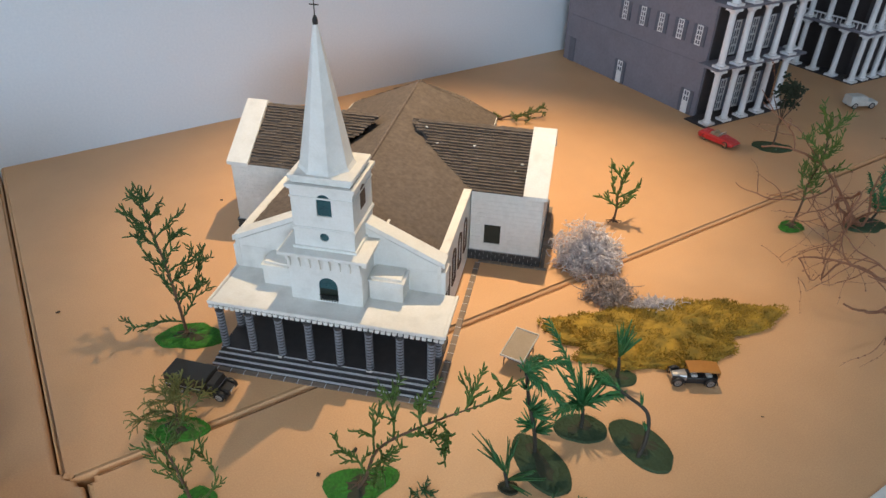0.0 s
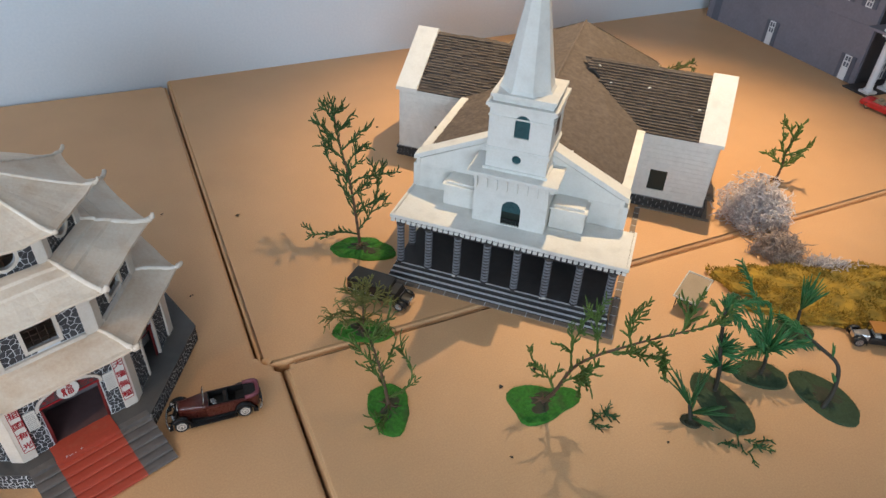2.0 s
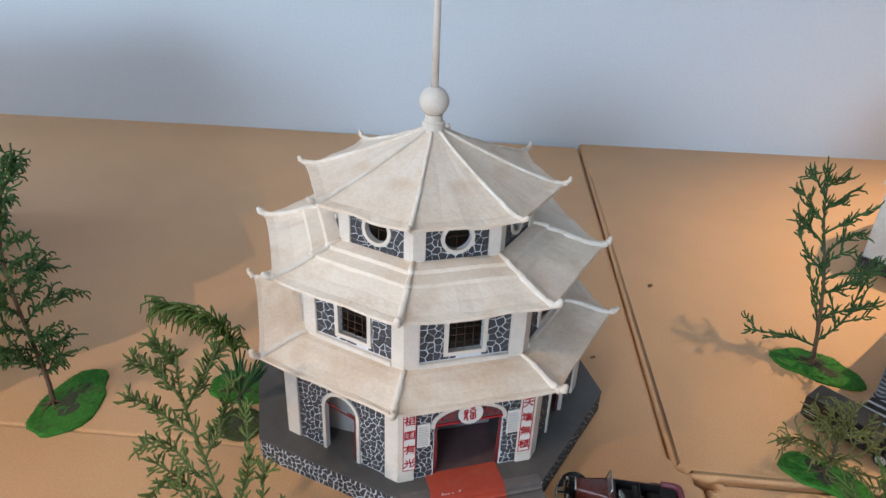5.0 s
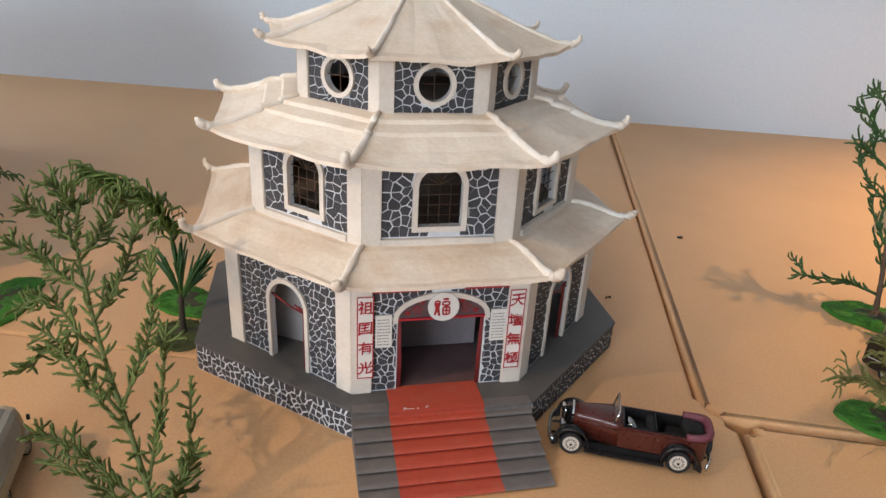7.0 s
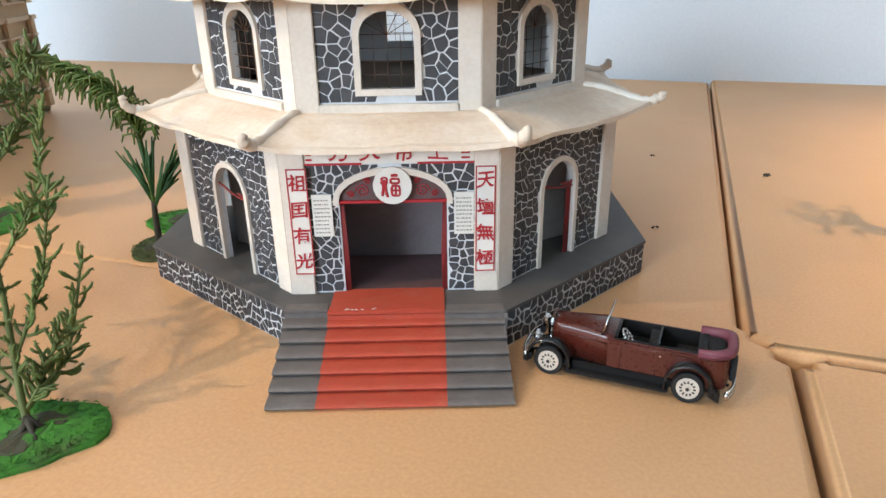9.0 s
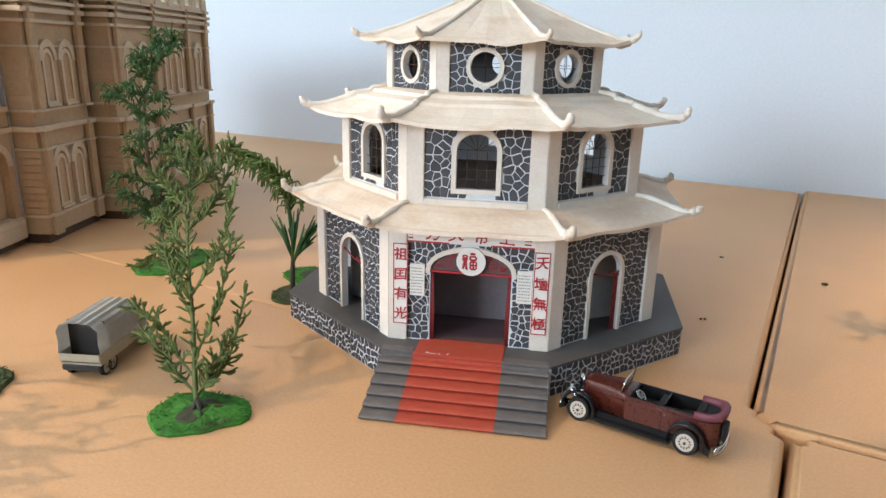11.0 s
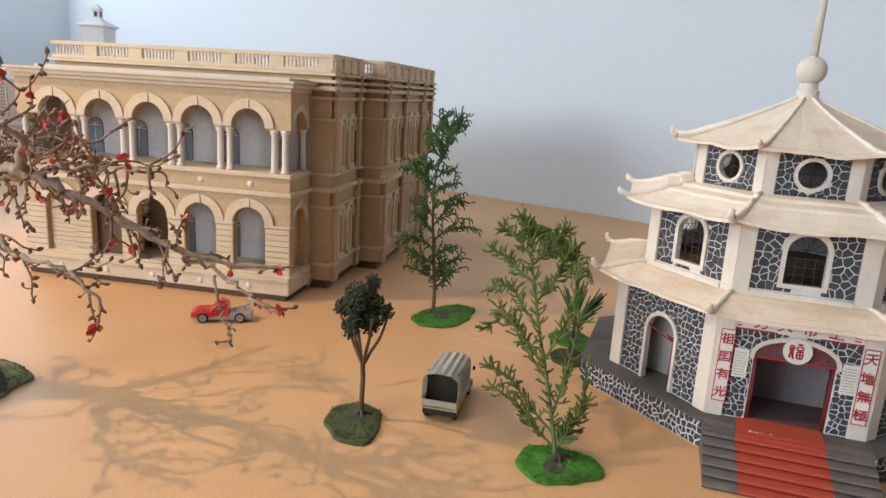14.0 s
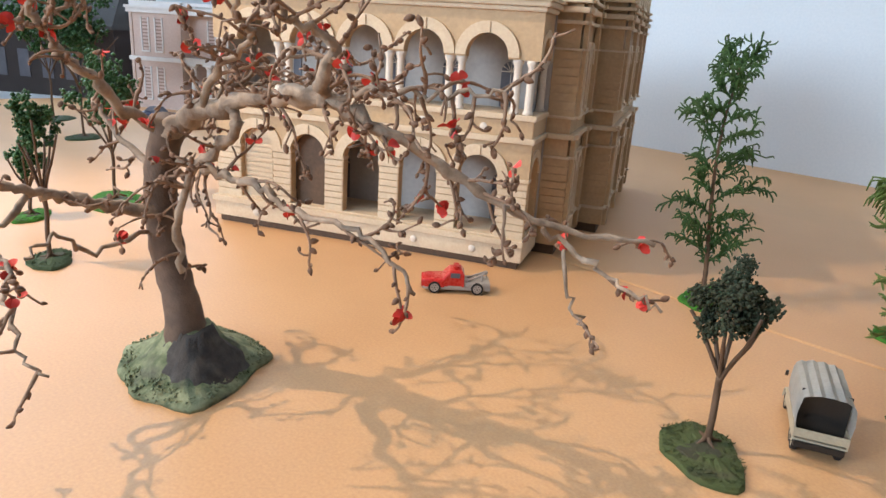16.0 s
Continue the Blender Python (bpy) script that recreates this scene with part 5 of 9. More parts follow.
def paint_chips():
    """Flecks of white paint on the right wing roof."""
    rng = random.Random(2)
    for x, y, r in ((0.155, 0.380, 0.0028), (0.246, 0.357, 0.0020), (0.062, 0.404, 0.0022), (0.088, 0.378, 0.0016), (0.236, 0.345, 0.0010)):
        z = 0.1435 + (y - 0.3085) / 0.1115 * 0.0765 + 0.0034
        t = Tubes()
        for _ in range(4):
            t.blob((x + rng.uniform(-r, r), y + rng.uniform(-r, r) * 0.8, z), r * rng.uniform(0.6, 1.0), rng)
        cpart("paint_chip", t, M_CHURCH, "fleck of white paint")


paint_chips()
church_walls()
church_roofs()
porch()
tower()

# ---- the ochre palace with arcades ----
YE = pose(-1.253, 0.273, 0, 0, 0, 60.5)
palace = thing("arcaded_palace", YE, "two-storey ochre palace model with arcades, balustrade and rusticated walls", "building")
BAY = 0.0715
CENTRES = [-0.058 - BAY * k for k in range(5)]


def ypart(name, bm, stuff, label="", parent=None, **k):
    return part(name, bm, stuff, parent or palace, label, **k)


def ring_band(name, x0, x1, y0, y1, z0, z1, d, stuff=None, label=""):
    """A moulding that runs round three sides of a block and stands d proud."""
    ypart(name, box(x0 - d, x1 + d, y0 - d, y1 + d, z0, z1, min(0.0008, (z1 - z0) * 0.2)), stuff or M_YPALE, label)


def arcade_front():
    L, R = -0.403, 0.0
    ypart("dark_plinth", box(L + 0.004, R - 0.004, -0.001, 0.07, 0, 0.009), M_BARK, "dark brown recessed plinth")
    ypart("base_course", box(L, R + 0.002, -0.007, 0.07, 0.009, 0.0275, 0.0008), M_YPALE, "pale ochre base course")
    ring_band("base_ledge", L, R, -0.0065, 0.066, 0.0275, 0.0345, 0.003)
    ypart("veranda_floor", box(L, R, 0.0, 0.068, 0.0345, 0.036), M_YPALE)
    holes = [arch(c, 0.0355, 0.046, 0.101, 14) for k, c in enumerate(CENTRES)]
    bm = bmesh.new()
    outer = [(L, 0.0355)]
    for c in reversed(CENTRES):
        a = arch(c, 0.0355, 0.046, 0.101, 14)
        outer += [a[0]] + list(reversed(a[2:])) + [a[1]]
    outer = [p for k, p in enumerate(outer) if k == 0 or p != outer[k - 1]] + [(R, 0.0355), (R, 0.141), (L, 0.141)]
    sheet(bm, outer, [], 0.002, 0.012)
    low = ypart("lower_arcade", bm, M_YELLOW, "ochre ground-floor arcade")
    # pier stones
    for k in range(6):
        x1 = R if k == 0 else CENTRES[k - 1] - 0.0232
        x0 = L if k == 5 else CENTRES[k] + 0.0232
        if k == 0:
            x0 = CENTRES[0] + 0.0232
        for r in range(8):
            z = 0.036 + 0.0078 * r
            ypart("pier_stone", box(x0 + 0.0002, x1 - 0.0002, 0.0002, 0.0125, z, z + 0.0068, 0.0005), M_YPALE, parent=low)
        ypart("pier_cap", box(x0 - 0.001, x1 + 0.001, -0.0008, 0.013, 0.0985, 0.1025, 0.0005), M_YPALE, parent=low)
    for z, zb in ((0.101, 0.1025), (0.2295, 0.2295)):
        for c in CENTRES:
            bm = bmesh.new()
            n = 16
            out = [(c + 0.0354 * math.cos(math.pi * k / n), z + 0.0354 * math.sin(math.pi * k / n)) for k in range(n + 1)]
            inn = [(c + 0.0235 * math.cos(math.pi * k / n), z + 0.0235 * math.sin(math.pi * k / n)) for k in range(n + 1)]
            sheet(bm, out + list(reversed(inn)), [], -0.001, 0.0024)
            a = ypart("arch_moulding", bm, M_YPALE, "pale arch moulding with a keystone")
            ypart("keystone", box(c - 0.0024, c + 0.0024, -0.0022, 0.002, z + 0.0235, z + 0.0345, 0.0004), M_YPALE, parent=a)
    # balcony band with rosettes
    ring_band("balcony_ledge", L, R, 0, 0.066, 0.141, 0.1475, 0.003)
    ypart("balcony_band", box(L, R, 0.0008, 0.068, 0.1475, 0.1655, 0.0006), M_YELLOW, "ochre balcony band")
    ring_band("balcony_rail", L, R, 0, 0.066, 0.1655, 0.1715, 0.0025)
    for z, cs in ((0.156, CENTRES), (0.0185, CENTRES)):
        for c in cs:
            bm = bmesh.new()
            lathe(bm, [(0.0038, 0), (0.0042, 0.0008), (0.003, 0.0016), (0.0012, 0.002)], 14, pose(c + 0.0025, 0.001 if z > 0.1 else -0.0072, z, 90, 0, 0))
            ypart("rosette", bm, M_WHITE, "small white rosette", smooth=False)
    # upper arcade: the wall over paired columns
    outer = [(L, 0.2275)]
    for c in reversed(CENTRES):
        a = arch(c, 0.2275, 0.047, 0.2295, 14)
        outer += [a[0]] + list(reversed(a[2:])) + [a[1]]
    outer += [(R, 0.2275), (R, 0.276), (L, 0.276)]
    bm = bmesh.new()
    sheet(bm, outer, [], 0.002, 0.012)
    up = ypart("upper_arcade", bm, M_YELLOW, "ochre upper arcade wall")
    prof = [(0.0058, 0.1715), (0.0058, 0.174), (0.0048, 0.1755), (0.0044, 0.178), (0.0040, 0.2195), (0.0046, 0.2215), (0.0060, 0.2245), (0.0060, 0.2275)]
    bm = bmesh.new()
    lathe(bm, prof, 14)
    first = ypart("column", bm, M_WHITE, "white arcade column", m=pose(R - 0.0095, 0.007, 0), smooth=True)
    xs = [R - 0.0245]
    for k in range(4):
        mid = (CENTRES[k] + CENTRES[k + 1]) / 2
        xs += [mid - 0.0068, mid + 0.0068]
    xs += [L + 0.0085]
    for x in xs:
        ypart("column", first.data, M_WHITE, "white arcade column", m=pose(x, 0.007, 0))
    for y in (0.060,):
        ypart("column", first.data, M_WHITE, "white arcade column", m=pose(R - 0.0075, y, 0))
    # return of the arcade on the right and left
    for x, s in ((R, 1), (L, -1)):
        for z0, zs, z1, w in ((0.0355, 0.101, 0.141, 0.044), (0.2275, 0.2295, 0.276, 0.044)):
            a = arch(0.036, z0, w, zs, 12)
            o = [(0.0125, z0), a[0]] + list(reversed(a[2:])) + [a[1], (0.070, z0), (0.070, z1), (0.0125, z1)]
            bm = bmesh.new()
            sheet(bm, o, [], -0.005, 0.005, pose(x - s * 0.007, 0, 0, 0, 0, 90))
            ypart("side_arcade", bm, M_YELLOW, "ochre arcade return")
            bm = bmesh.new()
            n = 14
            out = [(0.036 + 0.0305 * math.cos(math.pi * k / n), zs + 0.0305 * math.sin(math.pi * k / n)) for k in range(n + 1)]
            inn = [(0.036 + 0.0222 * math.cos(math.pi * k / n), zs + 0.0222 * math.sin(math.pi * k / n)) for k in range(n + 1)]
            sheet(bm, out + list(reversed(inn)), [], -0.0012, 0.0012, pose(x - s * 0.0015, 0, 0, 0, 0, 90))
            ypart("arch_moulding", bm, M_YPALE)
            low_arch = z0 < 0.1
            ypart("blind_panel", box(x - s * 0.0135 - 0.0012, x - s * 0.0135 + 0.0012, 0.0125, 0.068, 0.0355 if low_arch else 0.1716, zs + 0.023), M_YELLOW if low_arch else M_LILAC, "plain panel closing the side arch")
    # inner wall behind the arcades with arched doors
    inner = ypart("inner_wall", box(L, R, 0.0685, 0.0715, 0.0355, 0.276), M_LILAC, "pale grey wall inside the arcade")
    ypart("gallery_floor", box(L, R, 0.012, 0.068, 0.166, 0.1675), M_LILAC)
    for zb, zs in ((0.0365, 0.083), (0.1722, 0.212)):
        for c in CENTRES:
            cx = c + 0.012
            bm = bmesh.new()
            sheet(bm, arch(cx, zb, 0.023, zs, 10), [], 0.0672, 0.0684)
            d = ypart("arched_door", bm, M_BLUEGREY, "dark arched door with a fanlight")
            t = Tubes()
            for a in (0, 30, 60, 90, 120, 150, 180):
                t.bar([(cx, 0.0668, zs), (cx + 0.0112 * math.cos(radians(a)), 0.0668, zs + 0.0112 * math.sin(radians(a)))], 0.0005, 4)
            t.bar([(cx, 0.0668, zb), (cx, 0.0668, zs)], 0.0006, 4)
            t.bar([(cx - 0.0115, 0.0668, zs), (cx + 0.0115, 0.0668, zs)], 0.0007, 4)
            part("glazing_bar", t, M_WHITE, d)
    # louvred shutter in the last bay
    c = CENTRES[4]
    sh = ypart("shutter_panel", box(c - 0.023, c + 0.023, 0.008, 0.011, 0.0355, 0.122), M_YPALE, "closed pale louvred shutter")
    for k in range(11):
        ypart("slat", box(c - 0.019, c + 0.019, 0.0062, 0.0082, 0.045 + 0.0062 * k, 0.0492 + 0.0062 * k, 0.0004), M_YPALE, parent=sh)
    ypart("door_leaf", box(CENTRES[3] - 0.023, CENTRES[3] + 0.023, 0.0135, 0.015, 0.0355, 0.124), M_BARK, "dark brown door in the arcade")


def rusticated(x0, x1, y0, y1, z0, z1, step, name, parent=None):
    n = max(1, round((z1 - z0) / step))
    h = (z1 - z0) / n
    core = ypart(name, box(x0 + 0.0015, x1 - 0.0015, y0 + 0.0015, y1, z0, z1), M_YELLOW, "ochre wall laid in level courses", parent)
    for k in range(n):
        ypart("course_stone", box(x0, x1, y0, y1 - 0.0005, z0 + h * k + 0.0005, z0 + h * (k + 1) - 0.0005, 0.0004), M_YELLOW, parent=core)
    return core


BANDS = ((0.0345, 0.038, 0.003), (0.118, 0.1205, 0.002), (0.141, 0.147, 0.004), (0.1645, 0.1675, 0.003), (0.240, 0.2425, 0.002), (0.268, 0.272, 0.003), (0.280, 0.286, 0.005), (0.2905, 0.2945, 0.007), (0.300, 0.304, 0.005))


def block(x0, x1, y0, y1, wins, piers):
    """A main block: plinth, courses at its corners, mouldings, side windows and pilasters, cornice and balustrade."""
    ypart("dark_plinth", box(x0 + 0.006, x1 - 0.006, y0 + 0.004, y1, 0, 0.0125), M_BARK, "dark brown recessed plinth")
    ypart("base_course", box(x0, x1, y0, y1, 0.0125, 0.0345, 0.0008), M_YELLOW, "ochre base course")
    body = ypart("block_wall", box(x0 + 0.003, x1 - 0.003, y0 + 0.003, y1 - 0.003, 0.0345, 0.300), M_YELLOW, "plain ochre side wall")
    for z0, z1 in ((0.038, 0.118), (0.166, 0.240)):
        rusticated(x1 - 0.034, x1 + 0.0005, y0, y0 + 0.017, z0, z1, 0.0089, "corner_pier", body)
    for z0, z1, d in BANDS:
        ypart("moulding", box(x0 - d * 0.5, x1 + d, y0 - d, y1 + d * 0.5, z0, z1, 0.0006), M_YPALE, parent=body)
    for y in piers:
        # a pilaster with its own foot and the mouldings breaking forward over it
        ypart("pilaster_foot", box(x1 - 0.001, x1 + 0.0052, y - 0.0085, y + 0.0085, 0.0105, 0.0345, 0.0006), M_YELLOW, parent=body)
        for z0, z1 in ((0.0385, 0.141), (0.1675, 0.268), (0.272, 0.300)):
            ypart("pilaster", box(x1 - 0.001, x1 + 0.0046, y - 0.0068, y + 0.0068, z0, z1, 0.0005), M_YELLOW, "plain ochre pilaster", body)
        for z0, z1, d in BANDS:
            ypart("moulding_break", box(x1 - 0.001, x1 + 0.005 + d * 0.7, y - 0.0085, y + 0.0085, z0 + 0.0002, z1 + 0.0003, 0.0005), M_YPALE, parent=body)
    for z0, z1 in ((0.0385, 0.141), (0.1675, 0.268)):
        for y in wins:
            op = arch(y, z0 + 0.008, 0.015, z0 + 0.056, 10, 1.35)
            bm = bmesh.new()
            sheet(bm, arch(y, z0 + 0.003, 0.023, z0 + 0.056, 10, 1.35), [op], -0.002, 0.004, pose(x1 - 0.0005, 0, 0, 0, 0, 90))
            w = ypart("window_surround", bm, M_YPALE, "pale pointed window surround", body)
            bm = bmesh.new()
            sheet(bm, op, [], -0.0015, 0.001, pose(x1 - 0.0022, 0, 0, 0, 0, 90))
            hood = [(y + 0.019 * math.cos(math.pi * k / 12), z0 + 0.057 + 0.0255 * math.sin(math.pi * k / 12)) for k in range(13)]
            soffit = [(y + 0.0125 * math.cos(math.pi * k / 12), z0 + 0.057 + 0.0175 * math.sin(math.pi * k / 12)) for k in range(12, -1, -1)]
            bm2 = bmesh.new()
            sheet(bm2, hood + soffit, [], -0.0034, 0.004, pose(x1 - 0.0005, 0, 0, 0, 0, 90))
            ypart("window_hood", bm2, M_YPALE, "raised hood moulding", body)
            ypart("window_sill", box(x1 - 0.001, x1 + 0.0042, y - 0.0135, y + 0.0135, z0 + 0.001, z0 + 0.0045, 0.0004), M_YPALE, parent=body)
            ypart("window_pane", bm, M_YELLOW, parent=body)
    # balustrade
    zt, zb = 0.3045, 0.3285
    for y, xa, xb in ((y0 + 0.003, x0, x1),):
        ypart("balustrade_base", box(xa, xb, y - 0.003, y + 0.004, zt, zt + 0.005, 0.0005), M_YPALE)
        ypart("balustrade_rail", box(xa, xb, y - 0.004, y + 0.005, zb - 0.0055, zb, 0.0008), M_YPALE, "ochre balustrade rail")
        x = xb
        k = 0
        while x > xa + 0.01:
            ypart("pedestal", box(max(x - 0.0215, xa), x, y - 0.0025, y + 0.0035, zt + 0.004, zb - 0.004, 0.0005), M_YPALE)
            for j in range(9):
                bx0 = x - 0.0215 - 0.0482 * (j + 0.6) / 9.2
                if bx0 > xa:
                    ypart("baluster", BALUSTER, M_WHITE, m=pose(bx0, y + 0.0005, zt + 0.0045))
            x -= BAY
            k += 1
    y = y0
    ypart("balustrade_rail", box(x1 - 0.007, x1 + 0.002, y0, y1, zb - 0.0055, zb, 0.0008), M_YPALE)
    ypart("balustrade_base", box(x1 - 0.006, x1 + 0.001, y0, y1, zt, zt + 0.005, 0.0005), M_YPALE)
    n = max(1, round((y1 - y0) / 0.05))
    for k in range(n + 1):
        yy = y0 + 0.012 + (y1 - y0 - 0.024) * k / n
        ypart("pedestal", box(x1 - 0.0055, x1 + 0.003, yy - 0.010, yy + 0.010, zt, zb + 0.0003, 0.0005), M_YPALE)
        if k < n:
            for j in range(4):
                ypart("baluster", BALUSTER, M_WHITE, m=pose(x1 - 0.0025, yy + 0.014 + 0.0065 * j, zt + 0.0045))
    ypart("roof_deck", box(x0 + 0.002, x1 - 0.002, y0 + 0.004, y1, 0.300, 0.3035), M_CANVAS, "flat grey roof deck")


bm = bmesh.new()
lathe(bm, [(0.0016, 0), (0.0016, 0.002), (0.001, 0.003), (0.0021, 0.007), (0.0011, 0.0115), (0.0015, 0.013), (0.0015, 0.0148)], 8)
BALUSTER = bpy.data.meshes.new("baluster")
bm.to_mesh(BALUSTER)
bm.free()
arcade_front()
block(-0.402, 0.030, 0.0725, 0.1985, (0.113, 0.153), (0.087, 0.187))
block(-0.42, 0.065, 0.2045, 0.56, (0.250, 0.295, 0.3775, 0.422, 0.505), (0.2225, 0.336, 0.464, 0.546))
ring_band("cornice_bed", -0.403, 0.0, 0, 0.066, 0.276, 0.281, 0.002)
ring_band("cornice", -0.403, 0.0, 0, 0.066, 0.281, 0.2865, 0.006, label="pale moulded cornice")
ring_band("cornice_top", -0.403, 0.0, 0, 0.066, 0.2865, 0.290, 0.009)
ypart("veranda_roof", box(-0.370, -0.002, 0.002, 0.073, 0.290, 0.2935), M_CANVAS, "flat grey veranda roof")

# ---- plastic trees, moss and driftwood ----
def rnd_dir(rng, z0=-1.0, z1=1.0):
    a, z = rng.uniform(0, 2 * math.pi), rng.uniform(z0, z1)
    r = math.sqrt(max(0, 1 - z * z))
    return Vector((r * math.cos(a), r * math.sin(a), z))


def turf_pad(tree, seed, rx, ry, h, turf, label, m, rough=0.12, tri=0.0):
    """A turf pad with short flock blades and a darker patch round the stem."""
    pad = part("turf_pad", wobble_disc(random.Random(seed), rx, ry, h, 28, rough, tri), turf, tree, label, m=m)
    rng = random.Random(seed)
    ph = [rng.uniform(0, 6.28) for _ in range(4)]
    t = Tubes()
    for _ in range(620):
        a, s = rng.uniform(0, 2 * math.pi), rng.uniform(0.05, 1.0) ** 0.5
        q = 1 + rough * (math.sin(2 * a + ph[0]) + 0.6 * math.sin(3 * a + ph[1]) + 0.3 * math.sin(7 * a + ph[2])) + tri * math.cos(3 * a)
        p = Vector((rx * q * s * math.cos(a), ry * q * s * math.sin(a), h * (1.0 if s > 0.9 else 1.15)))
        t.bar([p, p + rnd_dir(rng, 0.1, 0.8) * rng.uniform(0.0010, 0.0022)], [0.0004, 0.0002], 3, False)
    part("turf_flock", t, turf, pad, kind="stuff")
    part("glue_patch", wobble_disc(random.Random(seed + 1), rx * 0.42, ry * 0.46, h * 0.5, 22, 0.3), M_DARKPAD, pad, "dark green patch round the stem", m=pose(0, 0, h * 0.95))
    return pad


def leaflet(t, rng, p, d, side, length, r, hook):
    """One short soft leaf: leaves the twig at a sharp angle and hooks at the tip."""
    a = p + (d * 0.75 + side * 0.6).normalized() * length * 0.40
    b = a + (d * 0.7 + side * 0.5 + Vector((0, 0, hook * 0.8))).normalized() * length * 0.34
    c = b + (d * 0.3 + side * rng.uniform(-0.2, 0.8) + Vector((0, 0, hook * 1.6))).normalized() * length * 0.30
    t.bar([p, a, b, c], [r * 0.8, r, r * 0.95, r * 0.5], 4)


def frond(t, rng, p, d, length, r, droop, leaf, hook=0.4, gap=0.0052):
    """A curling twig with leaflets on alternate sides."""
    pts, q, dd = [Vector(p)], Vector(p), Vector(d).normalized()
    n = max(3, int(length / gap))
    turn = rnd_dir(rng, -0.2, 0.6) * rng.uniform(0.05, 0.22)
    for k in range(n):
        q = q + dd * (length / n)
        dd = (dd + Vector((0, 0, -droop)) + turn + rnd_dir(rng) * 0.10).normalized()
        pts.append(q)
    t.bar(pts, [r * (1.15 - 0.5 * k / n) for k in range(n + 1)], 5)
    spin = rng.uniform(0, 6.28)
    for k in range(1, n + 1):
        ax = (pts[k] - pts[k - 1]).normalized()
        u = ax.orthogonal().normalized()
        w = ax.cross(u)
        for sg in (0, 1):
            if leaf and rng.random() < 0.62:
                a = spin + math.pi * sg + rng.uniform(-0.6, 0.6)
                leaflet(t, rng, pts[k], ax, u * math.cos(a) + w * math.sin(a), leaf * rng.uniform(0.5, 1.35), r * 0.95, hook * rng.uniform(-0.2, 1.3))
        spin += 0.5
    return pts


def wire_tree(m, label, stem, branches, leaf, bark, turf, pad, seed, fl=0.011, fr=0.0011, group="", droop=0.0, per=2, hook=0.4, pad_at=(0, 0), pad_label="", stem_r=0.0026, gap=0.0052, sub=0.5):
    """A plastic tree: a beaded stem, side branches that fork into leafy twigs, on a turf pad.
    branches: (place on the stem 0..1, length, heading in degrees, rise)."""
    rng = random.Random(seed)
    tree = thing("plastic_tree", m, label, "tree", group or "trees on the table")
    if pad:
        turf_pad(tree, seed, pad[0], pad[1], 0.0032, turf, pad_label, pose(pad_at[0], pad_at[1], 0, 0, 0, pad[2] if len(pad) > 2 else 0), 0.06 if len(pad) > 3 else 0.12, pad[3] if len(pad) > 3 else 0.0)
    path = spline([(0, 0, 0.001), *stem], 8)
    n = len(path) - 1
    t = Tubes()
    t.bar(path, [stem_r * (1 - 0.72 * k / n) * (1.0 + 0.18 * (k % 2)) for k in range(n + 1)], 7)
    for k in range(5):
        a = k * 1.26 + rng.uniform(-0.3, 0.3)
        t.bar([(0, 0, 0.008), (0.006 * math.cos(a), 0.006 * math.sin(a), 0.0045), (0.016 * math.cos(a + 0.2), 0.014 * math.sin(a + 0.2), 0.0042)], [0.0018, 0.0014, 0.0007], 4)
    part("trunk", t, bark, tree)
    t = Tubes()
    for s, length, heading, rise in branches:
        x = s * n
        k = min(int(x), n - 1)
        p = path[k].lerp(path[k + 1], x - k)
        d = Vector((math.cos(radians(heading)), math.sin(radians(heading)), rise)).normalized()
        pts = frond(t, rng, p, d, length, fr * 1.15, droop, fl, hook, gap)
        for _ in range(per):
            i = rng.randint(max(1, len(pts) // 5), len(pts) - 2)
            ax = (pts[i + 1] - pts[i]).normalized()
            frond(t, rng, pts[i], (ax + rnd_dir(rng, -0.3, 0.7) * 0.85).normalized(), length * sub * rng.uniform(0.6, 1.1), fr, droop, fl, hook, gap)
    for k in range(int(n * 0.3), n):
        for _ in range(2):
            ax = (path[k + 1] - path[k]).normalized()
            e = rnd_dir(rng, -0.2, 0.5)
            leaflet(t, rng, path[k].lerp(path[k + 1], rng.random()), ax, e, fl * 0.8, fr, hook)
    frond(t, rng, path[-1], (path[-1] - path[-3]).normalized(), fl * 1.2, fr, droop, fl, hook, gap)
    part("foliage", t, leaf, tree)
    return tree


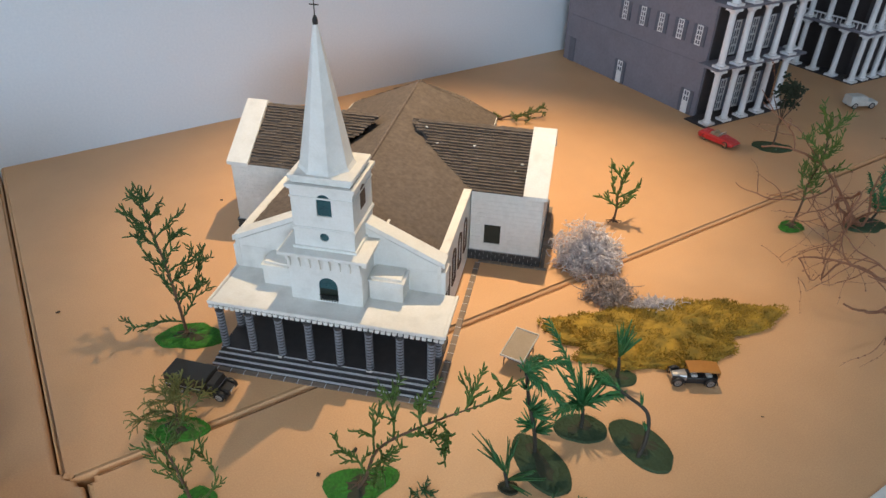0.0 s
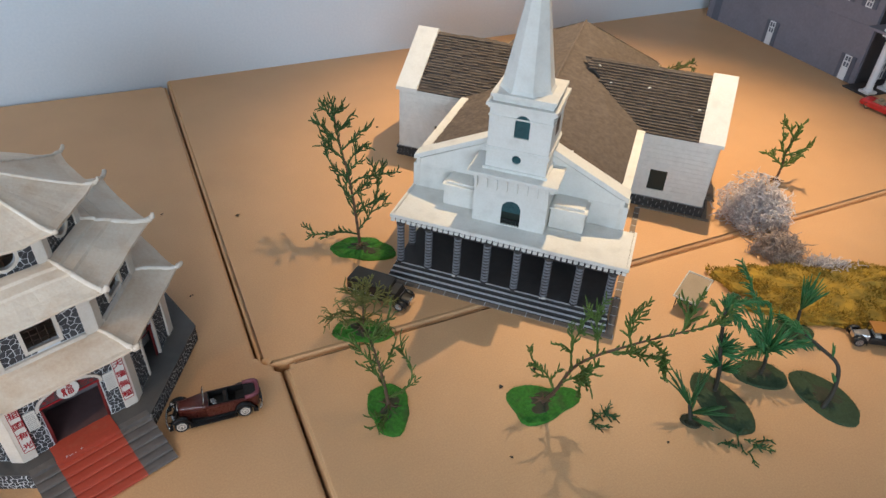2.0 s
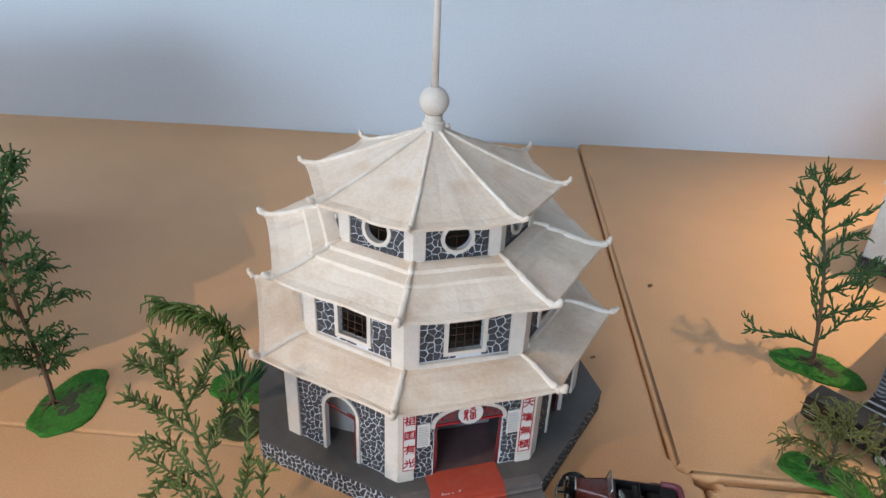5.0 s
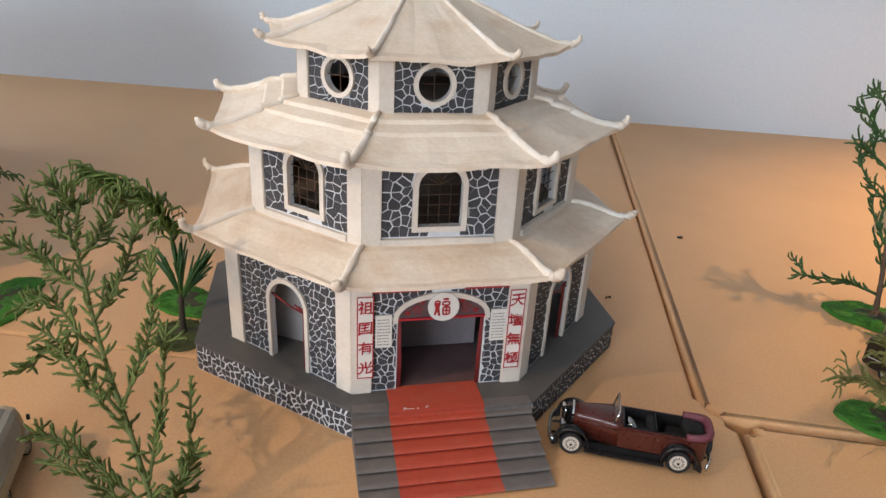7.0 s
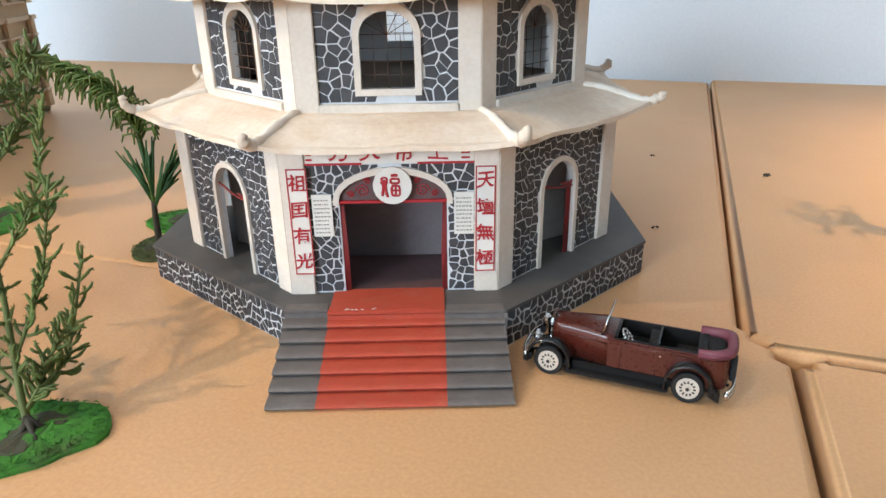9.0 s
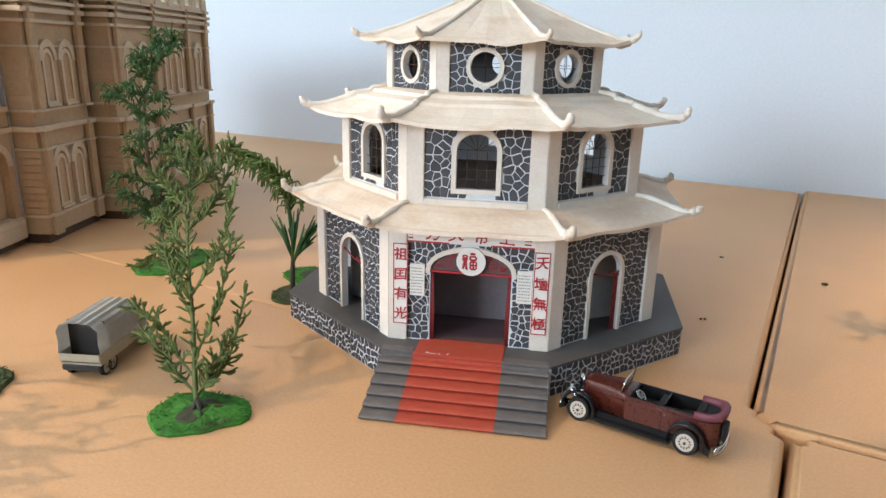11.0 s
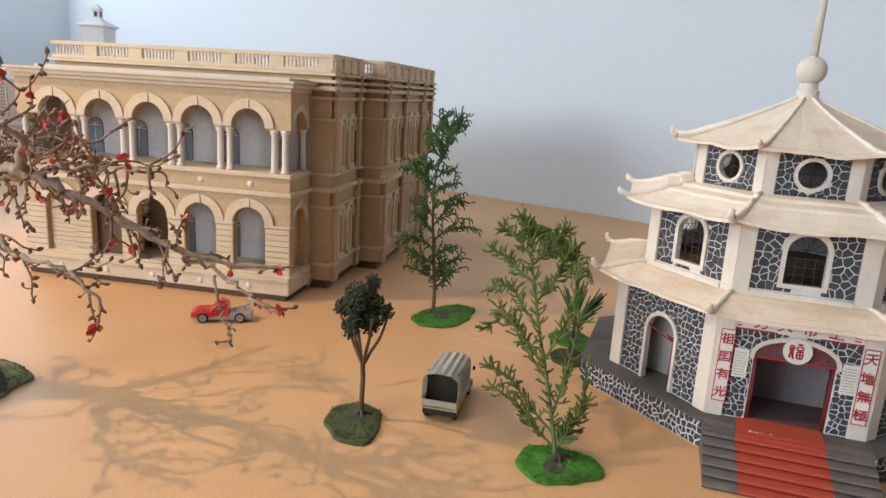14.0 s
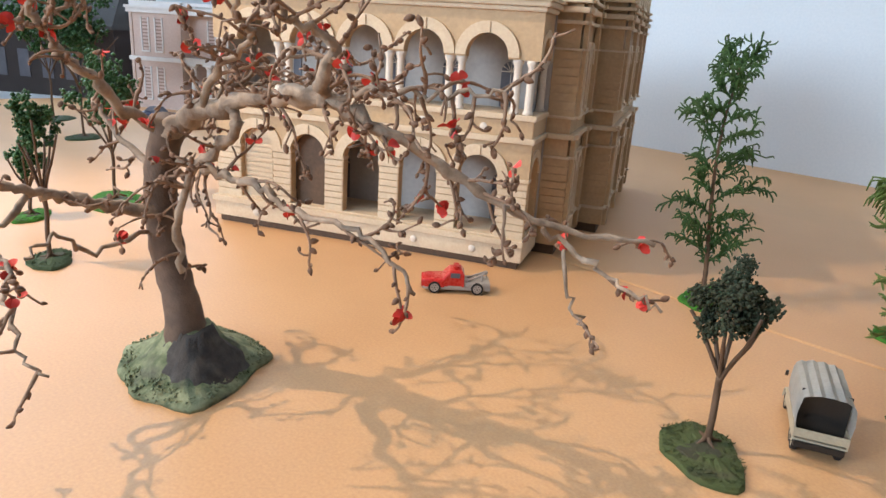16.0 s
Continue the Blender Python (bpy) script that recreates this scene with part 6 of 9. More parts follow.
def finger_tree(m, label, stem, arms, leaf, tips, turf, pad, seed):
    """A plastic tree of one bristly stem; its curving arms carry many blunt upright fingers.
    arms: (place on the stem 0..1, a point on the way, the tip)."""
    rng = random.Random(seed)
    tree = thing("plastic_tree", m, label, "tree", "trees on the table")
    turf_pad(tree, seed, pad[0], pad[1], 0.0032, turf, "", pose(0, 0, 0, 0, 0, pad[2]))
    path = spline([(0, 0, 0.001), *stem], 9)
    n = len(path) - 1

    def bristle(t, pts, r, step):
        for p, q in zip(pts, pts[1:]):
            ax = (q - p).normalized()
            u = ax.orthogonal().normalized()
            w = ax.cross(u)
            for _ in range(max(1, int((q - p).length / step))):
                a, c = rng.uniform(0, 6.28), p.lerp(q, rng.random())
                e = u * math.cos(a) + w * math.sin(a) + ax * 0.5
                t.bar([c, c + e.normalized() * r], [0.00030, 0.00016], 3, False)

    t = Tubes()
    t.bar(path, [0.0022 - 0.0015 * k / n for k in range(n + 1)], 7)
    bristle(t, path[14:], 0.0026, 0.00045)
    trunk = part("trunk", t, leaf, tree, "bristly green stem")
    t = Tubes()
    for k in range(5):
        a = k * 1.26 + rng.uniform(-0.3, 0.3)
        t.bar([(-0.001, 0, 0.011), (0.004 * math.cos(a), 0.004 * math.sin(a), 0.0050), (0.011 * math.cos(a), 0.010 * math.sin(a), 0.0040)], [0.0020, 0.0015, 0.0007], 5)
    part("root", t, M_DARKBARK, tree, "dark brown root flare")

    def finger(t, p, d, length, r):
        """A short finger that leaves along d and bends upward, with a hooked tip."""
        up = Vector((0, 0, 1))
        pts, q, dd = [p], p, d
        hook = rnd_dir(rng) * 0.5
        for k in range(5):
            q = q + dd * length / 5
            dd = (dd + up * (0.20 if k < 3 else -0.12) + hook * (0.25 if k < 3 else 1.0)).normalized()
            pts.append(q)
        t.bar(pts, [r * 0.7, r * 0.9, r, r, r * 0.9, r * 0.45], 5)
        for _ in range(int(length / 0.0009)):
            k = rng.randint(0, 4)
            c = pts[k].lerp(pts[k + 1], rng.random())
            t.bar([c, c + rnd_dir(rng) * r * 1.9], [r * 0.32, r * 0.16], 3, False)
        return pts

    f = Tubes()
    for k in range(16, n):
        for _ in range(2):
            d = rnd_dir(rng, -0.1, 0.8)
            finger(f, path[k].lerp(path[k + 1], rng.random()), d, rng.uniform(0.007, 0.013), 0.00085)
    part("leaf_growth", f, tips, trunk, "blunt dark green fingers", kind="stuff")
    for place, mid, tip in arms:
        x = place * n
        k = min(int(x), n - 1)
        root = path[k].lerp(path[k + 1], x - k)
        q = spline([root, root.lerp(Vector(mid), 0.55) + Vector((0, 0, -0.002)), mid, tip], 7)
        t, f = Tubes(), Tubes()
        t.bar(q, [0.00115 - 0.0004 * j / len(q) for j in range(len(q))], 6)
        bristle(t, q, 0.0019, 0.0005)
        side = 1
        for j in range(4, len(q)):
            ax = (q[j] - q[j - 1]).normalized()
            out = ax.cross(rnd_dir(rng)).normalized()
            for turn in (side, -0.8 * side):
                d = (ax * 0.6 + out * 0.9 * turn + rnd_dir(rng) * 0.3).normalized()
                pts = finger(f, q[j], d, rng.uniform(0.007, 0.0145), 0.00090)
                if rng.random() < 0.7:
                    finger(f, pts[2], (d + rnd_dir(rng, -0.4, 0.5) * 0.9).normalized(), rng.uniform(0.005, 0.009), 0.0008)
            side = -side
        finger(f, q[-1], (q[-1] - q[-3]).normalized(), 0.010, 0.0009)
        arm = part("branch", t, leaf, tree, "curving bristly olive branch")
        part("leaf_growth", f, tips, arm, "blunt dark green fingers", kind="stuff")
    return tree


def foam_tree(m, label, seed, h=0.135, crown=0.032, turf=None, pad=(0.032, 0.028), leaf=None, leaf_r=0.0014, n=5200, crown_label="dark green crumbly foam crown", pad_at=(0, 0)):
    rng = random.Random(seed)
    tree = thing("foam_tree", m, label, "tree", "trees on the table")
    turf_pad(tree, seed, pad[0], pad[1], 0.0032, turf or M_OLIVEGRASS, "", pose(pad_at[0], pad_at[1], 0))
    t = Tubes()
    fork = h * 0.37
    t.bar(spline([(0, 0, 0.002), (0.0012, 0, fork * 0.4), (-0.001, 0.001, fork * 0.75), (0, 0, fork)], 4), [0.0030, 0.0026] + [0.0023] * 11, 7)
    for k in range(4):
        a = 1.6 * k + rng.uniform(-0.3, 0.3)
        t.bar([(0, 0, 0.010), (0.004 * math.cos(a), 0.004 * math.sin(a), 0.0055), (0.011 * math.cos(a), 0.010 * math.sin(a), 0.0045)], [0.0020, 0.0014, 0.0007], 5)
    for k in range(6):
        a = 2 * math.pi * k / 6 + rng.uniform(-0.4, 0.4)
        r = crown * rng.uniform(0.55, 0.95)
        tip = Vector((r * math.cos(a), r * math.sin(a), h * rng.uniform(0.64, 0.80)))
        t.bar(spline([(0, 0, fork * rng.uniform(0.86, 1.0)), (tip.x * 0.30, tip.y * 0.30, h * 0.46), (tip.x * 0.66, tip.y * 0.66, h * 0.57), tip], 4), [0.0015] * 8 + [0.0012] * 5, 5)
    part("trunk", t, M_BARK, tree, "brown forked wire trunk")
    t = Tubes()
    clumps = []
    for k in range(26):
        d = rnd_dir(rng, -1.0, 1.0) * rng.uniform(0.12, 0.88)
        taper = 1.0 if d.z > -0.1 else 1.0 + 0.55 * (d.z + 0.1)
        clumps.append(Vector((d.x * taper, d.y * taper, d.z * 1.12 - 0.06)))
    for k in range(n):
        d = clumps[k % 26] + rnd_dir(rng) * rng.uniform(0.05, 0.30)
        c = Vector((d.x * crown, d.y * crown, h * 0.765 + d.z * crown))
        t.blob(c, leaf_r * rng.uniform(0.35, 1.3), rng)
    part("crown", t, leaf or M_CROWN, tree, crown_label)
    return tree


def tuft(t, rng, p, d, n, length, spread, r=0.0014):
    """A brush of narrow leaves from one point."""
    for _ in range(n):
        e = (Vector(d).normalized() + rnd_dir(rng) * spread).normalized()
        l = length * rng.uniform(0.65, 1.1)
        q = p + e * l * 0.5
        t.bar([p, q, q + (e + rnd_dir(rng) * 0.18 + Vector((0, 0, -0.08))).normalized() * l * 0.5], [r * 0.6, r, r * 0.45], 4)


def palm(m, label, seed, trunk, fronds, pad, pad_m=None, leaf=None, turf=None, tufts=(), plume=None):
    """A small palm: a bare trunk and stiff fronds with side leaflets. fronds: (heading, rise, length, droop, from the foot)."""
    rng = random.Random(seed)
    tree = thing("plastic_palm", m, label, "palm", "palms on the table")
    turf_pad(tree, seed, pad[0], pad[1], 0.003, turf or M_DULLGRASS, "dull green turf pad", pad_m, 0.05)
    t = Tubes()
    path = spline([(0, 0, 0.001), *trunk], 5)
    t.bar(path, [0.0032 - 0.0012 * k / len(path) for k in range(len(path))], 7)
    part("trunk", t, M_DARKBARK, tree)
    for s, d, count, length, spread in tufts:
        t = Tubes()
        tuft(t, rng, path[int(s * (len(path) - 1))], d, count, length, spread)
        part("leaf_tuft", t, leaf or M_LEAFPALM, tree, "brush of narrow emerald leaves")
    if plume:
        t = Tubes()
        q = spline([path[-1], *plume], 8)
        t.bar(q, [0.0016 * (1.1 - 0.7 * k / len(q)) for k in range(len(q))], 6)
        for k in range(int(len(q) * 0.26), len(q)):
            ax = (q[k] - q[k - 1]).normalized()
            u = ax.orthogonal().normalized()
            w = ax.cross(u)
            for _ in range(7):
                a = rng.uniform(0, 6.28)
                leaflet(t, rng, q[k], ax, u * math.cos(a) + w * math.sin(a), rng.uniform(0.014, 0.030), 0.0010, -0.9)
        part("plume", t, M_LEAF, tree, "long arching feathery plume")
    for heading, rise, length, droop in fronds:
        t = Tubes()
        p, d = path[-1].copy(), Vector((math.cos(radians(heading)), math.sin(radians(heading)), rise)).normalized()
        pts = [p]
        n = 12
        for k in range(n):
            p = p + d * length / n
            d = (d + Vector((0, 0, -droop))).normalized()
            pts.append(p)
        t.bar(pts, [0.0013 * (1.1 - 0.7 * k / n) for k in range(n + 1)], 5)
        for k in range(1, n + 1):
            s = (pts[k] - pts[k - 1]).normalized()
            side = s.cross(Vector((0, 0, 1)))
            side = side.normalized() if side.length > 1e-4 else Vector((1, 0, 0))
            for sg in (-1, 1):
                for _ in range(3):
                    p0 = pts[k - 1].lerp(pts[k], rng.random())
                    e = (s * rng.uniform(0.8, 1.5) + side * sg * rng.uniform(0.3, 0.9) + Vector((0, 0, rng.uniform(-0.6, 0.3)))).normalized()
                    l = rng.uniform(0.011, 0.021) * (1.15 - 0.45 * k / n)
                    t.bar([p0, p0 + e * l * 0.5, p0 + (e + Vector((0, 0, -0.3)) + rnd_dir(rng) * 0.15).normalized() * l], [0.0009, 0.0012, 0.0005], 4)
        part("frond", t, leaf or M_LEAFPALM, tree)
    return tree


def at(x, y, rz=0):
    return pose(x, y, 0, 0, 0, rz)


wire_tree(at(-0.558, 1.072), "open green plastic tree on a bright green pad beside the church", [(-0.008, 0.012, 0.05), (-0.022, 0.03, 0.11), (-0.042, 0.052, 0.165), (-0.053, 0.066, 0.212)],
          [(0.13, 0.076, 192, 0.3), (0.16, 0.10, 40, 1.1), (0.22, 0.04, 120, 0.9), (0.28, 0.06, 10, 1.2), (0.34, 0.085, 170, 0.9), (0.4, 0.05, 300, 0.8), (0.46, 0.075, 20, 1.3), (0.5, 0.06, 190, 0.7), (0.56, 0.05, 90, 0.9), (0.62, 0.06, 165, 0.8), (0.68, 0.05, 10, 1.2), (0.74, 0.045, 200, 0.8), (0.8, 0.04, 30, 1.2), (0.86, 0.04, 150, 1.0), (0.93, 0.035, 330, 1.2)],
          M_LEAFMID, M_BARK, M_GRASS, (0.050, 0.032, 12), 11, 0.012, 0.00125, per=4, pad_at=(0.006, -0.004), hook=0.5, sub=0.42)
finger_tree(at(-0.794, 0.437), "feathery light green plastic tree beside the pagoda steps",
            [(-0.007, 0.0, 0.014), (-0.019, 0.002, 0.030), (-0.042, 0.006, 0.058), (-0.068, 0.009, 0.090), (-0.098, 0.016, 0.122), (-0.130, 0.026, 0.144), (-0.158, 0.043, 0.160)],
            [(0.13, (-0.044, -0.018, 0.034), (-0.079, -0.026, 0.036)), (0.12, (-0.020, 0.027, 0.032), (-0.040, 0.044, 0.068)), (0.12, (-0.008, 0.014, 0.032), (-0.012, 0.028, 0.048)),
             (0.22, (-0.062, -0.018, 0.050), (-0.080, -0.030, 0.056)), (0.30, (-0.042, 0.026, 0.068), (-0.050, 0.038, 0.106)), (0.42, (-0.104, -0.006, 0.092), (-0.119, -0.020, 0.076)),
             (0.46, (-0.102, 0.002, 0.086), (-0.130, -0.004, 0.092)), (0.48, (-0.064, 0.036, 0.108), (-0.076, 0.046, 0.140)), (0.58, (-0.118, 0.002, 0.116), (-0.136, -0.008, 0.110)),
             (0.66, (-0.094, 0.038, 0.134), (-0.096, 0.050, 0.158)), (0.72, (-0.138, 0.006, 0.138), (-0.156, -0.002, 0.142)), (0.80, (-0.124, 0.046, 0.156), (-0.122, 0.056, 0.168)),
             (0.84, (-0.156, 0.022, 0.156), (-0.172, 0.014, 0.160)), (0.93, (-0.158, 0.034, 0.164), (-0.166, 0.030, 0.173))],
            M_LEAFOLIVE, M_LEAFTIP, M_GRASS, (0.034, 0.029, 30), 23)
wire_tree(at(-1.168, 0.450), "tall bushy green plastic tree beside the palace", [(-0.006, 0.003, 0.03), (-0.012, 0.001, 0.078), (-0.015, -0.002, 0.132), (-0.018, 0.0, 0.182), (-0.038, 0.018, 0.222), (-0.060, 0.034, 0.242)],
          [(0.16 + 0.033 * k, 0.041 * (1.0 if k < 15 else 0.7) * (0.8 + 0.35 * ((k * 7) % 5) / 4), (52 if k % 2 else 232) + ((k * 47) % 110 - 55), 1.0) for k in range(25)],
          M_LEAFMID, M_BARK, M_GRASS, (0.052, 0.033, 113), 31, 0.0105, 0.00105, per=8, droop=0.075, hook=-1.3, sub=0.55, pad_at=(0.008, 0.014), gap=0.0046)
palm(at(-0.997, 0.560), "dark green palm-like plastic plant with one arching frond", 5, [(0.001, 0, 0.02), (0.002, 0.001, 0.042)],
     [], (0.026, 0.022), None, M_LEAFDK, M_OLIVEGRASS, [(1.0, (0.05, 0.05, 1), 14, 0.050, 0.12), (0.8, (0.30, 0.30, 1), 12, 0.054, 0.10), (0.9, (-0.22, -0.2, 1), 10, 0.046, 0.10), (0.9, (0.55, 0.5, 1), 9, 0.045, 0.10)], [(0.001, 0.001, 0.082), (-0.003, -0.003, 0.112), (-0.012, -0.012, 0.129), (-0.026, -0.025, 0.139), (-0.042, -0.040, 0.147)])
ob = turf_pad(None, 9, 0.034, 0.026, 0.0032, M_GRASS, "", at(-1.046, 0.593, 30))
tagged(ob, "loose bright green turf pad behind the dark palm", "turf pad")
foam_tree(at(-0.907, 0.300), "small round-crowned tree with dark foam foliage on olive turf", 41, 0.139, 0.0295, M_OLIVEGRASS, (0.034, 0.027), pad_at=(0.009, -0.008))
wire_tree(at(-0.508, 0.880), "low tan-green bushy plastic tree on a green pad", [(0.002, 0.004, 0.02), (0.0, 0.012, 0.045)],
          [(0.5, 0.05, a, 0.5) for a in (20, 80, 140, 200, 260, 320)] + [(0.9, 0.035, a, 0.9) for a in (0, 60, 120, 180, 240, 300)], M_LEAFTAN, M_BARK, M_GRASS, (0.038, 0.026, 10), 47, 0.011, 0.0009, per=4, droop=0.06, hook=-0.4)
wire_tree(at(-0.441, 0.752), "sparse green plastic sapling with trailing twigs on a green pad", [(-0.006, 0.006, 0.03), (-0.018, 0.016, 0.07), (-0.03, 0.02, 0.105)],
          [(0.2, 0.085, 20, 0.35), (0.35, 0.06, 150, 0.7), (0.5, 0.05, 60, 0.9), (0.6, 0.05, 200, 0.6), (0.8, 0.045, 100, 0.8), (0.9, 0.04, 0, 0.8), (0.1, 0.05, 285, 0.1)], M_LEAF, M_BARK, M_GRASS, (0.028, 0.038, 10), 53, 0.011, 0.0010, per=2, droop=0.03, hook=0.3)
wire_tree(at(-0.253, 0.796), "leaning green plastic tree on a triangular green pad", [(0.012, -0.010, 0.035), (0.031, -0.022, 0.100), (0.080, -0.034, 0.152), (0.150, -0.038, 0.196)],
          [(0.25, 0.05, 120, 0.8), (0.35, 0.05, 20, 0.3), (0.45, 0.055, 100, 0.6), (0.5, 0.05, 300, 0.2), (0.6, 0.055, 80, 0.5), (0.65, 0.05, 0, 0.2), (0.75, 0.05, 110, 0.5), (0.8, 0.05, 320, 0.2), (0.9, 0.045, 60, 0.5), (0.97, 0.035, 10, 0.4)], M_LEAF, M_BARK, M_GRASS, (0.046, 0.030, 30, 0.2), 61, 0.0105, 0.0012, per=4, droop=0.0, hook=0.5, gap=0.0045)
palm(at(0.039, 0.900), "emerald plastic palm with a stout trunk on a dull green pad", 71, [(0, 0, 0.02), (-0.002, 0.002, 0.042)],
     [(128, 1.7, 0.125, 0.05), (5, 0.9, 0.06, 0.08), (215, 1.0, 0.05, 0.10)], (0.035, 0.027), None, M_LEAFPALM, None,
     [(1.0, (0.1, 0.3, 1), 18, 0.058, 0.50), (1.0, (-0.35, 0.3, 1), 16, 0.066, 0.32), (1.0, (0.6, 0.1, 0.8), 12, 0.046, 0.5), (1.0, (-0.6, -0.2, 0.6), 9, 0.04, 0.5)])
palm(at(0.108, 1.000), "emerald brush-topped plastic palm at the edge of the moss", 72, [(0, 0, 0.02), (-0.002, 0.002, 0.040)],
     [], (0.030, 0.020), None, M_LEAFPALM, None, [(1.0, (0.0, 0.1, 1), 22, 0.056, 0.30), (1.0, (0.35, 0, 1), 8, 0.048, 0.25)])
palm(at(-0.028, 0.856), "slender emerald plastic plant on an oblong dull green pad", 73, [(-0.004, 0.002, 0.04), (-0.014, 0.006, 0.085), (-0.022, 0.01, 0.135)],
     [(330, -0.2, 0.06, 0.05), (20, 0.5, 0.06, 0.08), (60, 0.3, 0.055, 0.10)], (0.028, 0.056), pose(0.006, -0.018, 0, 0, 0, 28), M_LEAFPALM, None,
     [(0.35, (0.3, 0.2, 0.5), 26, 0.030, 0.9), (0.45, (-0.5, 0, 0.3), 22, 0.027, 0.8), (0.55, (0.5, 0.1, 0.2), 22, 0.030, 0.7), (0.65, (0.1, 0, 0.8), 20, 0.026, 0.8), (0.8, (-0.2, 0, 1), 16, 0.024, 0.6), (1.0, (-0.1, 0, 1), 12, 0.022, 0.5)])
palm(at(0.106, 0.852), "bent emerald plastic stem on an oblong dull green pad", 79, [(0.010, 0.012, 0.025), (0.012, 0.032, 0.05), (-0.012, 0.045, 0.066), (-0.032, 0.055, 0.076)],
     [(130, 0.3, 0.035, 0.04)], (0.030, 0.052), pose(0.010, 0.022, 0, 0, 0, 38), M_LEAFPALM, None, [(0.3, (0, 0.3, 1), 5, 0.016, 0.6), (0.6, (0, 0.4, 0.6), 6, 0.018, 0.6), (0.85, (-0.6, 0.2, 0.3), 7, 0.02, 0.6)])
palm(at(-0.066, 0.800), "spiky green plastic sprig with upright blades beside the palms", 83, [(-0.003, 0.004, 0.012), (-0.006, 0.008, 0.022)],
     [], (0.013, 0.010), None, M_LEAFDK, M_DARKPAD, [(1.0, (-0.55, 0.25, 0.8), 7, 0.062, 0.16), (1.0, (0.2, 0.3, 1), 8, 0.058, 0.16), (0.5, (-0.1, 0.3, 0.9), 6, 0.045, 0.25), (0.5, (0.7, -0.2, 0.5), 7, 0.048, 0.22), (0.3, (0.5, -0.6, 0.35), 6, 0.04, 0.25)])
wire_tree(at(0.19, 1.452), "small green plastic plant behind the lichen heap", [(0.002, 0, 0.035), (0.0, 0.0, 0.07), (0.006, 0, 0.105)],
          [(0.3, 0.05, 20, 0.7), (0.35, 0.05, 170, 0.7), (0.55, 0.045, 350, 0.8), (0.6, 0.045, 190, 0.8), (0.8, 0.035, 30, 0.9), (0.9, 0.03, 150, 1.0)], M_LEAF, M_BARK, M_GRASS, None, 89, 0.012, 0.0016, per=2, hook=0.2)
wire_tree(at(-0.018, 1.971), "low green plastic vine trailing behind the church", [(0.022, 0.004, 0.010), (0.050, 0.000, 0.012), (0.085, 0.004, 0.018), (0.105, 0.018, 0.026)],
          [(0.15, 0.030, 150, 0.1), (0.25, 0.032, 20, 0.1), (0.35, 0.034, 300, 0.0), (0.5, 0.032, 40, 0.1), (0.6, 0.030, 330, 0.0), (0.7, 0.028, 60, 0.1), (0.85, 0.026, 340, 0.1), (0.95, 0.024, 20, 0.3)], M_LEAFOLIVE, M_BARK, M_GRASS, None, 97, 0.009, 0.0013, per=3, droop=0.03, hook=0.3)
foam_tree(at(0.665, 1.838), "slim tree with a blue-green foam crown on dark turf", 101, 0.195, 0.044, M_DULLGRASS, (0.05, 0.03), M_CROWN, 0.0034, 900, "blue-green foam crown")
wire_tree(at(0.553, 1.45), "upright green plastic tree on a small round green pad", [(0.006, 0.002, 0.05), (0.004, 0, 0.10), (0.012, -0.004, 0.16), (0.008, 0.002, 0.225)],
          [(0.38 + 0.042 * k, 0.036 + 0.012 * ((k * 3) % 4) / 3, 137.5 * k, 0.9) for k in range(15)], M_LEAF, M_BARK, M_GRASS, (0.026, 0.022), 103, 0.011, 0.0012, per=4, hook=0.4)
palm(at(0.72, 1.47), "dark green brush-like plastic plant on a dark pad", 107, [(0.01, 0, 0.03)], [(90, 3, 0.09, 0.01), (30, 2.2, 0.085, 0.02), (150, 2.2, 0.08, 0.02), (0, 1.5, 0.08, 0.02), (200, 1.5, 0.07, 0.02)], (0.035, 0.024), None, M_LEAFPALM)


def moss_patch():
    """The ochre moss mat: a lobed low cushion covered in tufts."""
    rng = random.Random(17)
    m = thing("moss_mat", at(0.205, 1.105, 14), "ragged ochre-yellow moss mat lying on the tan table", "moss")
    def edge(a):
        return 1 + 0.16 * math.sin(3 * a + 0.6) + 0.10 * math.sin(5 * a + 2.0) + 0.06 * math.sin(11 * a)
    bm = bmesh.new()
    n, rings = 60, []
    for s, z in ((1.0, 0.0005), (0.97, 0.007), (0.85, 0.011), (0.6, 0.012), (0.3, 0.013)):
        rings.append([bm.verts.new((0.185 * s * edge(2 * math.pi * k / n) * math.cos(2 * math.pi * k / n), 0.074 * s * edge(2 * math.pi * k / n) * math.sin(2 * math.pi * k / n), z + (rng.uniform(-0.002, 0.002) if z > 0.001 else 0))) for k in range(n)])
    for a, b in zip(rings, rings[1:]):
        for k in range(n):
            bm.faces.new((a[k], a[(k + 1) % n], b[(k + 1) % n], b[k]))
    bm.faces.new(rings[-1])
    part("moss_cushion", bm, M_MOSS, m)
    t = Tubes()
    for _ in range(9500):
        a, s = rng.uniform(0, 2 * math.pi), rng.uniform(0, 1) ** 0.5 * 1.03
        e = edge(a)
        x, y = 0.185 * s * e * math.cos(a), 0.074 * s * e * math.sin(a)
        h = (0.0105 if s < 0.9 else 0.005) + 0.003 * math.sin(x * 90) * math.sin(y * 120)
        p = Vector((x, y, max(0.0005, h)))
        d = (rnd_dir(rng, 0.05, 1.0) + Vector((math.cos(a), math.sin(a), 0)) * (0.8 if s > 0.85 else 0.1)).normalized()
        q = p + d * rng.uniform(0.003, 0.0075)
        t.bar([p, p.lerp(q, 0.6) + rnd_dir(rng) * 0.0012, q], [0.0008, 0.0007, 0.0004], 3, False)
    part("moss_growth", t, M_MOSS, m, kind="stuff")


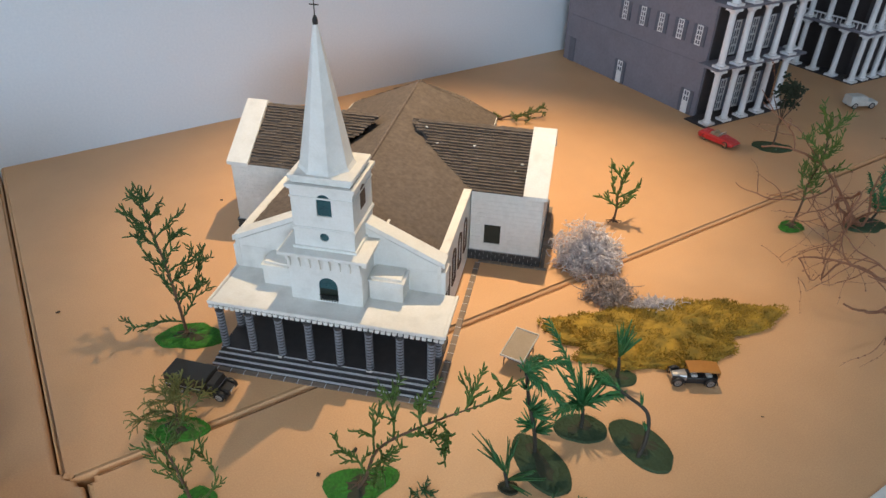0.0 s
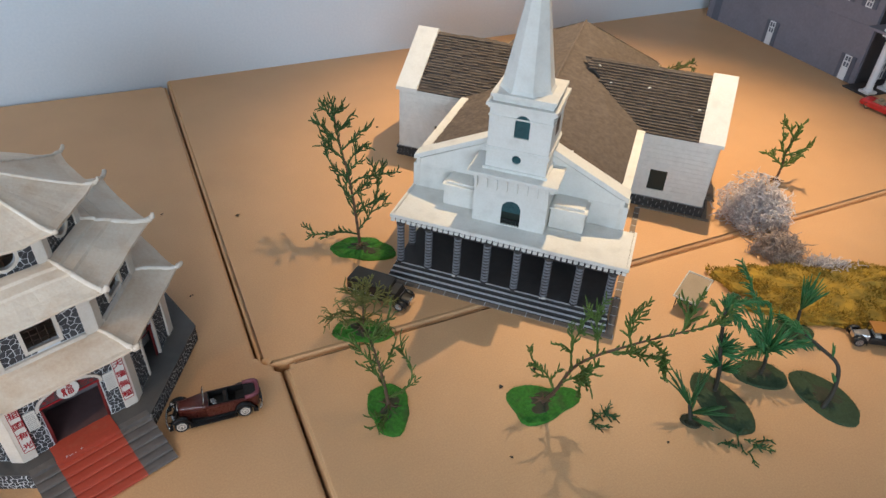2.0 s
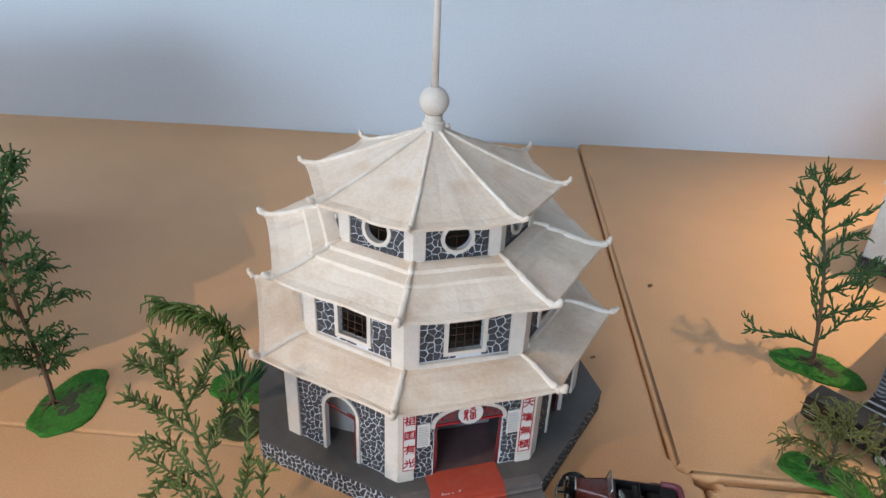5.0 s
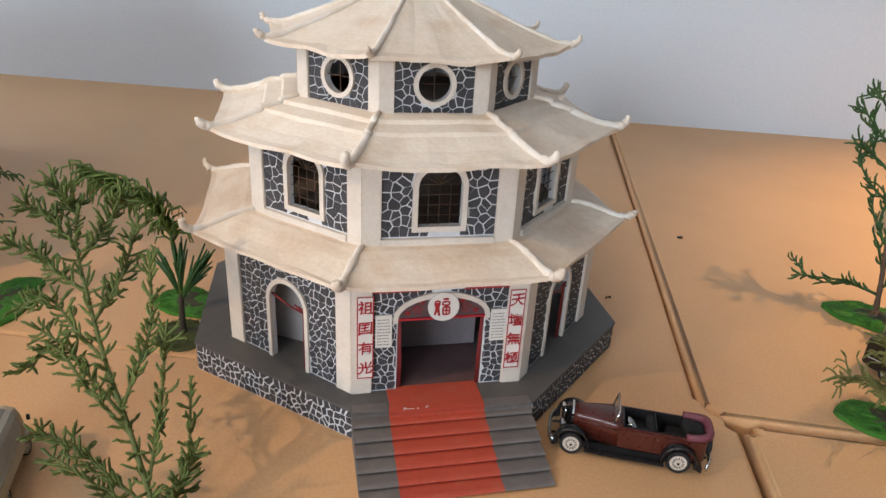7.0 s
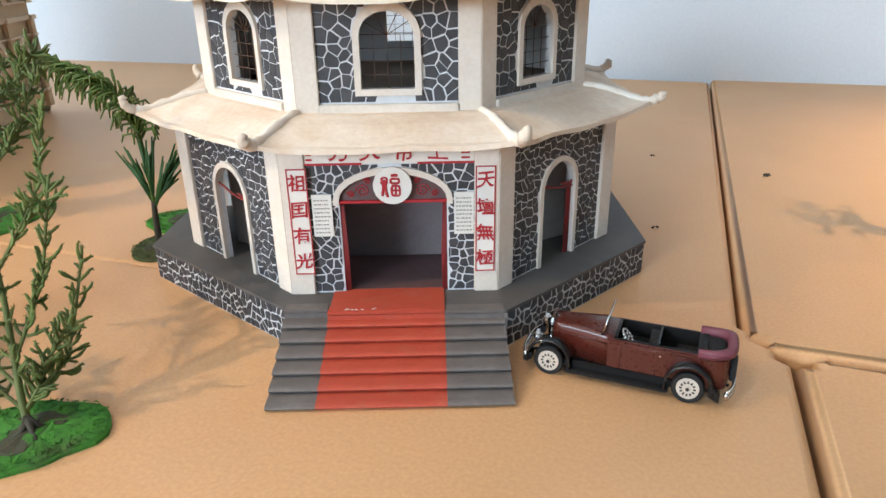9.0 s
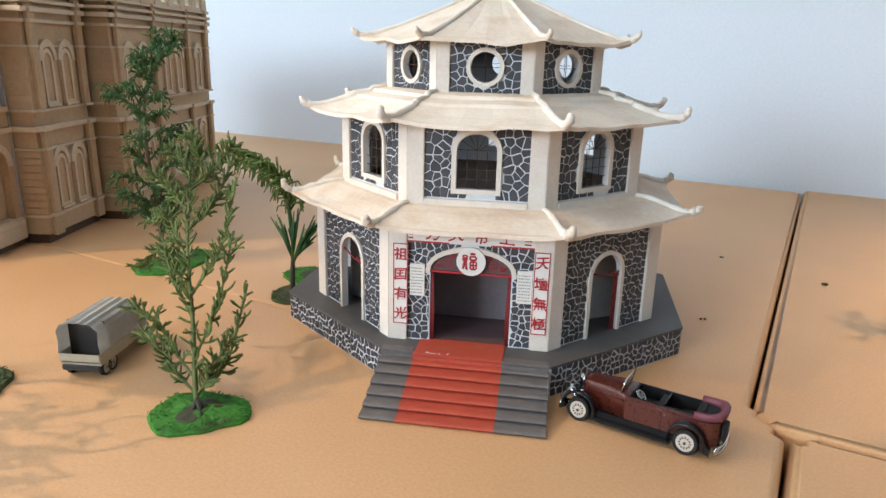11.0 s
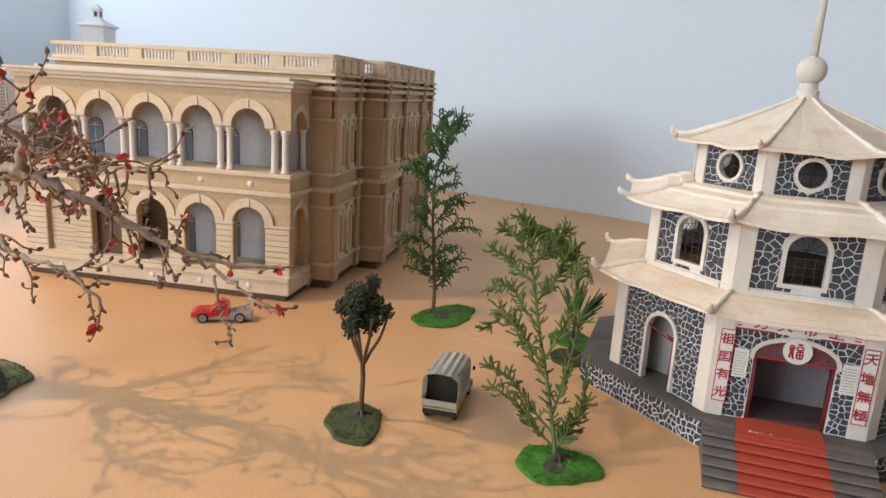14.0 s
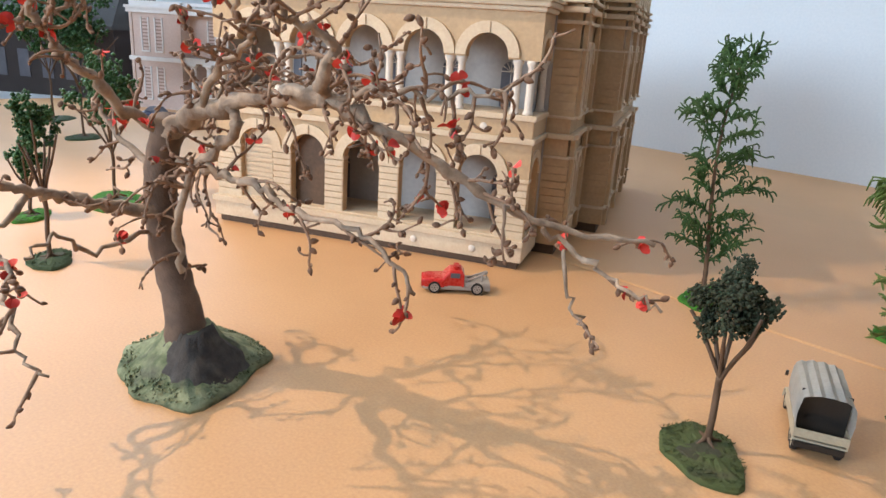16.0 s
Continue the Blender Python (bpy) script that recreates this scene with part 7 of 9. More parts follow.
def lichen_heap(name, x, y, rx, ry, h, n, seed, label, stuff):
    """A tangle of stiff curled strands."""
    rng = random.Random(seed)
    s = thing(name, at(x, y), label, "lichen", "lichen heaps")
    t = Tubes()
    for _ in range(n):
        d = rnd_dir(rng, 0.0, 1)
        r = rng.uniform(0.40, 1.0) * (0.86 + 0.16 * math.sin(3.0 * d.x + seed) * math.cos(4.0 * d.y) + 0.12 * math.sin(5.0 * d.y + 2.0 * d.z))
        p = Vector((d.x * rx * r, d.y * ry * r, 0.002 + d.z * h * r))
        dd = (rnd_dir(rng) + d * 0.5).normalized()
        pts = [p]
        for k in range(5):
            p = p + dd * rng.uniform(0.003, 0.0065)
            p.z = max(p.z, 0.001)
            dd = (dd + rnd_dir(rng) * 1.05 - Vector((p.x / rx, p.y / ry, p.z / h)) * 0.18).normalized()
            pts.append(p.copy())
        t.bar(pts, [0.0011, 0.0010, 0.0009, 0.0008, 0.0006, 0.0004], 3, False)
    part("strand_tangle", t, stuff, s, kind="stuff")


moss_patch()
lichen_heap("lichen_heap", 0.110, 1.288, 0.070, 0.056, 0.098, 2000, 3, "large tangled heap of grey-lilac lichen beside the church", M_LICHEN)
lichen_heap("lichen_heap", 0.130, 1.195, 0.044, 0.036, 0.040, 900, 4, "smaller clump of grey and brown lichen", M_LICHENBR)
lichen_heap("lichen_heap", 0.205, 1.168, 0.045, 0.016, 0.014, 500, 6, "thin trailing wisp of pale lichen on the moss", M_LICHEN)


def grow(t, rng, p, d, length, r, depth, buds, droop, sides=5, fork=0.36, wander=0.42):
    """A crooked twig that forks; tips and knots are kept for the buds."""
    pts, q, dd = [Vector(p)], Vector(p), Vector(d).normalized()
    n = max(3, int(length / 0.010))
    for k in range(n):
        q = q + dd * length / n
        dd = (dd + rnd_dir(rng) * wander + Vector((0, 0, -droop))).normalized()
        if q.z < 0.012:
            dd = Vector((dd.x, dd.y, abs(dd.z) + 0.2)).normalized()
        pts.append(q.copy())
    t.bar(pts, [r * (1 - 0.62 * k / n) for k in range(n + 1)], sides)
    for k in range(1, n + 1):
        if depth > 0 and rng.random() < fork:
            e = (dd * 0.5 + rnd_dir(rng)).normalized()
            grow(t, rng, pts[k], e, length * rng.uniform(0.4, 0.7), r * 0.62 * (1 - 0.4 * k / n), depth - 1, buds, droop, 4, fork, wander)
        if r < 0.0022:
            buds.append((pts[k], dd))
    return pts


def tendril(t, rng, p, d, length, r, depth, buds, droop):
    """A thin curling twig with knots; it winds as it goes, hangs, and may fork."""
    pts, q, dd = [Vector(p)], Vector(p), Vector(d).normalized()
    n = max(6, int(length / 0.0040))
    axis, bend = rnd_dir(rng), rng.uniform(0.10, 0.30)
    for k in range(n):
        q = q + dd * length / n
        if k % 4 == 3:
            axis, bend = rnd_dir(rng), rng.uniform(0.12, 0.42)
        dd = (dd + dd.cross(axis) * bend + rnd_dir(rng) * 0.14 + Vector((0, 0, -droop))).normalized()
        if q.z < 0.022:
            dd = Vector((dd.x, dd.y, abs(dd.z) + 0.3)).normalized()
        pts.append(q.copy())
    t.bar(pts, [r * (1 - 0.5 * k / n) * rng.uniform(0.85, 1.2) for k in range(n + 1)], 5)
    for k in range(2, n + 1):
        if depth > 0 and rng.random() < 0.055:
            tendril(t, rng, pts[k], (dd * 0.4 + rnd_dir(rng)).normalized(), length * rng.uniform(0.35, 0.65), r * 0.8, depth - 1, buds, droop)
        buds.append((pts[k], (pts[k] - pts[k - 1]).normalized()))
        if rng.random() < 0.16:
            e = (dd * 0.5 + rnd_dir(rng)).normalized()
            spur = pts[k] + e * rng.uniform(0.005, 0.011)
            t.bar([pts[k], pts[k].lerp(spur, 0.5) + rnd_dir(rng) * 0.001, spur], r * 0.6, 4)
            buds.append((spur, e))
    return pts


def flowering_tree():
    rng = random.Random(29)
    tree = thing("driftwood_tree", at(-1.04, -0.045), "gnarled driftwood tree with red blossoms on a mossy mound", "tree")
    # mound
    bm = bmesh.new()
    n, rings = 36, []
    for s, z in ((1.0, 0), (1.0, 0.003), (0.88, 0.006), (0.62, 0.013), (0.42, 0.022), (0.28, 0.034)):
        rings.append([bm.verts.new(((0.058 if s > 0.5 else 0.052) * s * (1 + 0.13 * math.sin(2 * a + 1) + 0.09 * math.sin(3 * a) + 0.04 * math.sin(9 * a)) * math.cos(a), 0.053 * s * (1 + 0.12 * math.sin(3 * a + 2) + 0.04 * math.sin(8 * a)) * math.sin(a), z + (rng.uniform(-0.0012, 0.0012) if 0 < s < 0.95 else 0))) for a in (2 * math.pi * k / n for k in range(n))])
    for a, b in zip(rings, rings[1:]):
        for k in range(n):
            bm.faces.new((a[k], a[(k + 1) % n], b[(k + 1) % n], b[k]))
    bm.faces.new(rings[-1])
    bm.faces.new(list(reversed(rings[0])))
    part("mound", bm, M_MOUND, tree, "grey-green mossy mound", smooth=True)
    bm, rings = bmesh.new(), []
    for s, z in ((1.0, 0.006), (0.86, 0.013), (0.66, 0.019), (0.5, 0.026), (0.36, 0.034)):
        rings.append([bm.verts.new((0.006 + 0.041 * s * (1 + 0.16 * math.sin(3 * a + 1) + 0.05 * math.sin(7 * a + z * 400)) * math.cos(a) + rng.uniform(-0.0012, 0.0012), 0.004 + 0.037 * s * (1 + 0.14 * math.sin(2 * a) + 0.05 * math.sin(9 * a + z * 500)) * math.sin(a) + rng.uniform(-0.0012, 0.0012), z + rng.uniform(-0.0016, 0.0016))) for a in (2 * math.pi * k / 44 for k in range(44))])
    for a, b in zip(rings, rings[1:]):
        for k in range(44):
            bm.faces.new((a[k], a[(k + 1) % 44], b[(k + 1) % 44], b[k]))
    bm.faces.new(rings[-1])
    t = Tubes()
    for _ in range(900):
        a, s = rng.uniform(0, 2 * math.pi), rng.uniform(0.25, 1.0) ** 0.5
        t.blob((0.058 * s * (1 + 0.12 * math.sin(2 * a + 1)) * math.cos(a), 0.051 * s * (1 + 0.1 * math.sin(3 * a + 2)) * math.sin(a), 0.005 + 0.016 * (1 - s)), rng.uniform(0.0006, 0.0016), rng)
    part("mound_flock", t, M_MOUND, tree, kind="stuff")
    part("earth_cone", bm, M_EARTH, tree, "crumbly grey-black earth round the trunk", smooth=True)
    t = Tubes()
    q = spline([(0.004, -0.001, 0.008), (0.001, -0.003, 0.045), (-0.010, -0.013, 0.083), (-0.015, -0.017, 0.119), (-0.015, -0.015, 0.152), (-0.005, -0.005, 0.181)], 5)
    rr = [0.022, 0.0185, 0.0162, 0.0148, 0.0138, 0.0130] + [0.0125 - 0.0018 * k / (len(q) - 7) for k in range(len(q) - 6)]
    t.bar(q, [r * rng.uniform(0.93, 1.06) for r in rr], 14)
    part("trunk", t, M_DARKDRIFT, tree, "thick dark brown trunk")
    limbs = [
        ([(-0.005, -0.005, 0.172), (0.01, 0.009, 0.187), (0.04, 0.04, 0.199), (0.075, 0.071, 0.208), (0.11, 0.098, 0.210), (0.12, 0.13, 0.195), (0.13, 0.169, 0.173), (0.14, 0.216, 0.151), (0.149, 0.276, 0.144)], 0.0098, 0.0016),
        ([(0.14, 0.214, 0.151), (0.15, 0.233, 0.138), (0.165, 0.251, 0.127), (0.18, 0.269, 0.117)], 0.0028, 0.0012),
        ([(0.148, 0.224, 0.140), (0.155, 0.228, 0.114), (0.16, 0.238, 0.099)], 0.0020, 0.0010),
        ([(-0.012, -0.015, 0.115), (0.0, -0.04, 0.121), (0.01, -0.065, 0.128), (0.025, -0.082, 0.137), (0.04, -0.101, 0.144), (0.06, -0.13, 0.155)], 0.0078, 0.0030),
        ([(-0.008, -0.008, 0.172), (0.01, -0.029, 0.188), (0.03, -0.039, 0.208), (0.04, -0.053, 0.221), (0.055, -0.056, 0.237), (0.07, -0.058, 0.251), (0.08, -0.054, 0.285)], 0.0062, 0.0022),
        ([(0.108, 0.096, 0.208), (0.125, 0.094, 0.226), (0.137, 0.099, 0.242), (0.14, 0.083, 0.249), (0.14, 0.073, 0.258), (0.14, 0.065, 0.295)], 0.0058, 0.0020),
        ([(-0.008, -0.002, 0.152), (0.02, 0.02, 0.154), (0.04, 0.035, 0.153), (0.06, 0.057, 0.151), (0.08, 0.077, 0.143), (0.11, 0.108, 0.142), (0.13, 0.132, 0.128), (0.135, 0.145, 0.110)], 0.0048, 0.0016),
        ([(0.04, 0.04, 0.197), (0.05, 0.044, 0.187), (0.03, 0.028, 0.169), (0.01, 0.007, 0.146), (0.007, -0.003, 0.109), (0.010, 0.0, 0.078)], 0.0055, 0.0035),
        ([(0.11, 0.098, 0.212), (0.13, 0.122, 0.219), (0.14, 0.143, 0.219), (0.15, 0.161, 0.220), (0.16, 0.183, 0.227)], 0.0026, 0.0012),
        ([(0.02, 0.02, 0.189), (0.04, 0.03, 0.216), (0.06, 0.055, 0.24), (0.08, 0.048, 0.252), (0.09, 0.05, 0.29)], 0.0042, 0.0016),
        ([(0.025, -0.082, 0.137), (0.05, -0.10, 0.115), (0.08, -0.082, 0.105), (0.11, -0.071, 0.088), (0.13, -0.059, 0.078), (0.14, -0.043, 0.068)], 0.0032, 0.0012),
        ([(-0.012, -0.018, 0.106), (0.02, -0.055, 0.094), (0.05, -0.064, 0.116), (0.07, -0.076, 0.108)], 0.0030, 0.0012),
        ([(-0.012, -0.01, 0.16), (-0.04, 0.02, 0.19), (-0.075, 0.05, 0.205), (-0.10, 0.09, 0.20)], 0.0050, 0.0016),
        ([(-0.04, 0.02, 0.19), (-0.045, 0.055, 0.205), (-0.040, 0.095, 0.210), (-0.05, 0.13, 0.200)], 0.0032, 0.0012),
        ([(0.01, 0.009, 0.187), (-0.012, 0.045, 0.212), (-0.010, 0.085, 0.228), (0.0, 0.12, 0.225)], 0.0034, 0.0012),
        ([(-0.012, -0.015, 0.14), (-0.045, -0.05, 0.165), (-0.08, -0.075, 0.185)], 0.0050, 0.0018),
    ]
    buds, twigs = [], Tubes()
    low_limbs, bare = (1, 2, 10, 11), (3,)
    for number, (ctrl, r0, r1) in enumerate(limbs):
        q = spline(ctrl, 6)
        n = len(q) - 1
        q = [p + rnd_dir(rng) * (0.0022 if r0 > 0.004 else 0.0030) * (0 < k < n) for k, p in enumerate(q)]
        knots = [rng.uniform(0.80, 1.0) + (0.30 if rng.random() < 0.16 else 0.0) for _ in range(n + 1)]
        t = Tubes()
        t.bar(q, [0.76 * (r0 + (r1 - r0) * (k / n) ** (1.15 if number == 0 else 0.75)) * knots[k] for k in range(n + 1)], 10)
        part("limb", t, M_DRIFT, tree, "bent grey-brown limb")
        for k in range(3, n + 1):
            if number in bare:
                share = 0.12
            elif number in low_limbs:
                share = 0.13
            else:
                share = 0.42
            if rng.random() < share:
                hang = number in (0, 1, 6, 8) and rng.random() < 0.55
                d = (q[k] - q[k - 1]).normalized() * 0.5 + (Vector((0, 0, -0.7)) + rnd_dir(rng) * 0.5 if hang else rnd_dir(rng, -0.4, 0.8))
                tendril(twigs, rng, q[k], d, rng.uniform(0.022, 0.045) if hang else rng.uniform(0.030, 0.055), min(0.0012, r1), 1, buds, 0.10 if hang else 0.03)
    part("twig_growth", twigs, M_TWIGDK, tree, "fine curling twigs", kind="stuff")
    t = Tubes()
    for p, d in buds:
        if rng.random() < 0.62:
            r = rng.uniform(0.0010, 0.0019)
            e = (d * 0.7 + rnd_dir(rng)).normalized()
            t.bar([p, p + e * r * 0.9, p + e * r * 2.0, p + e * r * 3.0], [r * 0.45, r, r * rng.uniform(0.7, 1.05), r * 0.25], 6)
    part("bud_growth", t, M_BUD, tree, kind="stuff")
    for p, d in rng.sample(buds, min(66, len(buds))):
        t = Tubes()
        for k in range(rng.randint(2, 4)):
            t.leaf(p + rnd_dir(rng) * 0.0014, rnd_dir(rng), rnd_dir(rng), rng.uniform(0.0042, 0.0080), rng.uniform(0.0024, 0.0038))
        part("blossom", t, M_PETAL, tree, "scarlet paper blossom")


def twig_tree(x, y, h, seed, label, starts):
    rng = random.Random(seed)
    tree = thing("bare_twig_tree", at(x, y), label, "tree", "bare twig trees")
    part("turf_pad", wobble_disc(rng, 0.032, 0.024, 0.003), M_DULLGRASS, tree)
    t, buds = Tubes(), []
    for d, l, r in starts:
        pts = grow(t, rng, (0, 0, 0.002), d, l, r, 2, buds, -0.004, fork=0.13, wander=0.24)
    part("branch_growth", t, M_TWIG, tree, "red-brown crooked branches", kind="stuff")
    t = Tubes()
    for p, d in buds:
        if rng.random() < 0.6:
            t.blob(p, 0.0017 * rng.uniform(0.7, 1.2), rng)
    part("bud_growth", t, M_TWIG, tree, kind="stuff")


flowering_tree()
twig_tree(0.700, 1.455, 0.2, 3, "bare red-brown twig tree with crooked branches", [((-0.75, 0.1, 0.6), 0.32, 0.0040), ((-0.9, 0.0, 0.35), 0.32, 0.0038), ((-0.6, -0.3, 0.5), 0.26, 0.0026), ((0.2, 0.1, 1), 0.2, 0.0026)])
twig_tree(0.66, 1.10, 0.2, 8, "second bare twig tree with reddish wiry branches", [((-0.5, 0.5, 0.7), 0.28, 0.0042), ((-0.7, 0.3, 0.45), 0.28, 0.0040), ((-0.3, 0.6, 0.6), 0.26, 0.0026)])

for cx, cy, cr, ca in ((-0.912, 1.095, 0.0022, 10), (-0.771, 0.905, 0.0024, 60), (-0.787, 1.117, 0.0034, 30), (-0.304, 0.813, 0.004, 20), (-0.264, 0.85, 0.005, 70), (-0.285, 0.707, 0.002, 0), (-0.098, 0.763, 0.002, 50), (-0.63, 1.50, 0.003, 40), (0.30, 0.93, 0.0015, 0)):
    crumb(cx, cy, cr, ca)


def sprig(x, y, seed):
    rng = random.Random(seed)
    t = Tubes()
    for k in range(12):
        p = Vector((rng.uniform(-0.016, 0.016), rng.uniform(-0.012, 0.012), 0.0012))
        frond(t, rng, p, rnd_dir(rng, 0, 0.25), rng.uniform(0.010, 0.02), 0.0010, 0.01, 0.007, 0.1)
    for k in range(len(t.v)):
        t.v[k].z = max(t.v[k].z, 0.0003)
    ob = part("fallen_sprig", t, M_LEAFDK, None)
    ob.matrix_basis = at(x, y)
    tagged(ob, "loose green plastic sprig fallen on the tan table", "sprig", "fallen sprigs")


sprig(-0.176, 0.784, 1)
sprig(-0.005, 0.772, 2)

# ---- toy vehicles ----
def loft(sections, m=None):
    """A body skinned over cross sections (x, half width, z0, z1, shoulder)."""
    bm = bmesh.new()
    rings = []
    for x, w, z0, z1, s in sections:
        s = min(s, w * 0.95, (z1 - z0) * 0.48)
        q = s * 0.3
        prof = [(-w, z0), (-w, z1 - s), (-w + q, z1 - q), (-w + s, z1), (0, z1 + s * 0.12), (w - s, z1), (w - q, z1 - q), (w, z1 - s), (w, z0)]
        rings.append([bm.verts.new((x, y, z)) for y, z in prof])
    n = len(rings[0])
    for a, b in zip(rings, rings[1:]):
        for k in range(n):
            bm.faces.new((a[k], a[(k + 1) % n], b[(k + 1) % n], b[k]))
    bm.faces.new(rings[0])
    bm.faces.new(list(reversed(rings[-1])))
    if m is not None:
        bmesh.ops.transform(bm, matrix=m, verts=bm.verts[:])
    return bm


def wheel(car, x, y, r, w, rim=None, spokes=10):
    out = 1 if y > 0 else -1
    m = pose(x, y, r, -90 * out, 0, 0)
    bm = bmesh.new()
    lathe(bm, [(r * 0.55, -w / 2), (r * 0.92, -w / 2), (r, -w * 0.3), (r, w * 0.3), (r * 0.92, w / 2), (r * 0.72, w / 2), (r * 0.68, w * 0.3)], 22)
    t = part("wheel", bm, M_TYRE, car, "black tyre", m=m, smooth=False)
    bm = bmesh.new()
    lathe(bm, [(r * 0.70, w * 0.1), (r * 0.70, w * 0.42), (r * 0.5, w * 0.46), (r * 0.2, w * 0.40), (r * 0.16, w * 0.62), (r * 0.02, w * 0.66)], 22)
    rm = part("rim", bm, rim or M_RIM, t, "pale wheel disc")
    bm = bmesh.new()
    for k in range(spokes):
        a = 2 * math.pi * k / spokes
        bx(bm, r * 0.34, r * 0.50, -r * 0.055, r * 0.055, w * 0.43, w * 0.480, pose(0, 0, 0, 0, 0, math.degrees(a)))
    lathe(bm, [(r * 0.12, w * 0.60), (r * 0.12, w * 0.675)], 10)
    part("rim_relief", bm, M_BLACK, t)


def arch_fender(car, x, y, r, w, mat_):
    """A swept mudguard over a wheel."""
    bm = bmesh.new()
    n = 12
    rows = []
    for k in range(n + 1):
        a = math.pi * (1.05 - 1.1 * k / n)
        rr = r * 1.22
        rows.append([bm.verts.new((x + rr * math.cos(a), y + s * w / 2, r + rr * math.sin(a) - (0.0006 if abs(s) > 0.9 else 0))) for s in (-1, -0.5, 0.5, 1)])
    for a, b in zip(rows, rows[1:]):
        for k in range(3):
            bm.faces.new((a[k], a[k + 1], b[k + 1], b[k]))
    g = bmesh.ops.extrude_face_region(bm, geom=bm.faces[:])
    for v in [e for e in g["geom"] if isinstance(e, bmesh.types.BMVert)]:
        d = Vector((v.co.x - x, 0, v.co.z - r)).normalized()
        v.co += d * 0.0009
    part("mudguard", bm, mat_, car, smooth=True)


def touring_car():
    car = thing("toy_touring_car", pose(-0.6515, 0.7052, 0, 0, 0, 209.5) @ Matrix.Diagonal((1.03, 1.03, 1.12, 1)), "maroon open vintage toy car with black mudguards and pale wheels", "toy car")
    for x in (0.0335, -0.0375):
        for y in (-0.0150, 0.0150):
            wheel(car, x, y, 0.0080, 0.0040, None, 12)
            arch_fender(car, x, y * 1.02, 0.0090, 0.0066, M_ENAMEL)
    part("chassis", box(-0.050, 0.042, -0.0105, 0.0105, 0.0042, 0.0088, 0.0008), M_ENAMEL, car)
    for s in (-1, 1):
        part("running_board", box(-0.0285, 0.0245, s * 0.0155 - 0.0030, s * 0.0155 + 0.0030, 0.0040, 0.0062, 0.0006), M_ENAMEL, car, "black running board")
        part("sill", box(-0.0300, 0.0265, s * 0.0128 - 0.0012, s * 0.0128 + 0.0012, 0.0050, 0.0092, 0.0006), M_ENAMEL, car, "glossy black sill")
    bonnet = part("bonnet", loft([(0.0352, 0.0066, 0.0085, 0.0252, 0.0024), (0.030, 0.0072, 0.0085, 0.0256, 0.0024), (0.018, 0.0090, 0.0085, 0.0258, 0.0024), (0.006, 0.0112, 0.0085, 0.0258, 0.0026), (0.001, 0.0122, 0.0085, 0.0250, 0.0022)]), M_MAROON, car, "maroon bonnet", smooth=True)
    for s in (-1, 1):
        t = Tubes()
        t.bar([(0.0350, s * 0.0056, 0.0250), (0.018, s * 0.0079, 0.0256), (0.007, s * 0.0099, 0.0257)], 0.00035, 5)
        t.bar([(0.0350, s * 0.0068, 0.0205), (0.018, s * 0.0092, 0.0208), (0.004, s * 0.0119, 0.0208)], 0.0003, 5)
        part("bonnet_hinge", t, M_MAROON, bonnet)
    bm = bmesh.new()
    for s in (-1, 1):
        bx(bm, -0.0465, 0.0035, s * 0.0120 - 0.0010, s * 0.0120 + 0.0010, 0.0088, 0.0243, None, 0.0007)
    bx(bm, -0.045, 0.003, -0.0120, 0.0120, 0.0085, 0.0105)
    tub = part("body_tub", bm, M_MAROON, car, "maroon open body")
    for s in (-1, 1):
        t = Tubes()
        for x in (-0.003, -0.0205, -0.0385):
            t.bar([(x, s * 0.0130, 0.0095), (x, s * 0.0131, 0.0170), (x, s * 0.0130, 0.0238)], 0.00022, 4)
        t.bar([(0.003, s * 0.0130, 0.0222), (-0.046, s * 0.0130, 0.0222)], 0.0003, 5)
        part("door_seam", t, M_MAROON, tub)
        part("door_handle", box(-0.0231, -0.0219, s * 0.0133 - 0.0003, s * 0.0133 + 0.0003, 0.0200, 0.0206), M_CHROME, tub, "chrome door handle")
        part("interior_lining", box(-0.0455, 0.0030, s * 0.0106 - 0.0004, s * 0.0106 + 0.0004, 0.0112, 0.0246, 0.0002), M_ENAMEL, car, "black door lining")
    part("interior_floor", box(-0.0443, 0.0030, -0.0104, 0.0104, 0.0106, 0.0112), M_ENAMEL, car, "black interior")
    part("dashboard", box(-0.0005, 0.0028, -0.0104, 0.0104, 0.0112, 0.0250, 0.0004), M_ENAMEL, car)
    part("front_partition", box(-0.0215, -0.0205, -0.0104, 0.0104, 0.0112, 0.0252, 0.0003), M_ENAMEL, car)
    for x0, top in ((-0.0420, 0.0245), (-0.0180, 0.0222)):
        st = part("seat", box(x0, x0 + 0.0125, -0.0102, 0.0102, 0.0105, 0.0165, 0.0012), M_SEAT, car, "black ribbed seat")
        part("seat_back", box(x0 - 0.0025, x0 + 0.001, -0.0102, 0.0102, 0.0135, top, 0.0010), M_SEAT, car, "black ribbed seat back")
        for k in range(8):
            y = -0.0098 + 0.00250 * k
            part("seat_rib", box(x0 - 0.0026, x0 + 0.0022, y, y + 0.0015, 0.0150, top + 0.0004, 0.0004), M_SEAT, st)
            part("seat_rib", box(x0 + 0.0015, x0 + 0.0128, y, y + 0.0015, 0.0160, 0.0170, 0.0004), M_SEAT, st)
    cushion = part("rear_cushion", box(-0.0530, -0.0440, -0.0098, 0.0098, 0.0200, 0.0236, 0.0010), M_SEAT, car, "black ribbed rear seat back")
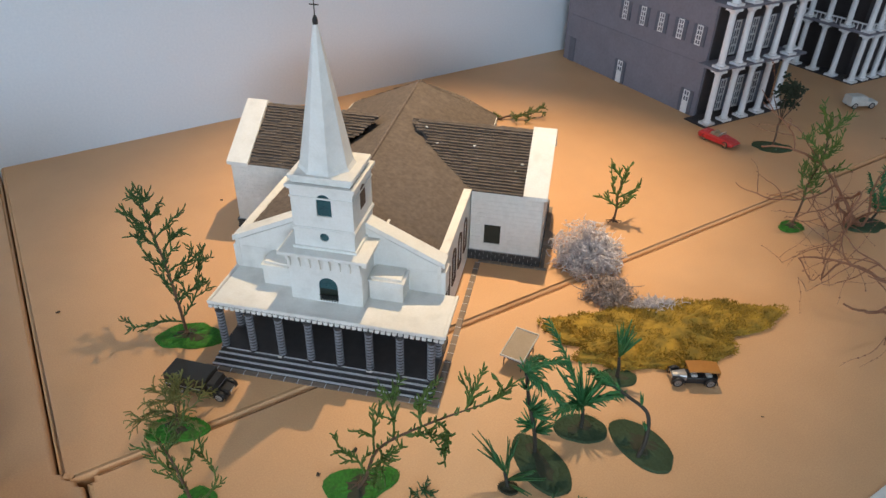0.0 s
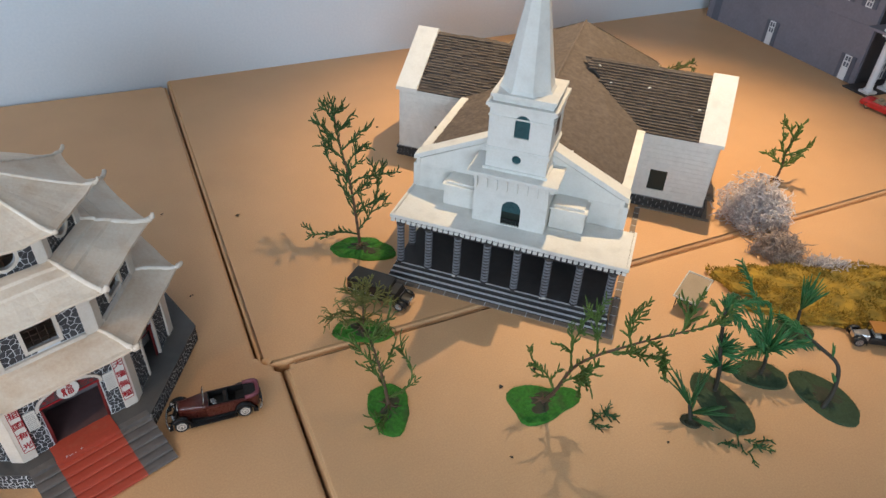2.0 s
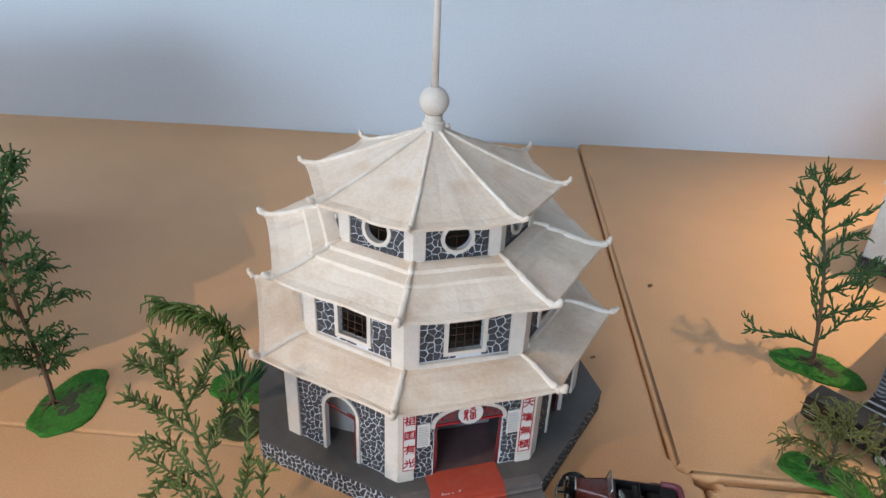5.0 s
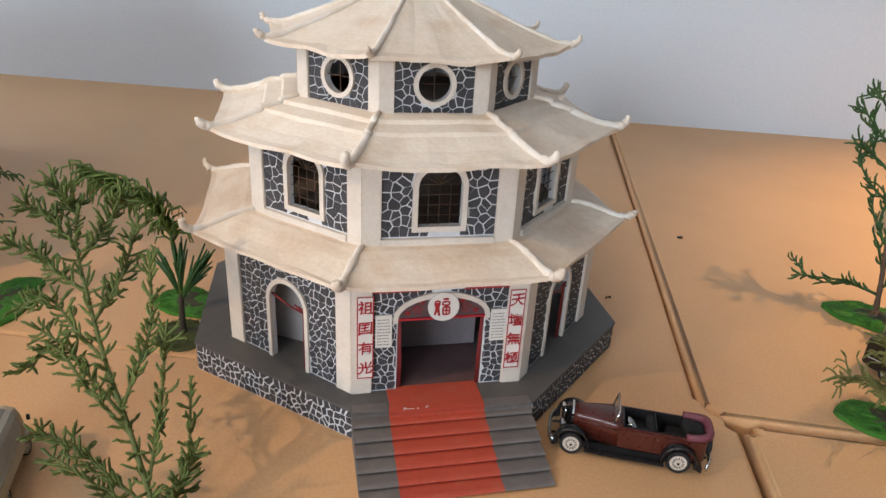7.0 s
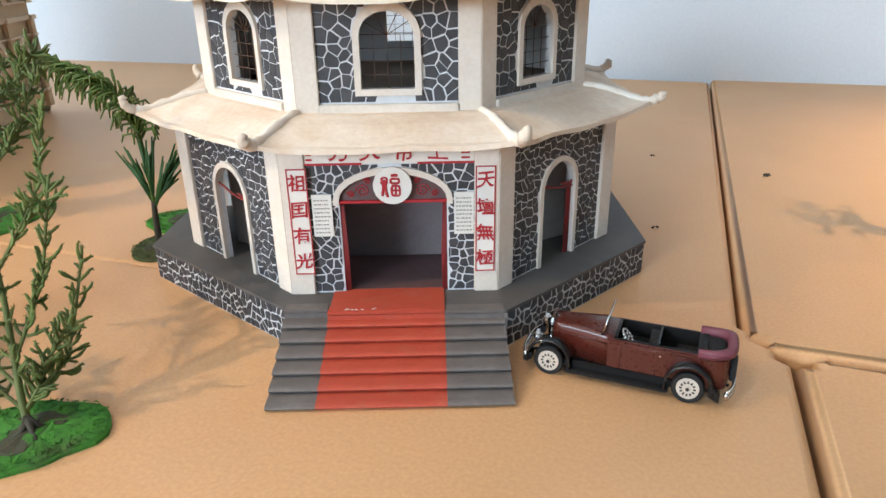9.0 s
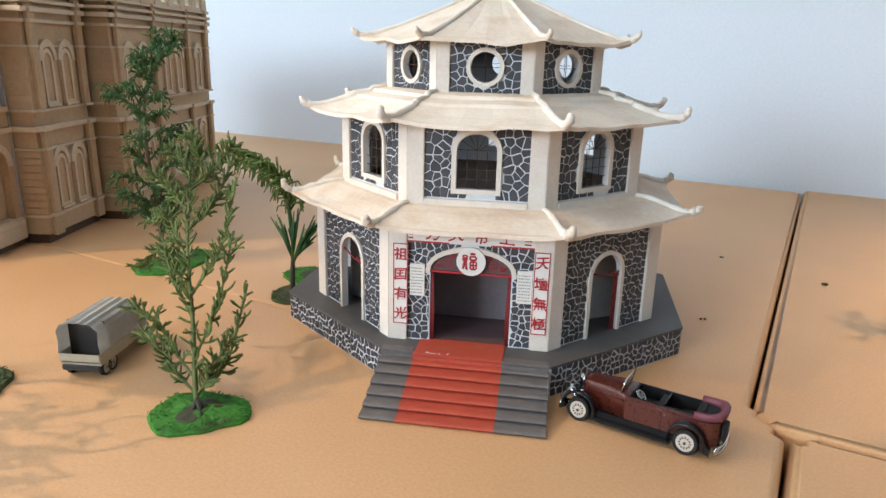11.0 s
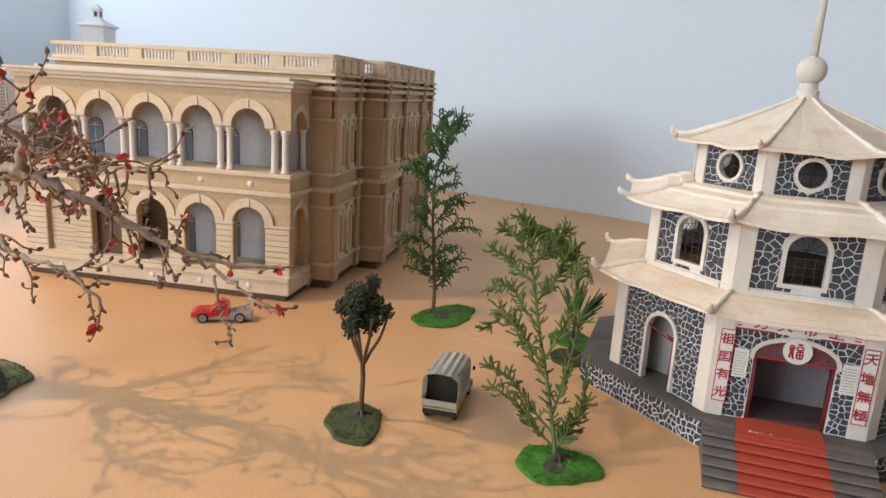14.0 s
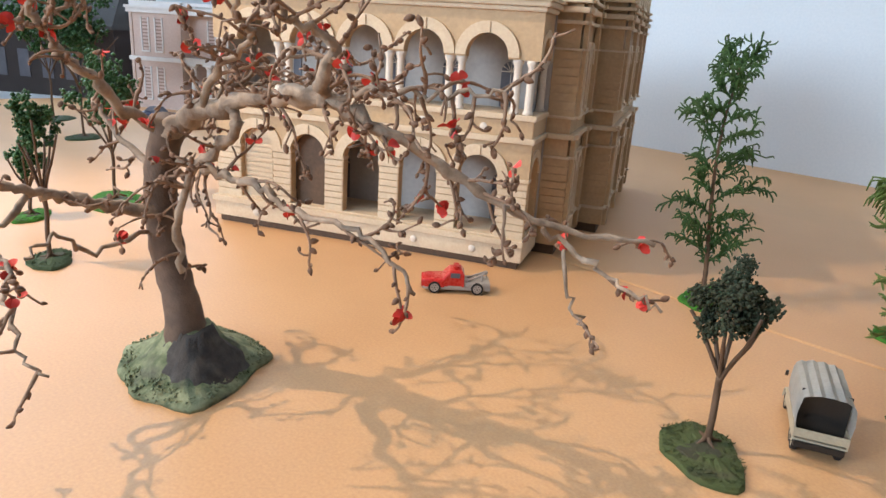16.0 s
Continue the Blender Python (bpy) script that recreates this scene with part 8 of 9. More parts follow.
    for k in range(8):
        part("seat_rib", box(-0.0528, -0.0442, -0.0094 + 0.0024 * k, -0.0080 + 0.0024 * k, 0.0230, 0.0242, 0.0004), M_SEAT, cushion)
    bm = bmesh.new()
    rows = []
    for k in range(19):
        a = math.pi * k / 18
        x, y = -0.0400 - 0.0165 * math.sin(a) ** 0.5, 0.0126 * math.copysign(abs(math.cos(a)) ** 0.55, math.cos(a))
        lift = 0.0006 + 0.0014 * math.sin(a)
        c, o = Vector((-0.040, 0, 0)), Vector((x, y, 0))
        rows.append([bm.verts.new((c.x + (o.x - c.x) * f, o.y * f, z + lift)) for f, z in ((1.03, 0.0222), (1.10, 0.0232), (1.11, 0.0252), (1.06, 0.0266), (0.95, 0.0268), (0.84, 0.0260), (0.80, 0.0242), (0.82, 0.0222))])
    for p, q in zip(rows, rows[1:]):
        for k in range(8):
            bm.faces.new((p[k], p[(k + 1) % 8], q[(k + 1) % 8], q[k]))
    bm.faces.new(rows[0])
    bm.faces.new(list(reversed(rows[-1])))
    bmesh.ops.recalc_face_normals(bm, faces=bm.faces[:])
    hood = part("folded_hood", bm, M_PLUM, car, "plum folded hood round the rear seat", smooth=True)
    t = Tubes()
    for s in (-1, 1):
        t.bar([(-0.0405, s * 0.0139, 0.0246), (-0.049, s * 0.0139, 0.0254), (-0.055, s * 0.0128, 0.0260)], 0.0004, 4)
    part("hood_fold", t, M_PLUM, hood)
    bm = bmesh.new()
    prism(bm, [(-0.044 - 0.0118 * math.sin(a) ** 0.55, 0.0126 * math.copysign(abs(math.cos(a)) ** 0.6, math.cos(a))) for a in (math.pi * k / 14 for k in range(15))], 0.0078, 0.0226)
    bmesh.ops.recalc_face_normals(bm, faces=bm.faces[:])
    part("rounded_tail", bm, M_MAROON, car)
    t = Tubes()
    t.bar([(0.0072, -0.0112, 0.0250), (0.0046, -0.0108, 0.0345), (0.0046, 0.0108, 0.0345), (0.0072, 0.0112, 0.0250)], 0.0006, 6)
    part("windscreen_frame", t, M_CHROME, car, "chrome windscreen frame")
    bm = bmesh.new()
    v = [bm.verts.new(p) for p in ((0.0071, -0.0108, 0.0254), (0.0071, 0.0108, 0.0254), (0.0047, 0.0105, 0.0342), (0.0047, -0.0105, 0.0342))]
    bm.faces.new(v)
    bmesh.ops.solidify(bm, geom=bm.faces[:], thickness=0.0003)
    part("windscreen", bm, M_GLASS, car, "clear windscreen")
    t = Tubes()
    for k in range(12):
        a, b = k * 0.5236, (k + 1) * 0.5236
        t.bar([(-0.0050 + 0.0026 * math.cos(c), 0.0052 + 0.0038 * math.sin(c), 0.0240 + 0.0026 * math.cos(c)) for c in (a, b)], 0.0007, 5)
    for k in range(4):
        a = k * 1.57 + 0.5
        t.bar([(-0.0050, 0.0052, 0.0240), (-0.0050 + 0.0026 * math.cos(a), 0.0052 + 0.0038 * math.sin(a), 0.0240 + 0.0026 * math.cos(a))], 0.0005, 4)
    t.bar([(-0.0050, 0.0052, 0.0240), (0.0005, 0.0050, 0.019)], 0.0005, 5)
    part("steering_wheel", t, M_CHROME, car, "silver steering wheel")
    bm = bmesh.new()
    sheet(bm, [(-0.0070, 0.0095), (0.0070, 0.0095), (0.0074, 0.0248), (0.0058, 0.0266), (0, 0.0271), (-0.0058, 0.0266), (-0.0074, 0.0248)], [], 0.0, 0.0013, pose(0.0353, 0, 0, 0, 0, 90))
    shell = part("radiator", bm, M_CHROME, car, "chrome radiator")
    bm = bmesh.new()
    sheet(bm, [(-0.0058, 0.0105), (0.0058, 0.0105), (0.0060, 0.0240), (0, 0.0250), (-0.0060, 0.0240)], [], 0.0, 0.0004, pose(0.0369, 0, 0, 0, 0, 90))
    part("radiator_core", bm, M_ENAMEL, shell, "black radiator core")
    for s in (-1, 1):
        bm = bmesh.new()
        lathe(bm, [(0.0012, 0), (0.0028, 0.0018), (0.0032, 0.0034), (0.0004, 0.0037)], 12, pose(0.0385, s * 0.0098, 0.0180, 0, 90, 0))
        lamp = part("headlamp", bm, M_CHROME, car, "chrome headlamp")
        t = Tubes()
        t.bar([(0.0395, s * 0.0098, 0.0165), (0.0385, s * 0.0098, 0.0090)], 0.0008, 5)
        part("lamp_post", t, M_CHROME, lamp)
        t = Tubes()
        t.bar([(0.040, s * 0.006, 0.0075), (0.0475, s * 0.006, 0.007)], 0.0009, 5)
        t.bar([(-0.046, s * 0.006, 0.0075), (-0.0565, s * 0.006, 0.008)], 0.0009, 5)
        part("bumper_iron", t, M_ENAMEL, car)
        # the mudguard's apron in front of and behind the wheels
        part("apron", loft([(0.0425, 0.0030, 0.0078, 0.0122, 0.0008), (0.0470, 0.0026, 0.0060, 0.0085, 0.0006)], pose(0, s * 0.0152, 0)), M_ENAMEL, car)
        part("apron", loft([(-0.0525, 0.0028, 0.0040, 0.0080, 0.0006), (-0.0470, 0.0032, 0.0068, 0.0128, 0.0008)], pose(0, s * 0.0152, 0)), M_ENAMEL, car)
    for x, c in ((0.0490, 1), (-0.0585, -1)):
        t = Tubes()
        for z in (0.0062, 0.0095):
            t.bar(spline([(x - c * 0.003, -0.0165, z), (x, -0.008, z), (x, 0.008, z), (x - c * 0.003, 0.0165, z)], 3), 0.0010, 6)
        for s in (-1, 1):
            t.bar([(x - c * 0.003, s * 0.0165, 0.0062), (x - c * 0.0032, s * 0.0168, 0.0079), (x - c * 0.003, s * 0.0165, 0.0095)], 0.0010, 6)
        part("bumper", t, M_CHROME, car, "chrome bumper")
    bm = bmesh.new()
    lathe(bm, [(0.0030, -0.0014), (0.0062, -0.0014), (0.0068, 0), (0.0062, 0.0014), (0.0030, 0.0014)], 18, pose(-0.0575, 0, 0.0145, 0, 90, 0))
    part("spare_wheel", bm, M_TYRE, car, "black spare wheel")
    return car


def orange_car():
    car = thing("toy_vintage_car", pose(0.2185, 0.9985, 0, 0, 0, 180), "black vintage toy car with silver bonnet and orange-brown hood", "toy car")
    for x in (0.024, -0.024):
        for y in (-0.0125, 0.0125):
            wheel(car, x, y, 0.0075, 0.003, M_SILVER, 8)
            arch_fender(car, x, y, 0.0075, 0.0055, M_BLACK)
    part("chassis", box(-0.034, 0.030, -0.010, 0.010, 0.004, 0.0085, 0.0008), M_BLACK, car)
    part("body", loft([(-0.034, 0.0100, 0.0075, 0.0165, 0.002), (-0.012, 0.0108, 0.0075, 0.0165, 0.002), (0.011, 0.0100, 0.0075, 0.0155, 0.002)]), M_BLACK, car, "black open body")
    part("bonnet", loft([(0.0305, 0.0055, 0.0085, 0.0160, 0.002), (0.024, 0.0062, 0.0085, 0.0170, 0.0025), (0.011, 0.0085, 0.0085, 0.0180, 0.0025)]), M_SILVER, car, "silver bonnet")
    part("hood", loft([(-0.0345, 0.0118, 0.0262, 0.0295, 0.0015), (-0.010, 0.0122, 0.0288, 0.0315, 0.0015), (0.0115, 0.0118, 0.0280, 0.0305, 0.0015)]), M_ORANGE, car, "orange-brown fabric hood")
    part("hood_back", box(-0.0352, -0.0335, -0.0115, 0.0115, 0.017, 0.028, 0.0005), M_ORANGE, car)
    for x in (-0.032, -0.012, 0.0095):
        for s in (-1, 1):
            t = Tubes()
            t.bar([(x, s * 0.0105, 0.0155), (x, s * 0.0112, 0.0285)], 0.0006, 5)
            part("hood_post", t, M_BLACK, car)
    for x in (-0.026, -0.004):
        part("seat", box(x, x + 0.009, -0.009, 0.009, 0.0155, 0.0195, 0.001), M_CARWHITE, car, "pale seat")
    for s in (-1, 1):
        bm = bmesh.new()
        lathe(bm, [(0.001, 0), (0.0024, 0.0015), (0.0026, 0.003), (0.0004, 0.0032)], 10, pose(0.0305, s * 0.0075, 0.0145, 0, 90, 0))
        part("headlamp", bm, M_CHROME, car)
    part("radiator", box(0.0305, 0.0325, -0.005, 0.005, 0.008, 0.0165, 0.0008), M_CHROME, car)


def black_truck():
    car = thing("toy_delivery_truck", pose(-0.4945, 0.9555, 0, 0, 0, -14), "black box-bodied toy delivery truck parked by the church steps", "toy truck")
    for x in (0.033, -0.028):
        for y in (-0.0145, 0.0145):
            wheel(car, x, y, 0.0075, 0.004, M_CARGREY, 6)
    part("chassis", box(-0.047, 0.044, -0.013, 0.013, 0.005, 0.009, 0.0006), M_BLACK, car)
    part("cargo_box", box(-0.050, 0.016, -0.0175, 0.0175, 0.009, 0.0345, 0.0012), M_BLACK, car, "black cargo box")
    for s in (-1, 1):
        part("box_stripe", box(-0.048, 0.014, s * 0.0176 - 0.0002, s * 0.0176 + 0.0002, 0.0165, 0.0175), M_EDGE, car)
    part("cab", loft([(0.0165, 0.0155, 0.008, 0.0285, 0.003), (0.027, 0.0150, 0.008, 0.0275, 0.004), (0.0325, 0.0140, 0.008, 0.0190, 0.003)]), M_BLACK, car, "black cab")
    part("bonnet", loft([(0.0325, 0.0105, 0.008, 0.0185, 0.003), (0.046, 0.0085, 0.008, 0.0165, 0.003)]), M_BLACK, car)
    part("grille", box(0.0455, 0.0475, -0.0065, 0.0065, 0.008, 0.0155, 0.0006), M_CHROME, car, "pale grille")
    for s in (-1, 1):
        arch_fender(car, 0.035, s * 0.0140, 0.0075, 0.0062, M_BLACK)
        part("door_window", box(0.0185, 0.0255, s * 0.0152 - 0.0006, s * 0.0152 + 0.0006, 0.0195, 0.0255, 0.0003), M_BLUEGREY, car)
    bm = bmesh.new()
    sheet(bm, rect(-0.011, 0.011, 0, 0.0085), [], 0, 0.0005, pose(0.0305, 0, 0.0188, 0, 0, 90) @ pose(0, 0, 0, 30, 0, 0))
    part("windscreen", bm, M_BLUEGREY, car)


def tow_truck():
    car = thing("toy_tow_truck", pose(-1.193, 0.187, 0, 0, 0, -99), "red and pale grey toy breakdown truck in front of the palace", "toy truck")
    for x in (0.0215, -0.0215):
        for y in (-0.0125, 0.0125):
            wheel(car, x, y, 0.0062, 0.0036, M_CARGREY, 6)
    part("chassis", box(-0.035, 0.034, -0.0128, 0.0128, 0.004, 0.008, 0.0008), M_CARGREY, car, "pale grey lower body")
    part("bonnet", loft([(0.035, 0.0125, 0.0065, 0.0130, 0.002), (0.030, 0.0130, 0.0065, 0.0145, 0.0025), (0.012, 0.0132, 0.0065, 0.0155, 0.0025)]), M_CARRED, car, "red bonnet")
    part("cab", loft([(0.0135, 0.0125, 0.007, 0.0160, 0.003), (0.0065, 0.0118, 0.007, 0.0235, 0.003), (-0.0050, 0.0118, 0.007, 0.0240, 0.003), (-0.0080, 0.0125, 0.007, 0.0205, 0.003)]), M_CARRED, car, "red cab")
    for s in (-1, 1):
        part("door_window", box(-0.0035, 0.0060, s * 0.0121 - 0.0004, s * 0.0121 + 0.0004, 0.0165, 0.0215, 0.0002), M_BLUEGREY, car)
    part("flatbed", box(-0.0345, -0.0085, -0.0130, 0.0130, 0.0075, 0.0118, 0.0008), M_CARGREY, car, "pale grey flatbed")
    t = Tubes()
    for s in (-1, 1):
        t.bar([(-0.012, s * 0.006, 0.0115), (-0.031, s * 0.002, 0.0205)], 0.0011, 6)
        t.bar([(-0.026, s * 0.006, 0.0115), (-0.026, s * 0.003, 0.0175)], 0.0009, 6)
    t.bar([(-0.031, -0.002, 0.0205), (-0.031, 0.002, 0.0205)], 0.0012, 6)
    t.bar([(-0.031, 0, 0.0205), (-0.031, 0, 0.014)], 0.0005, 5)
    part("tow_crane", t, M_CARGREY, car, "grey tow crane")
    part("roof_light", box(-0.003, 0.003, -0.0075, 0.0075, 0.0242, 0.0268, 0.0008), M_CARRED, car)


def canvas_truck():
    car = thing("toy_army_truck", pose(-0.9190, 0.3870, 0, 0, 0, 147.5) @ Matrix.Diagonal((0.92, 0.90, 0.92, 1)), "khaki toy truck with a pale ribbed canvas cover, dark open rear", "toy truck")
    for x in (0.029, -0.024, -0.033):
        for y in (-0.0145, 0.0145):
            wheel(car, x, y, 0.0072, 0.0042, M_KHAKI, 6)
    part("chassis", box(-0.042, 0.043, -0.0125, 0.0125, 0.0075, 0.0125, 0.0006), M_BLACK, car)
    bm = bmesh.new()
    bx(bm, -0.043, 0.0185, -0.0180, 0.0180, 0.0125, 0.0140)
    for s in (-1, 1):
        bx(bm, -0.043, 0.0185, s * 0.0174 - 0.0006, s * 0.0174 + 0.0006, 0.0140, 0.0225)
    bx(bm, 0.0173, 0.0185, -0.0168, 0.0168, 0.0140, 0.0225)
    part("cargo_bed", bm, M_KHAKI, car, "khaki cargo bed")
    part("tailgate", box(-0.0445, -0.0432, -0.0178, 0.0178, 0.0160, 0.0225, 0.0004), M_KHAKI, car, "khaki tailgate")
    part("tail_bar", box(-0.0445, -0.0415, -0.0165, 0.0165, 0.0075, 0.0125, 0.0005), M_BLACK, car)
    # cover: an open-ended ribbed shell
    prof = [(-0.0178, 0.0225), (-0.0182, 0.0330), (-0.0176, 0.0425), (-0.0155, 0.0466), (-0.0118, 0.0476), (-0.0095, 0.0496), (-0.0052, 0.0486), (-0.0020, 0.0503), (0.0028, 0.0490), (0.0062, 0.0500), (0.0105, 0.0478), (0.0135, 0.0482), (0.0165, 0.0455), (0.0176, 0.0420), (0.0183, 0.0330), (0.0178, 0.0225)]
    bm = bmesh.new()
    rows = []
    for k in range(13):
        x = -0.0425 + 0.061 * k / 12
        g = 1.0 if k % 4 == 0 else (0.985 if k % 4 == 2 else 0.992)
        sc = 0.0022 if k == 0 else 0.0
        rows.append([bm.verts.new((x - sc * (j % 2), y * g, 0.0225 + (z - 0.0225) * g)) for j, (y, z) in enumerate(prof)])
    for a, b in zip(rows, rows[1:]):
        for k in range(len(prof) - 1):
            bm.faces.new((a[k], a[k + 1], b[k + 1], b[k]))
    bm.faces.new(rows[-1])
    bmesh.ops.solidify(bm, geom=bm.faces[:], thickness=0.0009)
    part("canvas_cover", bm, M_TARP, car, "pale ribbed canvas cover", smooth=False)
    # black sheet inside the cover stands in for the shade at its open rear
    part("inner_shade", box(-0.030, -0.0295, -0.0165, 0.0165, 0.0142, 0.0470), M_BLACK, car)
    part("cab", loft([(0.0195, 0.0160, 0.0105, 0.0445, 0.006), (0.030, 0.0155, 0.0105, 0.0430, 0.008), (0.0355, 0.0145, 0.0105, 0.0290, 0.005)]), M_KHAKI, car, "khaki cab")
    part("bonnet", loft([(0.0355, 0.0120, 0.0105, 0.0245, 0.003), (0.0455, 0.0105, 0.0105, 0.0215, 0.003)]), M_KHAKI, car)
    for s in (-1, 1):
        arch_fender(car, 0.031, s * 0.0140, 0.0072, 0.0070, M_KHAKI)
        part("mirror", box(0.0325, 0.0340, s * 0.0190 - 0.0012, s * 0.0190 + 0.0012, 0.0265, 0.0310, 0.0003), M_BLACK, car)


def sports_car():
    car = thing("toy_sports_car", pose(0.537, 1.862, 0, 0, 0, -54), "bright red open toy sports car with cream seats", "toy car")
    for x in (0.030, -0.030):
        for y in (-0.0175, 0.0175):
            wheel(car, x, y, 0.0085, 0.005, M_CHROME, 6)
    part("body", loft([(-0.052, 0.0165, 0.008, 0.0165, 0.004), (-0.046, 0.0195, 0.0065, 0.0205, 0.005), (-0.016, 0.0205, 0.0065, 0.0205, 0.004), (0.010, 0.0205, 0.0065, 0.0205, 0.004), (0.035, 0.0195, 0.0065, 0.0185, 0.005), (0.050, 0.0165, 0.008, 0.0150, 0.004)]), M_CARRED, car, "glossy red body")
    part("cockpit", box(-0.022, 0.006, -0.015, 0.015, 0.0200, 0.0213, 0.0004), M_BEIGE, car, "cream cockpit")
    for y in (-0.0075, 0.0075):
        part("seat", box(-0.020, -0.010, y - 0.0055, y + 0.0055, 0.0205, 0.0265, 0.0015), M_BEIGE, car, "cream seat")
    part("windscreen", box(0.0065, 0.0075, -0.015, 0.015, 0.0205, 0.0285, 0.0003), M_GLASS, car, "clear windscreen")
    for x in (0.0505, -0.053):
        part("bumper", box(x - 0.001, x + 0.001, -0.016, 0.016, 0.0085, 0.0105, 0.0005), M_CHROME, car, "chrome bumper")


def jeep():
    car = thing("toy_jeep", pose(1.03, 2.135, 0, 0, 0, 8), "off-white toy jeep with a canvas top near the columned building", "toy car")
    for x in (0.026, -0.026):
        for y in (-0.017, 0.017):
            wheel(car, x, y, 0.009, 0.005, M_CARGREY, 6)
    part("body", loft([(-0.042, 0.0185, 0.009, 0.022, 0.003), (0.012, 0.0185, 0.009, 0.022, 0.003), (0.042, 0.0165, 0.009, 0.020, 0.003)]), M_CARWHITE, car, "off-white body")
    part("top", loft([(-0.042, 0.0175, 0.022, 0.036, 0.005), (-0.005, 0.0175, 0.022, 0.037, 0.005), (0.010, 0.0165, 0.022, 0.033, 0.005)]), M_CARWHITE, car, "rounded pale top")
    part("windscreen", box(0.0105, 0.0118, -0.014, 0.014, 0.0225, 0.0315), M_BLUEGREY, car)


def blue_car(x, y, rz):
    car = thing("toy_saloon_car", pose(x, y, 0, 0, 0, rz), "dark blue toy saloon car parked by the pink building", "toy car")
    for xx in (0.026, -0.026):
        for yy in (-0.015, 0.015):
            wheel(car, xx, yy, 0.0075, 0.004, M_CARGREY, 6)
    part("body", loft([(-0.045, 0.015, 0.007, 0.016, 0.003), (-0.02, 0.0175, 0.006, 0.019, 0.003), (0.045, 0.0155, 0.007, 0.0165, 0.003)]), M_CARBLUE, car, "dark blue body")
    part("cabin", loft([(-0.030, 0.013, 0.018, 0.020, 0.002), (-0.018, 0.0145, 0.018, 0.030, 0.004), (0.008, 0.0145, 0.018, 0.030, 0.004), (0.020, 0.013, 0.018, 0.020, 0.002)]), M_BLUEGREY, car, "dark cabin glass")


def stall():
    """A tiny market stall: a sloping tray roof on four thin legs."""
    s = thing("market_stall", pose(-0.036, 1.036, 0, 0, 0, 62) @ Matrix.Diagonal((0.80, 0.84, 0.72, 1)), "tiny market stall with a beige tray roof on thin legs", "stall")
    m = pose(0, 0, 0.040, 0, -9, 0)
    part("roof_tray", box(-0.036, 0.036, -0.021, 0.021, 0, 0.0015, m=m), M_BEIGE, s, "beige tray roof")
    for x0, x1, y0, y1 in ((-0.037, 0.037, -0.0225, -0.021), (-0.037, 0.037, 0.021, 0.0225), (-0.0385, -0.037, -0.0225, 0.0225), (0.037, 0.0385, -0.0225, 0.0225)):
        part("roof_lip", box(x0, x1, y0, y1, -0.0015, 0.0035, m=m), M_CANVAS, s, "grey raised roof edge")
    for x in (-0.030, 0.030):
        for y in (-0.017, 0.017):
            t = Tubes()
            t.bar([(x, y, 0), (x * 0.96, y, 0.040 + math.tan(radians(9)) * x)], 0.0010, 6)
            part("leg", t, M_BLACK, s, "thin dark leg")
    part("counter", box(-0.026, 0.026, -0.014, 0.014, 0.018, 0.0205, 0.0005), M_DARKBARK, s, "dark counter board")
    t = Tubes()
    for y in (-0.017, 0.017):
        t.bar([(-0.0295, y, 0.0185), (0.0295, y, 0.0185)], 0.0009, 5)
    part("counter_rail", t, M_BLACK, s)


touring_car()
orange_car()
black_truck()
tow_truck()
canvas_truck()
sports_car()
jeep()
stall()

# ---- the columned buildings behind, and the far side of the table ----
def column_mesh(z0, z1, r):
    bm = bmesh.new()
    h = z1 - z0
    bx(bm, -r * 1.75, r * 1.75, -r * 1.75, r * 1.75, z0, z0 + 0.006)
    lathe(bm, [(r * 1.35, z0 + 0.006), (r * 1.3, z0 + 0.010), (r, z0 + 0.013), (r * 0.92, z1 - 0.014), (r * 1.2, z1 - 0.011), (r * 1.45, z1 - 0.006)], 14)
    bx(bm, -r * 1.7, r * 1.7, -r * 1.7, r * 1.7, z1 - 0.006, z1)
    me = bpy.data.meshes.new("column")
    bmesh.ops.recalc_face_normals(bm, faces=bm.faces[:])
    bm.to_mesh(me)
    bm.free()
    return me


def shuttered(house, m, w, h, z, door=False):
    """A white sash with grey shutters, on a wall that faces -y of m."""
    f = part("window", box(-w / 2, w / 2, -0.002, 0.002, z, z + h), M_BLUEGREY, house, "dark panes with white bars", m=m)
    bm = bmesh.new()
    sheet(bm, rect(-w / 2, w / 2, z, z + h), [rect(-w / 2 + w * 0.1 + w * 0.42 * i, -w / 2 + w * 0.1 + w * 0.42 * i + w * 0.36, z + h * (0.06 + 0.235 * j + (0.0 if not door else 0)), z + h * (0.06 + 0.235 * j) + h * 0.185) for i in range(2) for j in range(2 if door else 0, 4)], -0.004, -0.002)
    part("sash", bm, M_PURWHITE, f, "white sash bars")
    for s in (-1, 1):
        x0, x1 = sorted((s * (w / 2 + 0.001), s * (w / 2 + 0.012)))
        sh = part("shutter", box(x0, x1, -0.004, 0.0, z, z + h), M_BLUEGREY, house, "grey shutter", m=m)


